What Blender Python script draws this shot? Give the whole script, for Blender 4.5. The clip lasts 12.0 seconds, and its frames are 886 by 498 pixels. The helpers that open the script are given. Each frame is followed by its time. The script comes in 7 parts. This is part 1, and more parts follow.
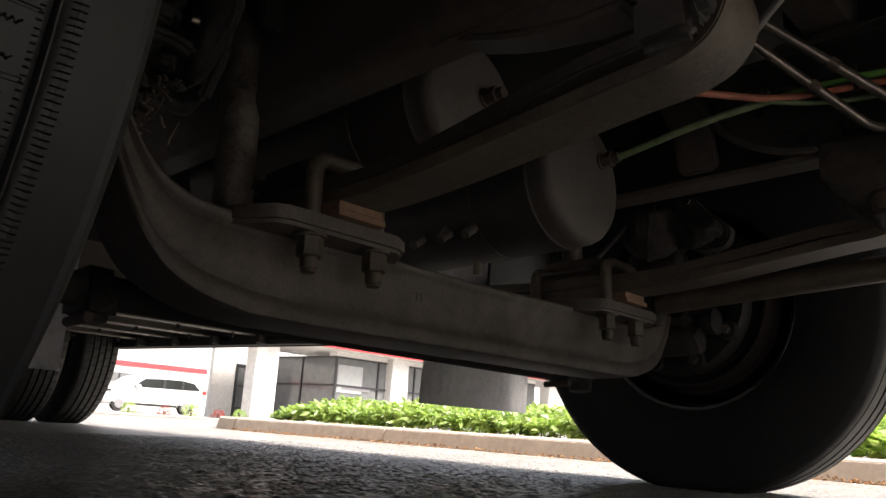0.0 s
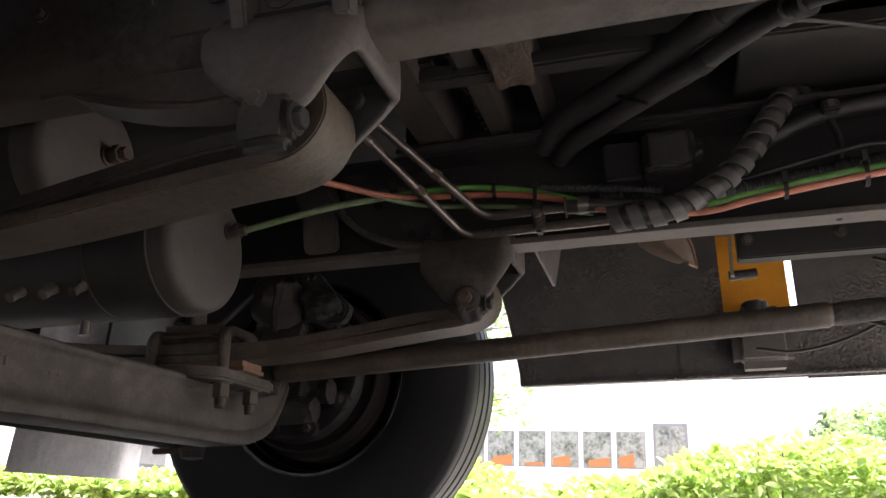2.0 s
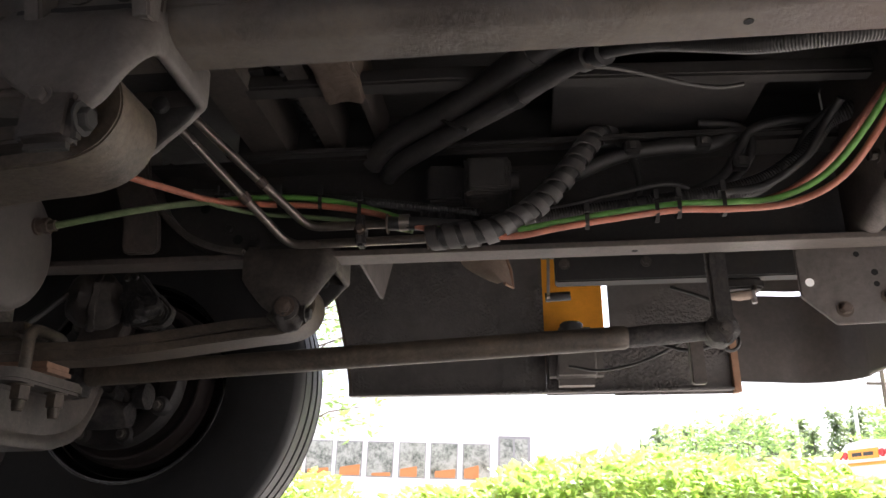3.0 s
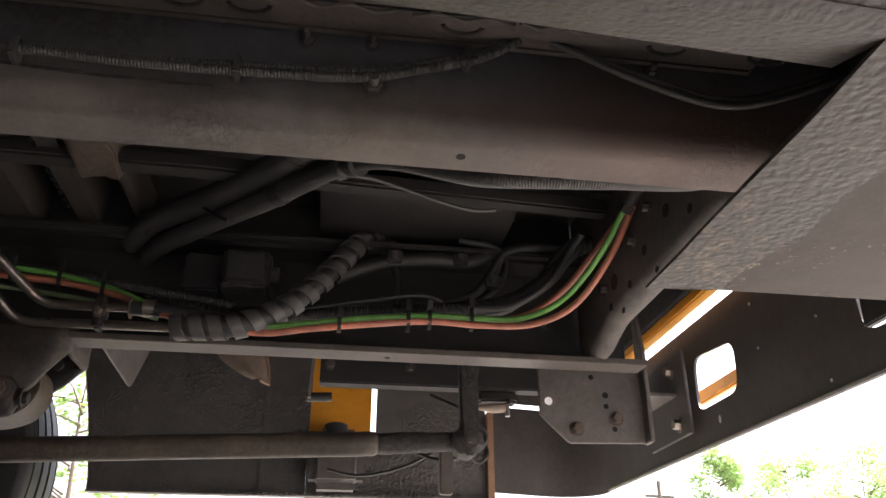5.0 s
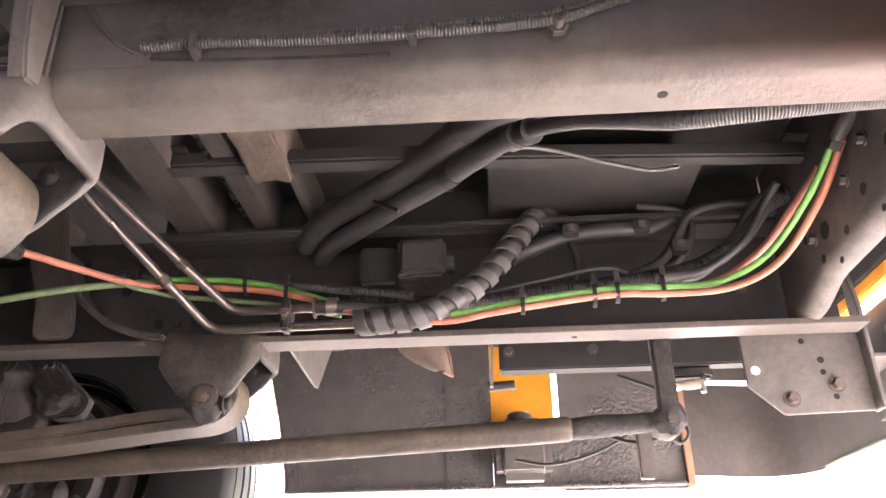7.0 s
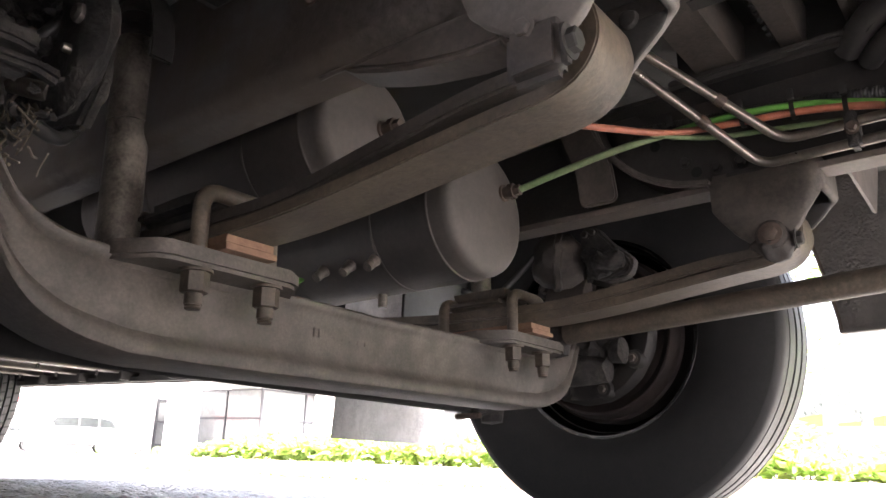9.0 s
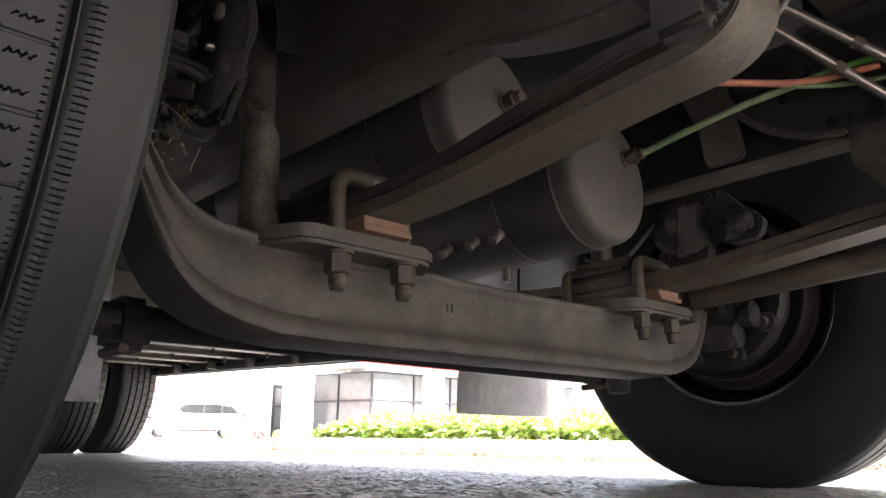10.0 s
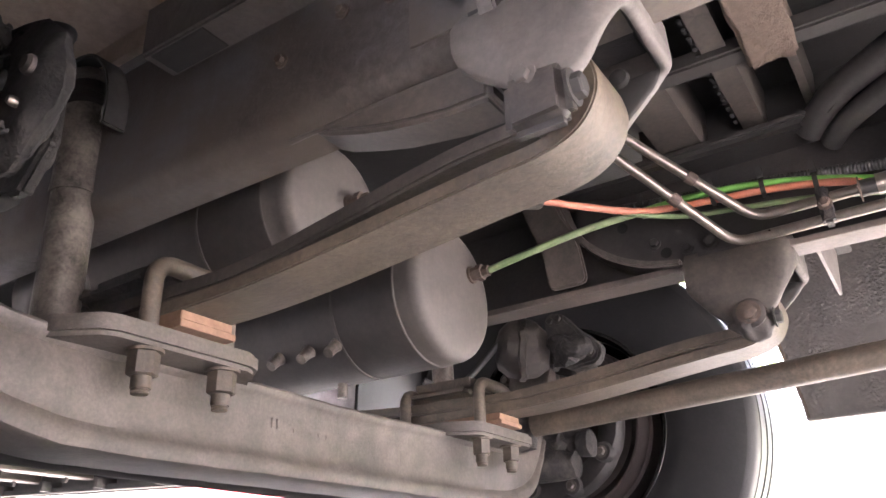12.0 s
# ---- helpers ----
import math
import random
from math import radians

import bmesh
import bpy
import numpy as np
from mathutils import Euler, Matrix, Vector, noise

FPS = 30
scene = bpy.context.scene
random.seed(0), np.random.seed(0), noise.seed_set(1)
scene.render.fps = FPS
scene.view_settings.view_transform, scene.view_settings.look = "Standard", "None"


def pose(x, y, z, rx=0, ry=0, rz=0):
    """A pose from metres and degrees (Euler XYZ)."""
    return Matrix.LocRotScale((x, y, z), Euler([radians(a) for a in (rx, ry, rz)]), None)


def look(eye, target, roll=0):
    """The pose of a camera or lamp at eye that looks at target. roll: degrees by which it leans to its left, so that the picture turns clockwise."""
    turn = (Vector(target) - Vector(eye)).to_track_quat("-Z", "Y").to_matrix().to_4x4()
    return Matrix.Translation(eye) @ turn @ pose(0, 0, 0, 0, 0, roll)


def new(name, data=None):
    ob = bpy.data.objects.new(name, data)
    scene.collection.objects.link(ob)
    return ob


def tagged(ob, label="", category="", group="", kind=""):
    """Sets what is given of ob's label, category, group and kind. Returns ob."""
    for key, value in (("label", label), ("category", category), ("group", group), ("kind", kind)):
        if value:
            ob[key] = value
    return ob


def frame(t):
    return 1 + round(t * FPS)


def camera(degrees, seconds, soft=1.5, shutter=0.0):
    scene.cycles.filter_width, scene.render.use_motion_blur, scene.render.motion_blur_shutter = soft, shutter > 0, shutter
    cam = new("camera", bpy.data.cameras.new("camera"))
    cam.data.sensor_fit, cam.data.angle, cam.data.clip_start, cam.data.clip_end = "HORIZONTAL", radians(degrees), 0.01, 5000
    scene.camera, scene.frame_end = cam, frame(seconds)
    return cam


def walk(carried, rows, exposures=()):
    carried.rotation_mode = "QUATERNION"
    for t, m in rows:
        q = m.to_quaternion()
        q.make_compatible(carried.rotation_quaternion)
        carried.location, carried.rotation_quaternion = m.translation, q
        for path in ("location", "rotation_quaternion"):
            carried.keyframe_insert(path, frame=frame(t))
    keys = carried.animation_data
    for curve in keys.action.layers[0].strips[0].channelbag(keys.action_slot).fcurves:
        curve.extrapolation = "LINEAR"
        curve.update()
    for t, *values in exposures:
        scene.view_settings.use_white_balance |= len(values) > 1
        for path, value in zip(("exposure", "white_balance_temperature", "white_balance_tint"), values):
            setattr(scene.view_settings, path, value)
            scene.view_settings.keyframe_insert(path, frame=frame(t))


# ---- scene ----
cam = camera(59.7, 12.0)
PATH = [
    (0, (0.945, -1.083, 0.159), (-0.392, 0.344, 0.582), 3.9),
    (0.5, (0.957, -1.079, 0.166), (-0.197, 0.469, 0.689), 4.3),
    (1, (0.98, -1.081, 0.172), (0.041, 0.594, 0.73), 2.9),
    (1.5, (1.004, -1.085, 0.174), (0.259, 0.667, 0.787), 2.8),
    (2, (1.029, -1.095, 0.183), (0.455, 0.72, 0.796), 2.9),
    (2.5, (1.068, -1.106, 0.191), (0.683, 0.755, 0.814), 2.3),
    (3, (1.116, -1.114, 0.182), (0.887, 0.762, 0.836), 2.9),
    (3.2, (1.137, -1.119, 0.19), (1.014, 0.761, 0.86), 2.6),
    (4.8, (1.23, -1.125, 0.198), (1.414, 0.663, 1.076), 3.7),
    (5, (1.237, -1.127, 0.201), (1.456, 0.647, 1.099), 3.2),
    (5.5, (1.253, -1.127, 0.207), (1.515, 0.622, 1.141), 2.0),
    (6, (1.256, -1.141, 0.215), (1.502, 0.607, 1.156), -1.5),
    (6.5, (1.23, -1.124, 0.203), (1.34, 0.651, 1.118), -0.4),
    (7, (1.177, -1.045, 0.2), (1.03, 0.75, 1.07), 2.3),
    (7.5, (1.136, -1.0, 0.189), (0.775, 0.784, 1.018), 3.6),
    (7.7, (1.11, -1.005, 0.195), (0.58, 0.776, 0.936), 4.2),
    (9.3, (0.958, -1.052, 0.164), (-0.298, 0.427, 0.647), 1.6),
    (9.5, (0.95, -1.062, 0.16), (-0.346, 0.388, 0.628), 1.2),
    (10, (0.938, -1.076, 0.161), (-0.447, 0.297, 0.605), 0.7),
    (10.5, (0.925, -1.086, 0.159), (-0.51, 0.244, 0.572), 0.4),
    (11, (0.921, -1.11, 0.167), (-0.563, 0.165, 0.581), 0.1),
    (11.5, (0.9, -1.073, 0.172), (-0.411, 0.287, 0.828), 2.0),
    (12, (0.889, -1.002, 0.158), (-0.132, 0.542, 0.916), 0.7),
]
EXPOSURES = [(0,1.33,6600,12),(0.5,2.0,6350,13),(1.0,2.4,6350,15),(2.0,2.55,6250,15),(2.5,2.58,6250,15),(3.2,2.62,6250,15),(5.0,2.68,6350,15),(5.5,3.18,6470,18),(6.0,3.8,6450,17),(6.5,4.4,6450,19),(7.0,5.05,6400,24),(7.7,5.9,6450,26),(9.3,3.65,6250,15),(9.5,3.55,6250,15),(10.5,3.0,6330,15),(11.2,2.75,6300,15),(11.5,3.25,6300,17),(12.0,5.4,6200,22)]
walk(cam, [(t, look(eye, target, roll)) for t, eye, target, roll in PATH], EXPOSURES)

# ---------------------------------------------------------------- light
scene.view_settings.exposure = 0.0
world = bpy.data.worlds.new("sky_world")
scene.world = world
world.use_nodes = True
wn = world.node_tree.nodes
sky = wn.new("ShaderNodeTexSky")
sky.sky_type = 'NISHITA'
sky.sun_disc = False
SUN_EL, SUN_AZ = 58.0, 15.0
sky.sun_elevation = radians(SUN_EL)
sky.sun_rotation = radians(90 - SUN_AZ)
sky.dust_density = 8.0
sky.ozone_density = 0.5
sky.air_density = 1.0
wn["Background"].inputs["Strength"].default_value = 0.15
haze = wn.new("ShaderNodeHueSaturation")
haze.inputs["Saturation"].default_value = 0.5
world.node_tree.links.new(sky.outputs[0], haze.inputs["Color"])
world.node_tree.links.new(haze.outputs[0], wn["Background"].inputs[0])
sun = new("sun", bpy.data.lights.new("sun", 'SUN'))
sun.data.energy = 4.0
sun.data.angle = radians(12.0)
sun.data.color = (1.0, 0.94, 0.86)
sd = Vector((math.cos(radians(SUN_EL)) * math.cos(radians(SUN_AZ)), math.cos(radians(SUN_EL)) * math.sin(radians(SUN_AZ)), math.sin(radians(SUN_EL))))
sun.matrix_world = look(sd * 50, (0, 0, 0))

# ---------------------------------------------------------------- materials
def mat(name, base, dust=None, amount=0.5, rough=0.7, metal=0.0, grain=60.0, blotch=6.0, bump=0.15, rough_var=0.12, edge=0.5, bump_dist=0.004, spread=0.25, edge_light=None, smear=0.17, under_dim=0.50):
    """Principled surface: base colour, with a second colour laid over it in blotches, fine grain and fine relief."""
    # default scaling darkens the underside's colours, so its deeper shade is painted in
    dust = tuple(c * under_dim for c in (dust or tuple(c * 1.5 for c in base)))
    base = tuple(c * under_dim for c in base)
    m = bpy.data.materials.new(name)
    m.use_nodes = True
    nt = m.node_tree
    n, l = nt.nodes, nt.links
    p = n["Principled BSDF"]
    tc = n.new("ShaderNodeTexCoord")
    big = n.new("ShaderNodeTexNoise")
    big.inputs["Scale"].default_value, big.inputs["Detail"].default_value, big.inputs["Roughness"].default_value = blotch, 8, 0.65
    fine = n.new("ShaderNodeTexNoise")
    fine.inputs["Scale"].default_value, fine.inputs["Detail"].default_value, fine.inputs["Roughness"].default_value = grain, 6, 0.7
    l.new(tc.outputs["Object"], big.inputs["Vector"])
    l.new(tc.outputs["Object"], fine.inputs["Vector"])
    ramp = n.new("ShaderNodeMapRange")
    ramp.inputs["From Min"].default_value, ramp.inputs["From Max"].default_value = edge - spread, edge + spread
    ramp.inputs["To Min"].default_value, ramp.inputs["To Max"].default_value = 0.0, amount
    add = n.new("ShaderNodeMath")
    add.operation = 'MULTIPLY_ADD'
    add.inputs[1].default_value, add.inputs[2].default_value = 0.35, 0.0
    l.new(fine.outputs["Fac"], add.inputs[0])
    s2 = n.new("ShaderNodeMath")
    s2.operation = 'MULTIPLY_ADD'
    s2.inputs[1].default_value = 0.65
    l.new(big.outputs["Fac"], s2.inputs[0])
    l.new(add.outputs[0], s2.inputs[2])
    l.new(s2.outputs[0], ramp.inputs["Value"])
    if edge_light:
        # lower edge paler: dust, and ground light painted in with it
        lo, hi, k = edge_light
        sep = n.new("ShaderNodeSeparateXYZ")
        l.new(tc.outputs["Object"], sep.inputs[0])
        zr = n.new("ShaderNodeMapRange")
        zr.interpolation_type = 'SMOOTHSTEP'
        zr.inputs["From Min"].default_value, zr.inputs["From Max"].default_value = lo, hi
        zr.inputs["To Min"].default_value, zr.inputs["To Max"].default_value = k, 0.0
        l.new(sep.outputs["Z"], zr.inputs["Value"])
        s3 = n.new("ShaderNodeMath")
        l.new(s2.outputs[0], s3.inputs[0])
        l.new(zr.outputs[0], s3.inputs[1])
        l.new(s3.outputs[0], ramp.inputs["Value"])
    mix = n.new("ShaderNodeMix")
    mix.data_type = 'RGBA'
    mix.inputs["A"].default_value = (*base, 1)
    mix.inputs["B"].default_value = (*(dust or tuple(c * 1.5 for c in base)), 1)
    l.new(ramp.outputs[0], mix.inputs["Factor"])
    hsv = n.new("ShaderNodeHueSaturation")
    val = n.new("ShaderNodeMapRange")
    val.inputs["To Min"].default_value, val.inputs["To Max"].default_value = 0.86, 1.14
    l.new(fine.outputs["Fac"], val.inputs["Value"])
    # smears and spatter between the two scales
    mid = n.new("ShaderNodeTexNoise")
    mid.inputs["Scale"].default_value, mid.inputs["Detail"].default_value, mid.inputs["Roughness"].default_value, mid.inputs["Distortion"].default_value = blotch * 4.3, 9, 0.74, 0.15
    l.new(tc.outputs["Object"], mid.inputs["Vector"])
    mv = n.new("ShaderNodeMapRange")
    mv.inputs["From Min"].default_value, mv.inputs["From Max"].default_value = 0.36, 0.62
    mv.inputs["To Min"].default_value, mv.inputs["To Max"].default_value = 1.0 - smear, 1.0 + smear * 0.55
    l.new(mid.outputs["Fac"], mv.inputs["Value"])
    mm = n.new("ShaderNodeMath")
    mm.operation = 'MULTIPLY'
    l.new(val.outputs[0], mm.inputs[0])
    l.new(mv.outputs[0], mm.inputs[1])
    l.new(mm.outputs[0], hsv.inputs["Value"])
    l.new(mix.outputs["Result"], hsv.inputs["Color"])
    l.new(hsv.outputs[0], p.inputs["Base Color"])
    rr = n.new("ShaderNodeMapRange")
    rr.inputs["To Min"].default_value, rr.inputs["To Max"].default_value = max(0.03, rough - rough_var), min(1.0, rough + rough_var)
    l.new(big.outputs["Fac"], rr.inputs["Value"])
    l.new(rr.outputs[0], p.inputs["Roughness"])
    p.inputs["Metallic"].default_value = metal
    if bump > 0:
        b = n.new("ShaderNodeBump")
        b.inputs["Strength"].default_value, b.inputs["Distance"].default_value = bump, bump_dist
        bh = n.new("ShaderNodeMath")
        bh.operation = 'MULTIPLY_ADD'
        bh.inputs[1].default_value = 0.5
        l.new(mid.outputs["Fac"], bh.inputs[0])
        l.new(s2.outputs[0], bh.inputs[2])
        l.new(bh.outputs[0], b.inputs["Height"])
        l.new(b.outputs[0], p.inputs["Normal"])
    return m


def vary(m, lo=0.8, hi=1.2):
    """Vary the colour from object to object and from island to island."""
    n, l = m.node_tree.nodes, m.node_tree.links
    h = n.new("ShaderNodeHueSaturation")
    old = n["Principled BSDF"].inputs["Base Color"].links[0].from_socket
    g = n.new("ShaderNodeNewGeometry")
    r = n.new("ShaderNodeMapRange")
    r.inputs["To Min"].default_value, r.inputs["To Max"].default_value = lo, hi
    l.new(g.outputs["Random Per Island"], r.inputs["Value"])
    l.new(r.outputs[0], h.inputs["Value"])
    l.new(old, h.inputs["Color"])
    l.new(h.outputs[0], n["Principled BSDF"].inputs["Base Color"])
    return m


UNDER = mat("dusty_black_chassis_paint", (0.022, 0.021, 0.020), (0.085, 0.075, 0.067), 0.75, 0.8, 0, 90, 5, 0.3)
RAIL = mat("dusty_rail_paint", (0.085, 0.077, 0.07), (0.21, 0.168, 0.142), 0.9, 0.55, 0, 110, 4, 0.35, edge=0.5, spread=0.14)
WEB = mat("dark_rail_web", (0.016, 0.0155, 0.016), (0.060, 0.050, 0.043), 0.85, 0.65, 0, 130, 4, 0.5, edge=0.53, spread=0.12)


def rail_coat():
    """Blue-grey rail paint under brown road dust, thickest by the wheel, a lower edge paled by dust and painted ground
    light, with dark crusted dirt.
    """
    m = mat("dusty_edge_lit_rail", (0.150, 0.149, 0.156), (0.215, 0.170, 0.122), 0.92, 0.6, 0, 120, 4.5, 0.35, edge=0.78, spread=0.20, edge_light=(0.0, 0.10, 0.36), smear=0.22)
    n, l = m.node_tree.nodes, m.node_tree.links
    p = n["Principled BSDF"]
    tc = n["Texture Coordinate"]
    old = p.inputs["Base Color"].links[0].from_socket
    sep = n.new("ShaderNodeSeparateXYZ")
    l.new(tc.outputs["Object"], sep.inputs[0])
    along = n.new("ShaderNodeMapRange")
    along.interpolation_type = 'SMOOTHSTEP'
    along.inputs["From Min"].default_value, along.inputs["From Max"].default_value = 0.20, 0.65
    along.inputs["To Min"].default_value, along.inputs["To Max"].default_value = 0.06, -0.07
    l.new(sep.outputs["X"], along.inputs["Value"])
    cloud = n.new("ShaderNodeTexNoise")
    cloud.inputs["Scale"].default_value, cloud.inputs["Detail"].default_value, cloud.inputs["Roughness"].default_value = 5.5, 8, 0.66
    l.new(tc.outputs["Object"], cloud.inputs["Vector"])
    add = n.new("ShaderNodeMath")
    l.new(cloud.outputs["Fac"], add.inputs[0])
    l.new(along.outputs[0], add.inputs[1])
    veil = n.new("ShaderNodeMapRange")
    veil.inputs["From Min"].default_value, veil.inputs["From Max"].default_value = 0.43, 0.60
    veil.inputs["To Max"].default_value = 0.85
    l.new(add.outputs[0], veil.inputs["Value"])
    dusty = n.new("ShaderNodeMix")
    dusty.data_type = 'RGBA'
    dusty.inputs["B"].default_value = (0.058, 0.046, 0.036, 1)
    l.new(veil.outputs[0], dusty.inputs["Factor"])
    l.new(old, dusty.inputs["A"])
    patch = n.new("ShaderNodeTexNoise")
    patch.inputs["Scale"].default_value, patch.inputs["Detail"].default_value = 3.4, 3
    crumb = n.new("ShaderNodeTexNoise")
    crumb.inputs["Scale"].default_value, crumb.inputs["Detail"].default_value, crumb.inputs["Roughness"].default_value = 60, 8, 0.72
    for q in (patch, crumb):
        l.new(tc.outputs["Object"], q.inputs["Vector"])
    k1 = n.new("ShaderNodeMapRange")
    k1.inputs["From Min"].default_value, k1.inputs["From Max"].default_value = 0.47, 0.60
    l.new(patch.outputs["Fac"], k1.inputs["Value"])
    k2 = n.new("ShaderNodeMapRange")
    k2.inputs["From Min"].default_value, k2.inputs["From Max"].default_value = 0.30, 0.56
    l.new(crumb.outputs["Fac"], k2.inputs["Value"])
    crust = n.new("ShaderNodeMath")
    crust.operation = 'MULTIPLY'
    l.new(k1.outputs[0], crust.inputs[0])
    l.new(k2.outputs[0], crust.inputs[1])
    less = n.new("ShaderNodeMath")
    less.operation = 'MULTIPLY'
    less.inputs[1].default_value = 0.85
    l.new(crust.outputs[0], less.inputs[0])
    dark = n.new("ShaderNodeMix")
    dark.data_type = 'RGBA'
    dark.inputs["B"].default_value = (0.030, 0.023, 0.020, 1)
    l.new(less.outputs[0], dark.inputs["Factor"])
    l.new(dusty.outputs["Result"], dark.inputs["A"])
    # rust showing through near the front end of the lower edge
    front = n.new("ShaderNodeMapRange")
    front.interpolation_type = 'SMOOTHSTEP'
    front.inputs["From Min"].default_value, front.inputs["From Max"].default_value = 1.25, 1.60
    front.inputs["To Max"].default_value = 0.65
    l.new(sep.outputs["X"], front.inputs["Value"])
    low = n.new("ShaderNodeMapRange")
    low.interpolation_type = 'SMOOTHSTEP'
    low.inputs["From Min"].default_value, low.inputs["From Max"].default_value = 0.035, 0.13
    low.inputs["To Min"].default_value, low.inputs["To Max"].default_value = 1.0, 0.0
    l.new(sep.outputs["Z"], low.inputs["Value"])
    rusty = n.new("ShaderNodeMath")
    rusty.operation = 'MULTIPLY'
    l.new(front.outputs[0], rusty.inputs[0])
    l.new(low.outputs[0], rusty.inputs[1])
    red = n.new("ShaderNodeMix")
    red.data_type = 'RGBA'
    red.inputs["B"].default_value = (0.092, 0.052, 0.037, 1)
    l.new(rusty.outputs[0], red.inputs["Factor"])
    l.new(dark.outputs["Result"], red.inputs["A"])
    l.new(red.outputs["Result"], p.inputs["Base Color"])
    b = n.new("ShaderNodeBump")
    b.inputs["Strength"].default_value, b.inputs["Distance"].default_value = 0.5, 0.003
    l.new(crust.outputs[0], b.inputs["Height"])
    l.new(n["Bump"].outputs[0], b.inputs["Normal"])
    l.new(b.outputs[0], p.inputs["Normal"])
    return m


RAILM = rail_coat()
GALV = mat("pale_galvanised_steel", (0.50, 0.475, 0.45), (0.34, 0.31, 0.28), 0.7, 0.5, 0.2, 90, 10, 0.1)
HOLE = mat("unlit_hole", (0.004, 0.004, 0.004), (0.008, 0.007, 0.006), 0.5, 0.9)
CAST = mat("cast_iron_dusty", (0.058, 0.049, 0.043), (0.20, 0.168, 0.145), 0.95, 0.62, 0, 190, 7, 0.6, edge=0.50, spread=0.15, bump_dist=0.003, smear=0.26)
SPRING = mat("spring_steel_dusty", (0.066, 0.052, 0.042), (0.212, 0.166, 0.118), 0.9, 0.58, 0, 150, 9, 0.5, edge=0.49, spread=0.14, smear=0.26)
DIRTY = mat("dark_dirty_steel", (0.040, 0.033, 0.029), (0.125, 0.10, 0.083), 0.85, 0.65, 0, 130, 14, 0.6, edge=0.55, spread=0.13)
GREASE = mat("greasy_black_dirt", (0.018, 0.016, 0.015), (0.118, 0.10, 0.088), 0.85, 0.65, 0, 110, 30, 1.0, edge=0.54, spread=0.10, bump_dist=0.010)
HANGER = mat("grey_worn_bracket", (0.205, 0.180, 0.162), (0.085, 0.073, 0.064), 0.8, 0.6, 0, 140, 11, 0.4, smear=0.26)
# near-black that puts the shade inside the spring hangers into the colour
INSHADE = mat("shaded_inside", (0.012, 0.011, 0.0105), (0.040, 0.034, 0.030), 0.8, 0.8, 0, 120, 16, 0.6)
BRIGHT = mat("dull_shock_tube", (0.34, 0.295, 0.25), (0.055, 0.047, 0.041), 0.9, 0.36, 0.3, 190, 26, 0.5, edge=0.52, spread=0.10)
TANK = mat("tank_grey_paint", (0.095, 0.085, 0.077), (0.160, 0.136, 0.118), 0.8, 0.70, 0, 110, 5, 0.12)
RUST = mat("rusty_bolt_steel", (0.085, 0.065, 0.053), (0.20, 0.135, 0.10), 0.8, 0.8, 0, 200, 30, 0.5)
SHIM = mat("rusty_shim", (0.30, 0.165, 0.105), (0.40, 0.24, 0.155), 0.8, 0.8, 0, 150, 20, 0.4)
STEEL = mat("bare_steel_pipe", (0.52, 0.46, 0.40), (0.30, 0.24, 0.19), 0.6, 0.32, 0.8, 80, 20, 0.08)
RUBBER = mat("tyre_rubber", (0.016, 0.016, 0.017), (0.045, 0.043, 0.043), 0.7, 0.8, 0, 140, 7, 0.2)
TREAD = mat("tyre_tread_rubber", (0.017, 0.0168, 0.0175), (0.032, 0.031, 0.031), 0.8, 0.6, 0, 160, 7, 0.25)
BLACK = mat("black_plastic_hose", (0.022, 0.022, 0.023), (0.085, 0.078, 0.07), 0.6, 0.55, 0, 90, 8, 0.1)
CONDUIT = mat("grey_corrugated_conduit", (0.075, 0.072, 0.068), (0.16, 0.145, 0.13), 0.7, 0.6, 0, 90, 10, 0.1)
WRAP = mat("grey_spiral_wrap", (0.155, 0.147, 0.143), (0.09, 0.08, 0.07), 0.7, 0.5, 0, 120, 14, 0.1)
GREEN = mat("green_air_hose", (0.10, 0.36, 0.04), (0.15, 0.19, 0.09), 0.7, 0.45, 0, 80, 5, 0.05, smear=0.3, under_dim=1.0)
ORANGE = mat("orange_air_hose", (0.44, 0.115, 0.055), (0.24, 0.125, 0.095), 0.9, 0.5, 0, 80, 5, 0.05, smear=0.3, under_dim=1.0)
# duller green for the tank end and the thin hose
DULLG = mat("dull_green_hose", (0.10, 0.20, 0.065), (0.19, 0.19, 0.12), 0.9, 0.6, 0, 80, 9, 0.05, smear=0.3, under_dim=0.8)
YELLOW = mat("school_bus_yellow_paint", (0.72, 0.30, 0.02), (0.60, 0.25, 0.03), 0.5, 0.35, 0, 60, 4, 0.03, smear=0.12, under_dim=1.0)
CAKED = mat("caked_brown_mud", (0.34, 0.27, 0.215), (0.17, 0.13, 0.105), 0.85, 0.85, 0, 120, 11, 0.9, bump_dist=0.006, under_dim=1.0)
DRUM = mat("brown_rusty_drum", (0.018, 0.012, 0.0105), (0.042, 0.023, 0.019), 0.8, 0.75, 0, 120, 10, 0.4)
RIM = mat("black_rim_paint", (0.016, 0.016, 0.017), (0.05, 0.044, 0.04), 0.5, 0.2, 0.2, 120, 8, 0.1)
FLOOR = mat("undercoated_floor", (0.020, 0.019, 0.018), (0.052, 0.047, 0.042), 0.7, 0.8, 0, 60, 5, 0.5, bump_dist=0.008)
FLAP = mat("mud_flap_rubber", (0.48, 0.47, 0.475), (0.10, 0.095, 0.095), 0.85, 0.5, 0, 140, 6, 0.3, edge=0.62, spread=0.12, under_dim=1.0)
JOIST = mat("floor_joist_steel", (0.22, 0.20, 0.17), (0.34, 0.29, 0.23), 0.7, 0.6, 0, 60, 4, 0.1)


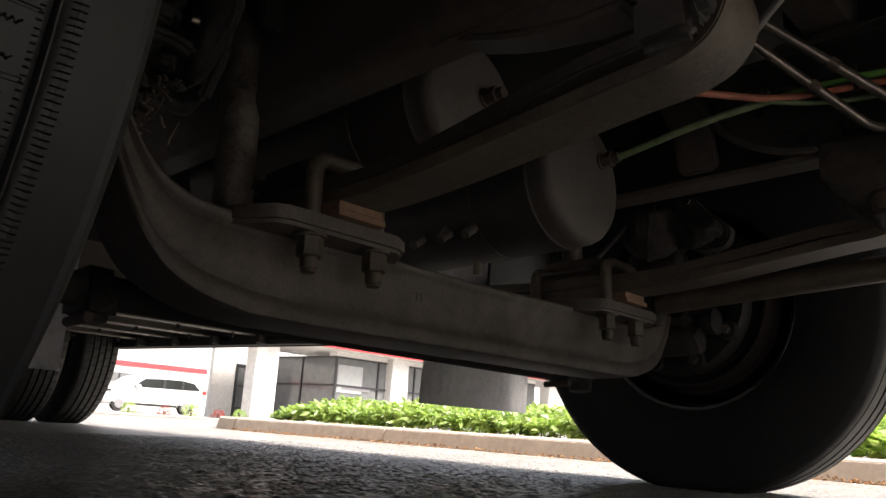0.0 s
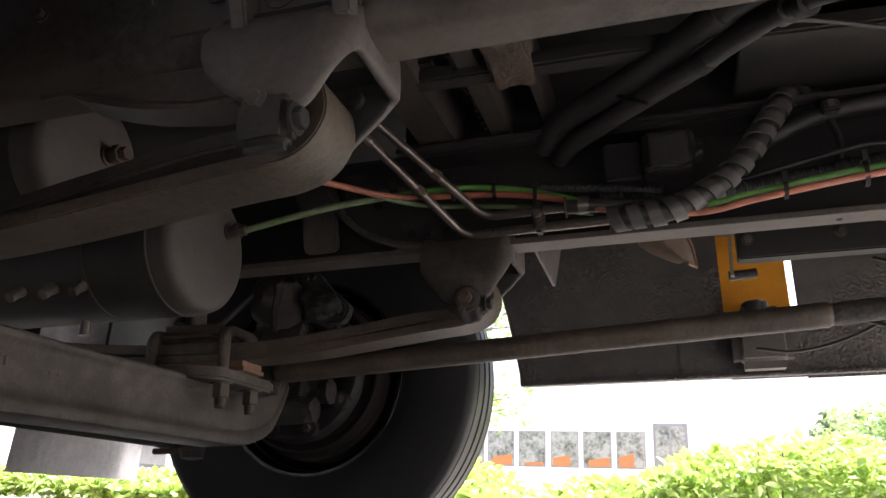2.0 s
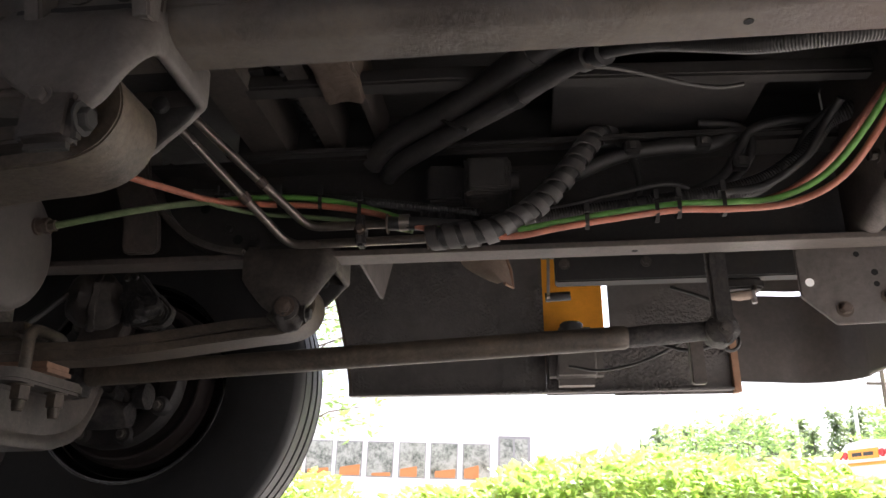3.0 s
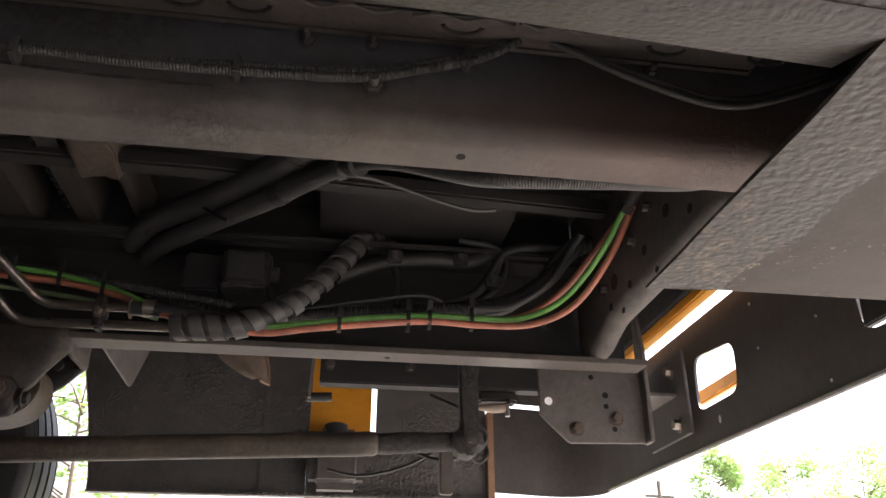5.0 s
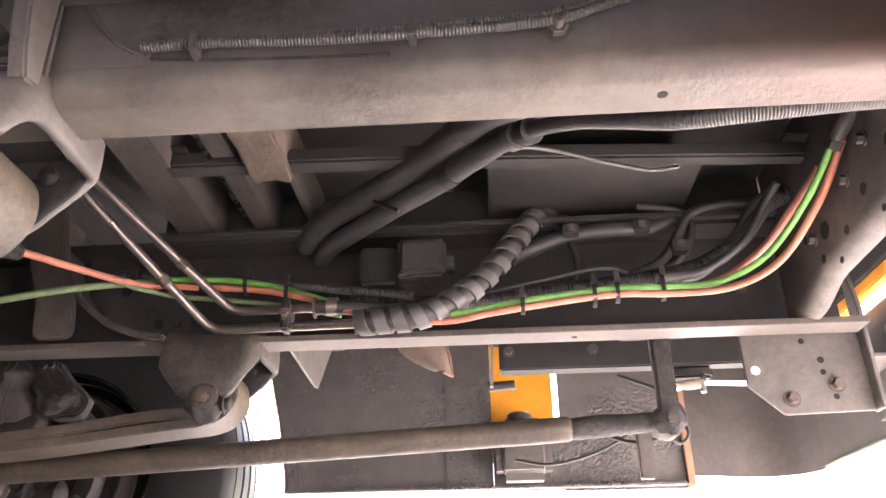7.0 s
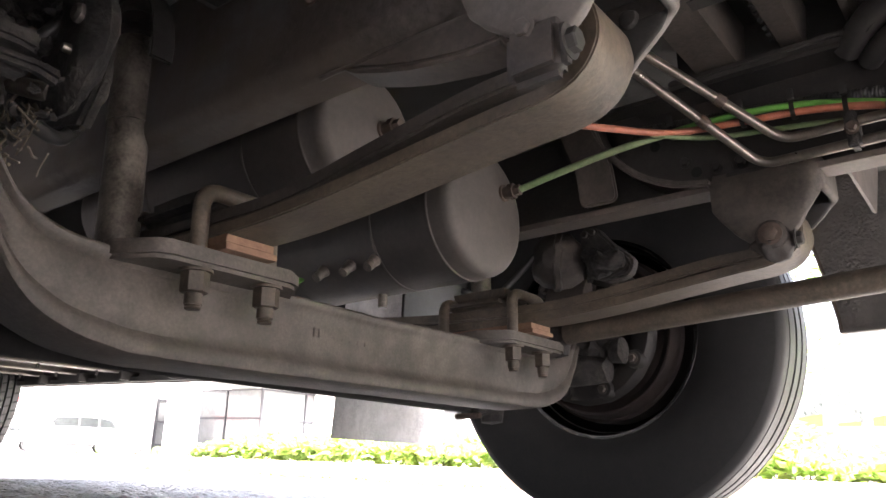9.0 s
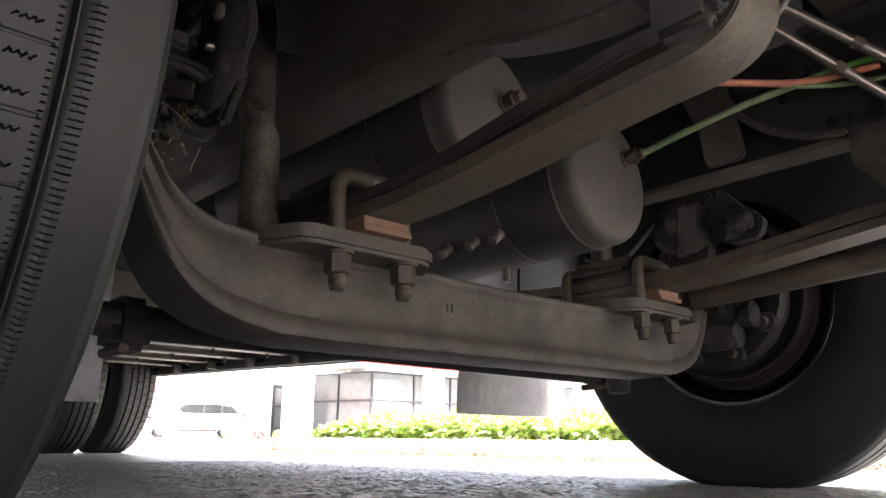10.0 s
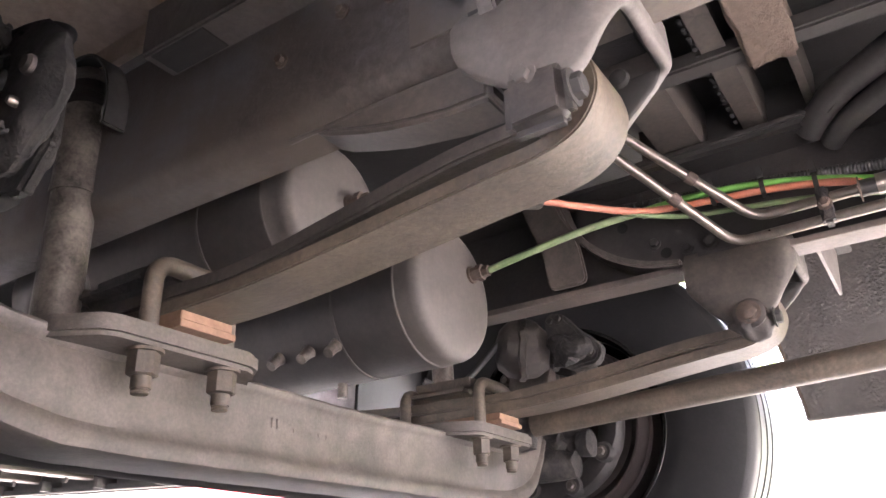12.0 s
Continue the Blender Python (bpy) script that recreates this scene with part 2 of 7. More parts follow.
def orange_peel(name, base, dust, scale=55, height=0.010, patches=True):
    """Thick sprayed undercoat: lumpy relief, with pale dirt where it is worn."""
    m = mat(name, base, dust, 0.85, 0.6, 0, scale * 0.6, 3.2, 0.0, edge=0.565, spread=0.035)
    n, l = m.node_tree.nodes, m.node_tree.links
    v = n.new("ShaderNodeTexVoronoi")
    v.feature = 'SMOOTH_F1'
    v.inputs["Scale"].default_value = scale
    w = n.new("ShaderNodeTexNoise")
    w.inputs["Scale"].default_value = scale * 0.9
    w.inputs["Detail"].default_value = 4
    k = n.new("ShaderNodeTexNoise")
    k.inputs["Scale"].default_value = 4.0
    tc = n["Texture Coordinate"]
    for q in (v, w, k):
        l.new(tc.outputs["Object"], q.inputs["Vector"])
    s = n.new("ShaderNodeMath")
    s.operation = 'MULTIPLY'
    kr = n.new("ShaderNodeMapRange")
    kr.inputs["From Min"].default_value, kr.inputs["From Max"].default_value = 0.42, 0.6
    l.new(k.outputs["Fac"], kr.inputs["Value"])
    a = n.new("ShaderNodeMath")
    a.operation = 'ADD'
    l.new(v.outputs["Distance"], a.inputs[0])
    l.new(w.outputs["Fac"], a.inputs[1])
    l.new(a.outputs[0], s.inputs[0])
    if patches:
        l.new(kr.outputs[0], s.inputs[1])
    else:
        s.inputs[1].default_value = 1.0
    b = n.new("ShaderNodeBump")
    b.inputs["Strength"].default_value, b.inputs["Distance"].default_value = 0.9, height
    l.new(s.outputs[0], b.inputs["Height"])
    l.new(b.outputs[0], n["Principled BSDF"].inputs["Normal"])
    return m


COAT = orange_peel("sprayed_undercoat", (0.064, 0.050, 0.040), (0.28, 0.215, 0.14), 165, 0.0013, False)
PANEL = orange_peel("fender_undercoat", (0.16, 0.146, 0.138), (0.21, 0.19, 0.175), 130, 0.008)


def plain(name, base, rough=0.5, metal=0.0):
    return mat(name, base, tuple(c * 0.85 for c in base), 0.4, rough, metal, 30, 2, 0.02, smear=0.06, under_dim=1.0)


# ---------------------------------------------------------------- building helpers
BUS = Matrix.Rotation(-math.atan(0.05), 4, 'Y')      # the front of the chassis stands a little nose-up
WORLD = Matrix.Identity(4)
# the car park falls away gently to the far side of the bus
REAR = Matrix.Translation((0, 1.05, 0)) @ Matrix.Rotation(radians(-0.5), 4, 'X') @ Matrix.Translation((0, -1.05, 0))
# the car park falls a little towards the rear of the bus
OUT = Matrix.Translation((-1.0, 0, 0)) @ Matrix.Rotation(radians(-0.8), 4, 'Y') @ Matrix.Translation((1.0, 0, 0)) @ REAR
FRONT = Matrix.Translation((0, 0.023, 0.022))


def thing(name, at, label, category, frame_m=BUS, group="", kind=""):
    """An empty at the base of a thing; its parts are given in the frame's coordinates."""
    e = new(name)
    e.empty_display_size = 0.05
    e.matrix_basis = frame_m @ Matrix.Translation(at)
    e["base"] = tuple(at)
    return tagged(e, label, category, group, kind)


def part(name, bm, material, parent, label="", smooth=40.0):
    """Link a bmesh as one mesh object under a thing, or under a part of one."""
    root = parent
    while root.parent:
        root = root.parent
    bmesh.ops.translate(bm, verts=bm.verts, vec=-Vector(root["base"]))
    me = bpy.data.meshes.new(name)
    bmesh.ops.recalc_face_normals(bm, faces=bm.faces)
    bm.to_mesh(me)
    bm.free()
    me.materials.append(material)
    if smooth:
        me.shade_smooth()
        me.set_sharp_from_angle(angle=radians(smooth))
    ob = new(name, me)
    ob.parent = parent
    if label:
        ob["label"] = label
    return ob


def single(name, bm, material, label, category, frame_m=WORLD, kind="", group="", smooth=40.0):
    """A thing that is one mesh."""
    me = bpy.data.meshes.new(name)
    bmesh.ops.recalc_face_normals(bm, faces=bm.faces)
    bm.to_mesh(me)
    bm.free()
    me.materials.append(material)
    if smooth:
        me.shade_smooth()
        me.set_sharp_from_angle(angle=radians(smooth))
    ob = new(name, me)
    ob.matrix_basis = frame_m
    return tagged(ob, label, category, group, kind)


def bev(bm, w, seg=2, edges=None):
    es = edges if edges is not None else [e for e in bm.edges if len(e.link_faces) == 2 and e.calc_face_angle(0) > 0.6]
    if es:
        bmesh.ops.bevel(bm, geom=es, offset=w, segments=seg, affect='EDGES', clamp_overlap=True)
    return bm


def box(x0, x1, y0, y1, z0, z1, w=0.003, bm=None):
    own = bmesh.new()
    bmesh.ops.create_cube(own, size=1)
    for v in own.verts:
        v.co = Vector(((x0 + x1) / 2 + v.co.x * (x1 - x0), (y0 + y1) / 2 + v.co.y * (y1 - y0), (z0 + z1) / 2 + v.co.z * (z1 - z0)))
    if w:
        bev(own, min(w, abs(x1 - x0) * 0.4, abs(y1 - y0) * 0.4, abs(z1 - z0) * 0.4))
    if bm is None:
        return own
    return join(bm, own)


def join(bm, other):
    me = bpy.data.meshes.new("tmp")
    other.to_mesh(me)
    other.free()
    bm.from_mesh(me)
    bpy.data.meshes.remove(me)
    return bm


def prism(pts, axis, a, b, w=0.003, bm=None, seg=2):
    """A polygon drawn across an axis and drawn out along it from a to b. axis y: points are (x, z); x: (y, z); z: (x, y)."""
    own = bmesh.new()
    def co(p, h):
        return {'y': (p[0], h, p[1]), 'x': (h, p[0], p[1]), 'z': (p[0], p[1], h)}[axis]
    lo = [own.verts.new(co(p, a)) for p in pts]
    hi = [own.verts.new(co(p, b)) for p in pts]
    own.faces.new(lo)
    own.faces.new(hi[::-1])
    for i in range(len(pts)):
        j = (i + 1) % len(pts)
        own.faces.new((lo[i], hi[i], hi[j], lo[j]))
    bmesh.ops.recalc_face_normals(own, faces=own.faces)
    if w:
        bev(own, w, seg)
    if bm is None:
        return own
    return join(bm, own)


def smooth_path(pts, n=10):
    """A Catmull-Rom curve through the points."""
    p = [Vector(q) for q in pts]
    p = [p[0] * 2 - p[1]] + p + [p[-1] * 2 - p[-2]]
    out = []
    for i in range(1, len(p) - 2):
        for k in range(n):
            t = k / n
            out.append(0.5 * ((2 * p[i]) + (-p[i - 1] + p[i + 1]) * t + (2 * p[i - 1] - 5 * p[i] + 4 * p[i + 1] - p[i + 2]) * t * t + (-p[i - 1] + 3 * p[i] - 3 * p[i + 1] + p[i + 2]) * t ** 3))
    out.append(p[-2])
    return out


def rounded_path(pts, r, n=6):
    """Straight runs with rounded bends."""
    p = [Vector(q) for q in pts]
    out = [p[0]]
    for a, b, c in zip(p, p[1:], p[2:]):
        d1, d2 = (a - b), (c - b)
        k = min(r, d1.length * 0.45, d2.length * 0.45)
        s, e = b + d1.normalized() * k, b + d2.normalized() * k
        for i in range(n + 1):
            t = i / n
            out.append((1 - t) ** 2 * s + 2 * t * (1 - t) * b + t * t * e)
    out.append(p[-1])
    return out


def tube(path, radius, seg=12, bm=None, caps=True, flat=1.0):
    """Sweep a circle along a path. radius: a number or a function of the length run."""
    own = bm if bm is not None else bmesh.new()
    p = [Vector(q) for q in path]
    up = Vector((0, 0, 1))
    run, rings, last = 0.0, [], None
    for i, q in enumerate(p):
        d = ((p[i + 1] if i + 1 < len(p) else q) - (p[i - 1] if i else q)).normalized()
        if last is None:
            u = d.orthogonal().normalized() if abs(d.dot(up)) > 0.95 else (up - d * up.dot(d)).normalized()
        else:
            u = (last - d * last.dot(d)).normalized()
        last = u
        v = d.cross(u)
        run += (q - p[i - 1]).length if i else 0
        r = radius(run) if callable(radius) else radius
        rings.append([own.verts.new(q + u * math.cos(a) * r * flat + v * math.sin(a) * r) for a in [2 * math.pi * k / seg for k in range(seg)]])
    for a, b in zip(rings, rings[1:]):
        for k in range(seg):
            own.faces.new((a[k], a[(k + 1) % seg], b[(k + 1) % seg], b[k]))
    if caps:
        own.faces.new(rings[0][::-1])
        own.faces.new(rings[-1])
    return own


def resample(path, step):
    p = [Vector(q) for q in path]
    out, left = [p[0]], step
    for a, b in zip(p, p[1:]):
        d = (b - a).length
        s = 0.0
        while d - s >= left:
            s += left
            out.append(a.lerp(b, s / d))
            left = step
        left -= d - s
    return out


def corrugated(path, r, pitch=0.008, depth=0.0016, seg=12):
    p = resample(path, pitch / 2)
    own = bmesh.new()
    return tube(p, lambda s: r + (depth if int(s / (pitch / 2) + 0.5) % 2 else -depth), seg, own)


def lathe(profile, axis, centre, seg=32, bm=None):
    """Turn a profile of (along, radius) round an axis x, y or z through centre."""
    own = bm if bm is not None else bmesh.new()
    c = Vector(centre)
    def co(h, r, a):
        s, t = r * math.cos(a), r * math.sin(a)
        return c + Vector({'x': (h, s, t), 'y': (s, h, t), 'z': (s, t, h)}[axis])
    rings = []
    for h, r in profile:
        if r < 1e-5:
            rings.append([own.verts.new(co(h, 0, 0))])
        else:
            rings.append([own.verts.new(co(h, r, 2 * math.pi * k / seg)) for k in range(seg)])
    for a, b in zip(rings, rings[1:]):
        for k in range(seg):
            j = (k + 1) % seg
            if len(a) == 1 and len(b) == 1:
                continue
            if len(a) == 1:
                own.faces.new((a[0], b[j], b[k]))
            elif len(b) == 1:
                own.faces.new((a[k], a[j], b[0]))
            else:
                own.faces.new((a[k], a[j], b[j], b[k]))
    return own


def rod(a, b, r, seg=16, bm=None):
    return tube([a, b], r, seg, bm)


def hexbolt(c, axis, r, h, washer=True):
    """A bolt head with its washer, standing along an axis."""
    bm = bmesh.new()
    s = 1 if h > 0 else -1
    if washer:
        lathe([(0, 0), (0, r * 1.45), (0.0025 * s, r * 1.45), (0.0025 * s, 0)], axis, c, 16, bm)
    lathe([(0.0025 * s, 0), (0.0025 * s, r), (h * 0.85, r), (h, r * 0.85), (h, 0)], axis, c, 6, bm)
    return bm


def rough_up(bm, amount, scale=20.0, cuts=0):
    """Uneven, lumpy surface."""
    if cuts:
        bmesh.ops.subdivide_edges(bm, edges=bm.edges[:], cuts=cuts, use_grid_fill=True)
    for v in bm.verts:
        v.co += Vector(noise.noise_vector(v.co * scale)) * amount
    return bm


def blob(c, r, amount=0.010, scale=28.0, sub=4):
    """A lump of caked metal: an uneven rounded mass."""
    bm = bmesh.new()
    bmesh.ops.create_icosphere(bm, subdivisions=sub, radius=1.0)
    for v in bm.verts:
        v.co = Vector((c[0] + v.co.x * r[0], c[1] + v.co.y * r[1], c[2] + v.co.z * r[2]))
    for v in bm.verts:
        v.co += Vector(noise.noise_vector(v.co * scale)) * amount + Vector(noise.noise_vector(v.co * scale * 3.4)) * amount * 0.35
    return bm


# ---------------------------------------------------------------- ground, kerb
def asphalt():
    m = mat("worn_asphalt", (0.115, 0.109, 0.102), (0.37, 0.35, 0.325), 0.9, 0.36, 0, 75, 2.5, 0.0, edge=0.5, spread=0.22, under_dim=1.0)
    n, l = m.node_tree.nodes, m.node_tree.links
    v = n.new("ShaderNodeTexVoronoi")
    v.inputs["Scale"].default_value = 75
    w = n.new("ShaderNodeTexNoise")
    w.inputs["Scale"].default_value, w.inputs["Detail"].default_value = 60, 5
    for q in (v, w):
        l.new(n["Texture Coordinate"].outputs["Object"], q.inputs["Vector"])
    a = n.new("ShaderNodeMath")
    a.operation = 'SUBTRACT'
    l.new(w.outputs["Fac"], a.inputs[0])
    l.new(v.outputs["Distance"], a.inputs[1])
    b = n.new("ShaderNodeBump")
    b.inputs["Strength"].default_value, b.inputs["Distance"].default_value = 0.8, 0.006
    l.new(a.outputs[0], b.inputs["Height"])
    l.new(b.outputs[0], n["Principled BSDF"].inputs["Normal"])
    return m


ASPHALT = asphalt()
CONCRETE = mat("kerb_concrete", (0.40, 0.36, 0.315), (0.29, 0.25, 0.205), 0.6, 0.85, 0, 60, 5, 0.4, under_dim=1.0)
SOIL = mat("planter_soil", (0.07, 0.05, 0.035), (0.16, 0.12, 0.08), 0.8, 0.95, 0, 60, 8, 0.9, bump_dist=0.02)
R = 900.0


def ground_mesh():
    """One sheet to the horizon, with the stones of the asphalt standing up in the stretch that the eye passes."""
    x0, x1, y0, y1, step = -2.6, 1.25, -1.25, 2.59, 0.0115
    nx, ny = int((x1 - x0) / step), int((y1 - y0) / step)
    gx, gy = np.meshgrid(np.linspace(x0, x1, nx), np.linspace(y0, y1, ny), indexing='ij')
    rs = np.random.RandomState(3)
    h = rs.rand(nx, ny)
    h = 0.0034 * (h ** 2) + 0.0012 * rs.rand(nx // 3 + 1, ny // 3 + 1).repeat(3, 0).repeat(3, 1)[:nx, :ny]
    jx, jy = (rs.rand(nx, ny) - 0.5) * step * 0.7, (rs.rand(nx, ny) - 0.5) * step * 0.7
    edge = np.minimum.reduce([np.arange(nx)[:, None] + 0 * gy, nx - 1 - np.arange(nx)[:, None] + 0 * gy, np.arange(ny)[None, :] + 0 * gx, ny - 1 - np.arange(ny)[None, :] + 0 * gx])
    k = np.clip(edge / 12.0, 0, 1)
    v = np.stack([gx + jx * (k > 0), gy + jy * (k > 0), (h - 0.0026) * k], -1).reshape(-1, 3)
    a = np.arange(nx * ny).reshape(nx, ny)
    f = np.stack([a[:-1, :-1], a[1:, :-1], a[1:, 1:], a[:-1, 1:]], -1).reshape(-1, 4)
    n = len(v)
    outer = [(-R, -R, 0), (R, -R, 0), (R, R, 0), (-R, R, 0), (x0, y0, 0), (x1, y0, 0), (x1, y1, 0), (x0, y1, 0)]
    faces = f.tolist() + [(n, n + 1, n + 5, n + 4), (n + 1, n + 2, n + 6, n + 5), (n + 2, n + 3, n + 7, n + 6), (n + 3, n, n + 4, n + 7)]
    me = bpy.data.meshes.new("ground")
    me.from_pydata(v.tolist() + outer, [], faces)
    me.materials.append(ASPHALT)
    return me


lot = new("ground", ground_mesh())
lot.matrix_basis = OUT
tagged(lot, "dark grey worn asphalt of the car park", "ground", kind="structure")

KERB_Y, KERB_H, KERB_END = 2.60, 0.105, -4.75
kerb = thing("kerb", (0, KERB_Y, 0), "pale concrete kerb round the planting bed", "kerb", OUT, kind="structure")


def kerb_stone(x0, x1):
    b = prism([(KERB_Y, 0), (KERB_Y + 0.02, KERB_H - 0.015), (KERB_Y + 0.04, KERB_H), (KERB_Y + 0.17, KERB_H), (KERB_Y + 0.17, 0)], 'x', x0 + 0.004, x1 - 0.004, 0.004)
    return b


xk = KERB_END
while xk < 14:
    part("kerb_stone", kerb_stone(xk, xk + 1.8), CONCRETE, kerb)
    xk += 1.8
# the rounded end of the kerb, turning away
bm = bmesh.new()
arc = [(KERB_END - 0.9 * math.sin(a), KERB_Y + 0.9 - 0.9 * math.cos(a)) for a in [math.pi / 2 * k / 10 for k in range(11)]] + [(KERB_END - 0.9, 16.0)]
sec = [(0.0, 0.0), (0.02, KERB_H - 0.015), (0.04, KERB_H), (0.17, KERB_H), (0.17, 0.0)]
rings = []
for i, (px, py) in enumerate(arc):
    a = math.pi / 2 * min(i, 10) / 10
    nx, ny = math.sin(a), math.cos(a)
    rings.append([bm.verts.new((px + nx * s, py + ny * s, z)) for s, z in sec])
for a, b in zip(rings, rings[1:]):
    for k in range(4):
        bm.faces.new((a[k], a[k + 1], b[k + 1], b[k]))
part("kerb_corner", bm, CONCRETE, kerb)
bm = bmesh.new()
NX, NY = 60, 12
grid = [[bm.verts.new((KERB_END - 0.7 + (15 - KERB_END) * i / NX, KERB_Y + 0.15 + 9 * j / NY, KERB_H - 0.02 + 0.03 * noise.noise(Vector((i * 0.7, j * 0.9, 0))))) for j in range(NY + 1)] for i in range(NX + 1)]
for i in range(NX):
    for j in range(NY):
        bm.faces.new((grid[i][j], grid[i + 1][j], grid[i + 1][j + 1], grid[i][j + 1]))
single("planting_bed", bm, SOIL, "brown soil of the planting bed", "planting bed", OUT, kind="structure")


# ---------------------------------------------------------------- frame rails
def rail(side, y_out, label):
    """A channel rail, open towards the middle of the chassis. side: -1 near, 1 far."""
    s = -side
    z = 0.628 if side < 0 else 0.640
    t = thing("frame_rail", (0, y_out, z), label, "frame rail", group="frame rails")
    X0, X1, Z0, Z1 = -4.2, 1.88, z, 0.865
    r, w, th = 0.028, 0.073 if side < 0 else 0.078, 0.009
    pts = []
    for k in range(7):
        a = math.pi / 2 * k / 6
        pts.append((y_out + s * r * (1 - math.cos(a)), Z0 + r * (1 - math.sin(a))))
    outer = [(y_out, Z1 - r)] + pts + [(y_out + s * w, Z0)]
    inner = [(y_out + s * w, Z0 + th)] + [(y_out + s * (th + (r - th) * (1 - math.cos(a))), Z0 + th + (r - th) * (1 - math.sin(a))) for a in [math.pi / 2 * (6 - k) / 6 for k in range(7)]] + [(y_out + s * th, Z1 - th), (y_out + s * w, Z1 - th), (y_out + s * w, Z1), (y_out, Z1)]
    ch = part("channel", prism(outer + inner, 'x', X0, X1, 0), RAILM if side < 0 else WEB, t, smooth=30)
    if side > 0:
        part("flange_face", box(X0, 1.900, y_out - 0.080, y_out - 0.02, Z0 - 0.002, Z0 + 0.010, 0.001), RAIL, t, "dusty lower flange")
    return t


near_rail = rail(-1, -0.432, "dusty dark steel frame rail with rounded lower edge")
far_rail = rail(1, 0.432, "dusty dark steel frame rail carrying hoses")


def dark_hole(t, c, axis, r, parent):
    """A drilled hole drawn as a thin dark disc, its shade painted on the surface."""
    bm = bmesh.new()
    lathe([(-0.0006, 0), (-0.0006, r), (0.0006, r), (0.0006, 0)], axis, c, 14, bm)
    return part("hole", bm, HOLE, parent)


dark_hole(near_rail, (1.376, -0.388, 0.628), 'z', 0.0055, near_rail)
dark_hole(far_rail, (1.355, 0.385, 0.638), 'z', 0.006, far_rail)
for x, z, r in ((1.270, 0.681, 0.0105), (1.193, 0.737, 0.007), (1.267, 0.740, 0.006), (1.60, 0.74, 0.007)):
    nut = part("nut", hexbolt((x, -0.432, z), 'y', r, -0.009), RAIL, near_rail, "dusty nut with a washer")
    part("thread", lathe([(-0.008, 0.0), (-0.008, r * 0.55), (-0.017, r * 0.55), (-0.019, r * 0.4), (-0.019, 0.0)], 'y', (x, -0.432, z), 10), CAST, nut)
for x, z, r in ((0.475, 0.755, 0.009), (0.40, 0.765, 0.007), (0.30, 0.735, 0.007)):
    part("bolt", hexbolt((x, -0.432, z), 'y', r, -0.009), RUST, near_rail, "rusty bolt head")
for x in (0.60, 0.72, 0.86, 1.02, 1.45, 1.60, 1.70):
    part("bolt", hexbolt((x, 0.423, 0.735 + 0.03 * math.sin(x * 9)), 'y', 0.011, -0.012), UNDER, far_rail)

# doubling strip with its weld, on the outside of the near rail
strip = thing("sill_angle", (1.0, -0.44, 0.75), "dusty steel angle welded along the rail", "steel angle")
part("plate", box(0.70, 1.725, -0.600, -0.449, 0.745, 0.757, 0.003), RAIL, strip, "flat lower plate")
part("upright", box(0.70, 1.725, -0.449, -0.437, 0.745, 0.83, 0.003), RAIL, strip)
random.seed(4)
x = 0.74
while x < 1.68:
    L = random.uniform(0.05, 0.13)
    pts = [(x + L * k / 10, -0.486 + 0.004 * math.sin(k * 1.3 + x * 30), 0.7445) for k in range(11)]
    part("weld_bead", tube(pts, lambda s: 0.0035 + 0.0018 * math.sin(s * 330), 8), RAIL, strip, "lumpy weld bead")
    if random.random() < 0.6:
        c = (x + L * 0.5, -0.474, 0.7452)
        part("weld_lobe", tube([(c[0] + 0.022 * math.cos(q), c[1] + 0.012 * math.sin(q), c[2]) for q in [math.pi * k / 8 for k in range(9)]], 0.003, 7), GREASE, strip)
    x += L + random.uniform(0.0, 0.02)
part("seam_gap", box(0.72, 1.70, -0.4925, -0.490, 0.7435, 0.746, 0), HOLE, strip, "dark seam beside the weld")
dbl = thing("rail_doubler", (0.75, -0.436, 0.63), "dusty doubling plate welded to the rail web", "plate")
curve = [(0.760, 0.80), (0.770, 0.755), (0.784, 0.729), (0.808, 0.698), (0.834, 0.678), (0.850, 0.672)]
part("plate", prism([(0.50, 0.80), (0.50, 0.662), (0.83, 0.662), (0.852, 0.666)] + curve[::-1], 'y', -0.4355, -0.4315, 0.001), RAILM, dbl)
part("weld_bead", tube(smooth_path([(x, -0.4365, z) for x, z in curve], 10), lambda q: 0.003 + 0.0007 * math.sin(q * 620), 8), RAIL, dbl, "lumpy weld bead along the curved edge")
# thin dark tube painted in as the shadow under the conduits
part("conduit_shadow", tube(smooth_path([(0.85, -0.434, 0.671), (0.92, -0.4335, 0.666), (1.02, -0.4330, 0.663), (1.10, -0.4325, 0.662)], 6), 0.002, 6), GREASE, dbl, "dark line painted as the conduit's shadow")

# twin conduits clipped to the near rail
cable = thing("twin_conduit", (1.1, -0.447, 0.67), "two thin grey conduits clipped to the frame rail", "conduit")
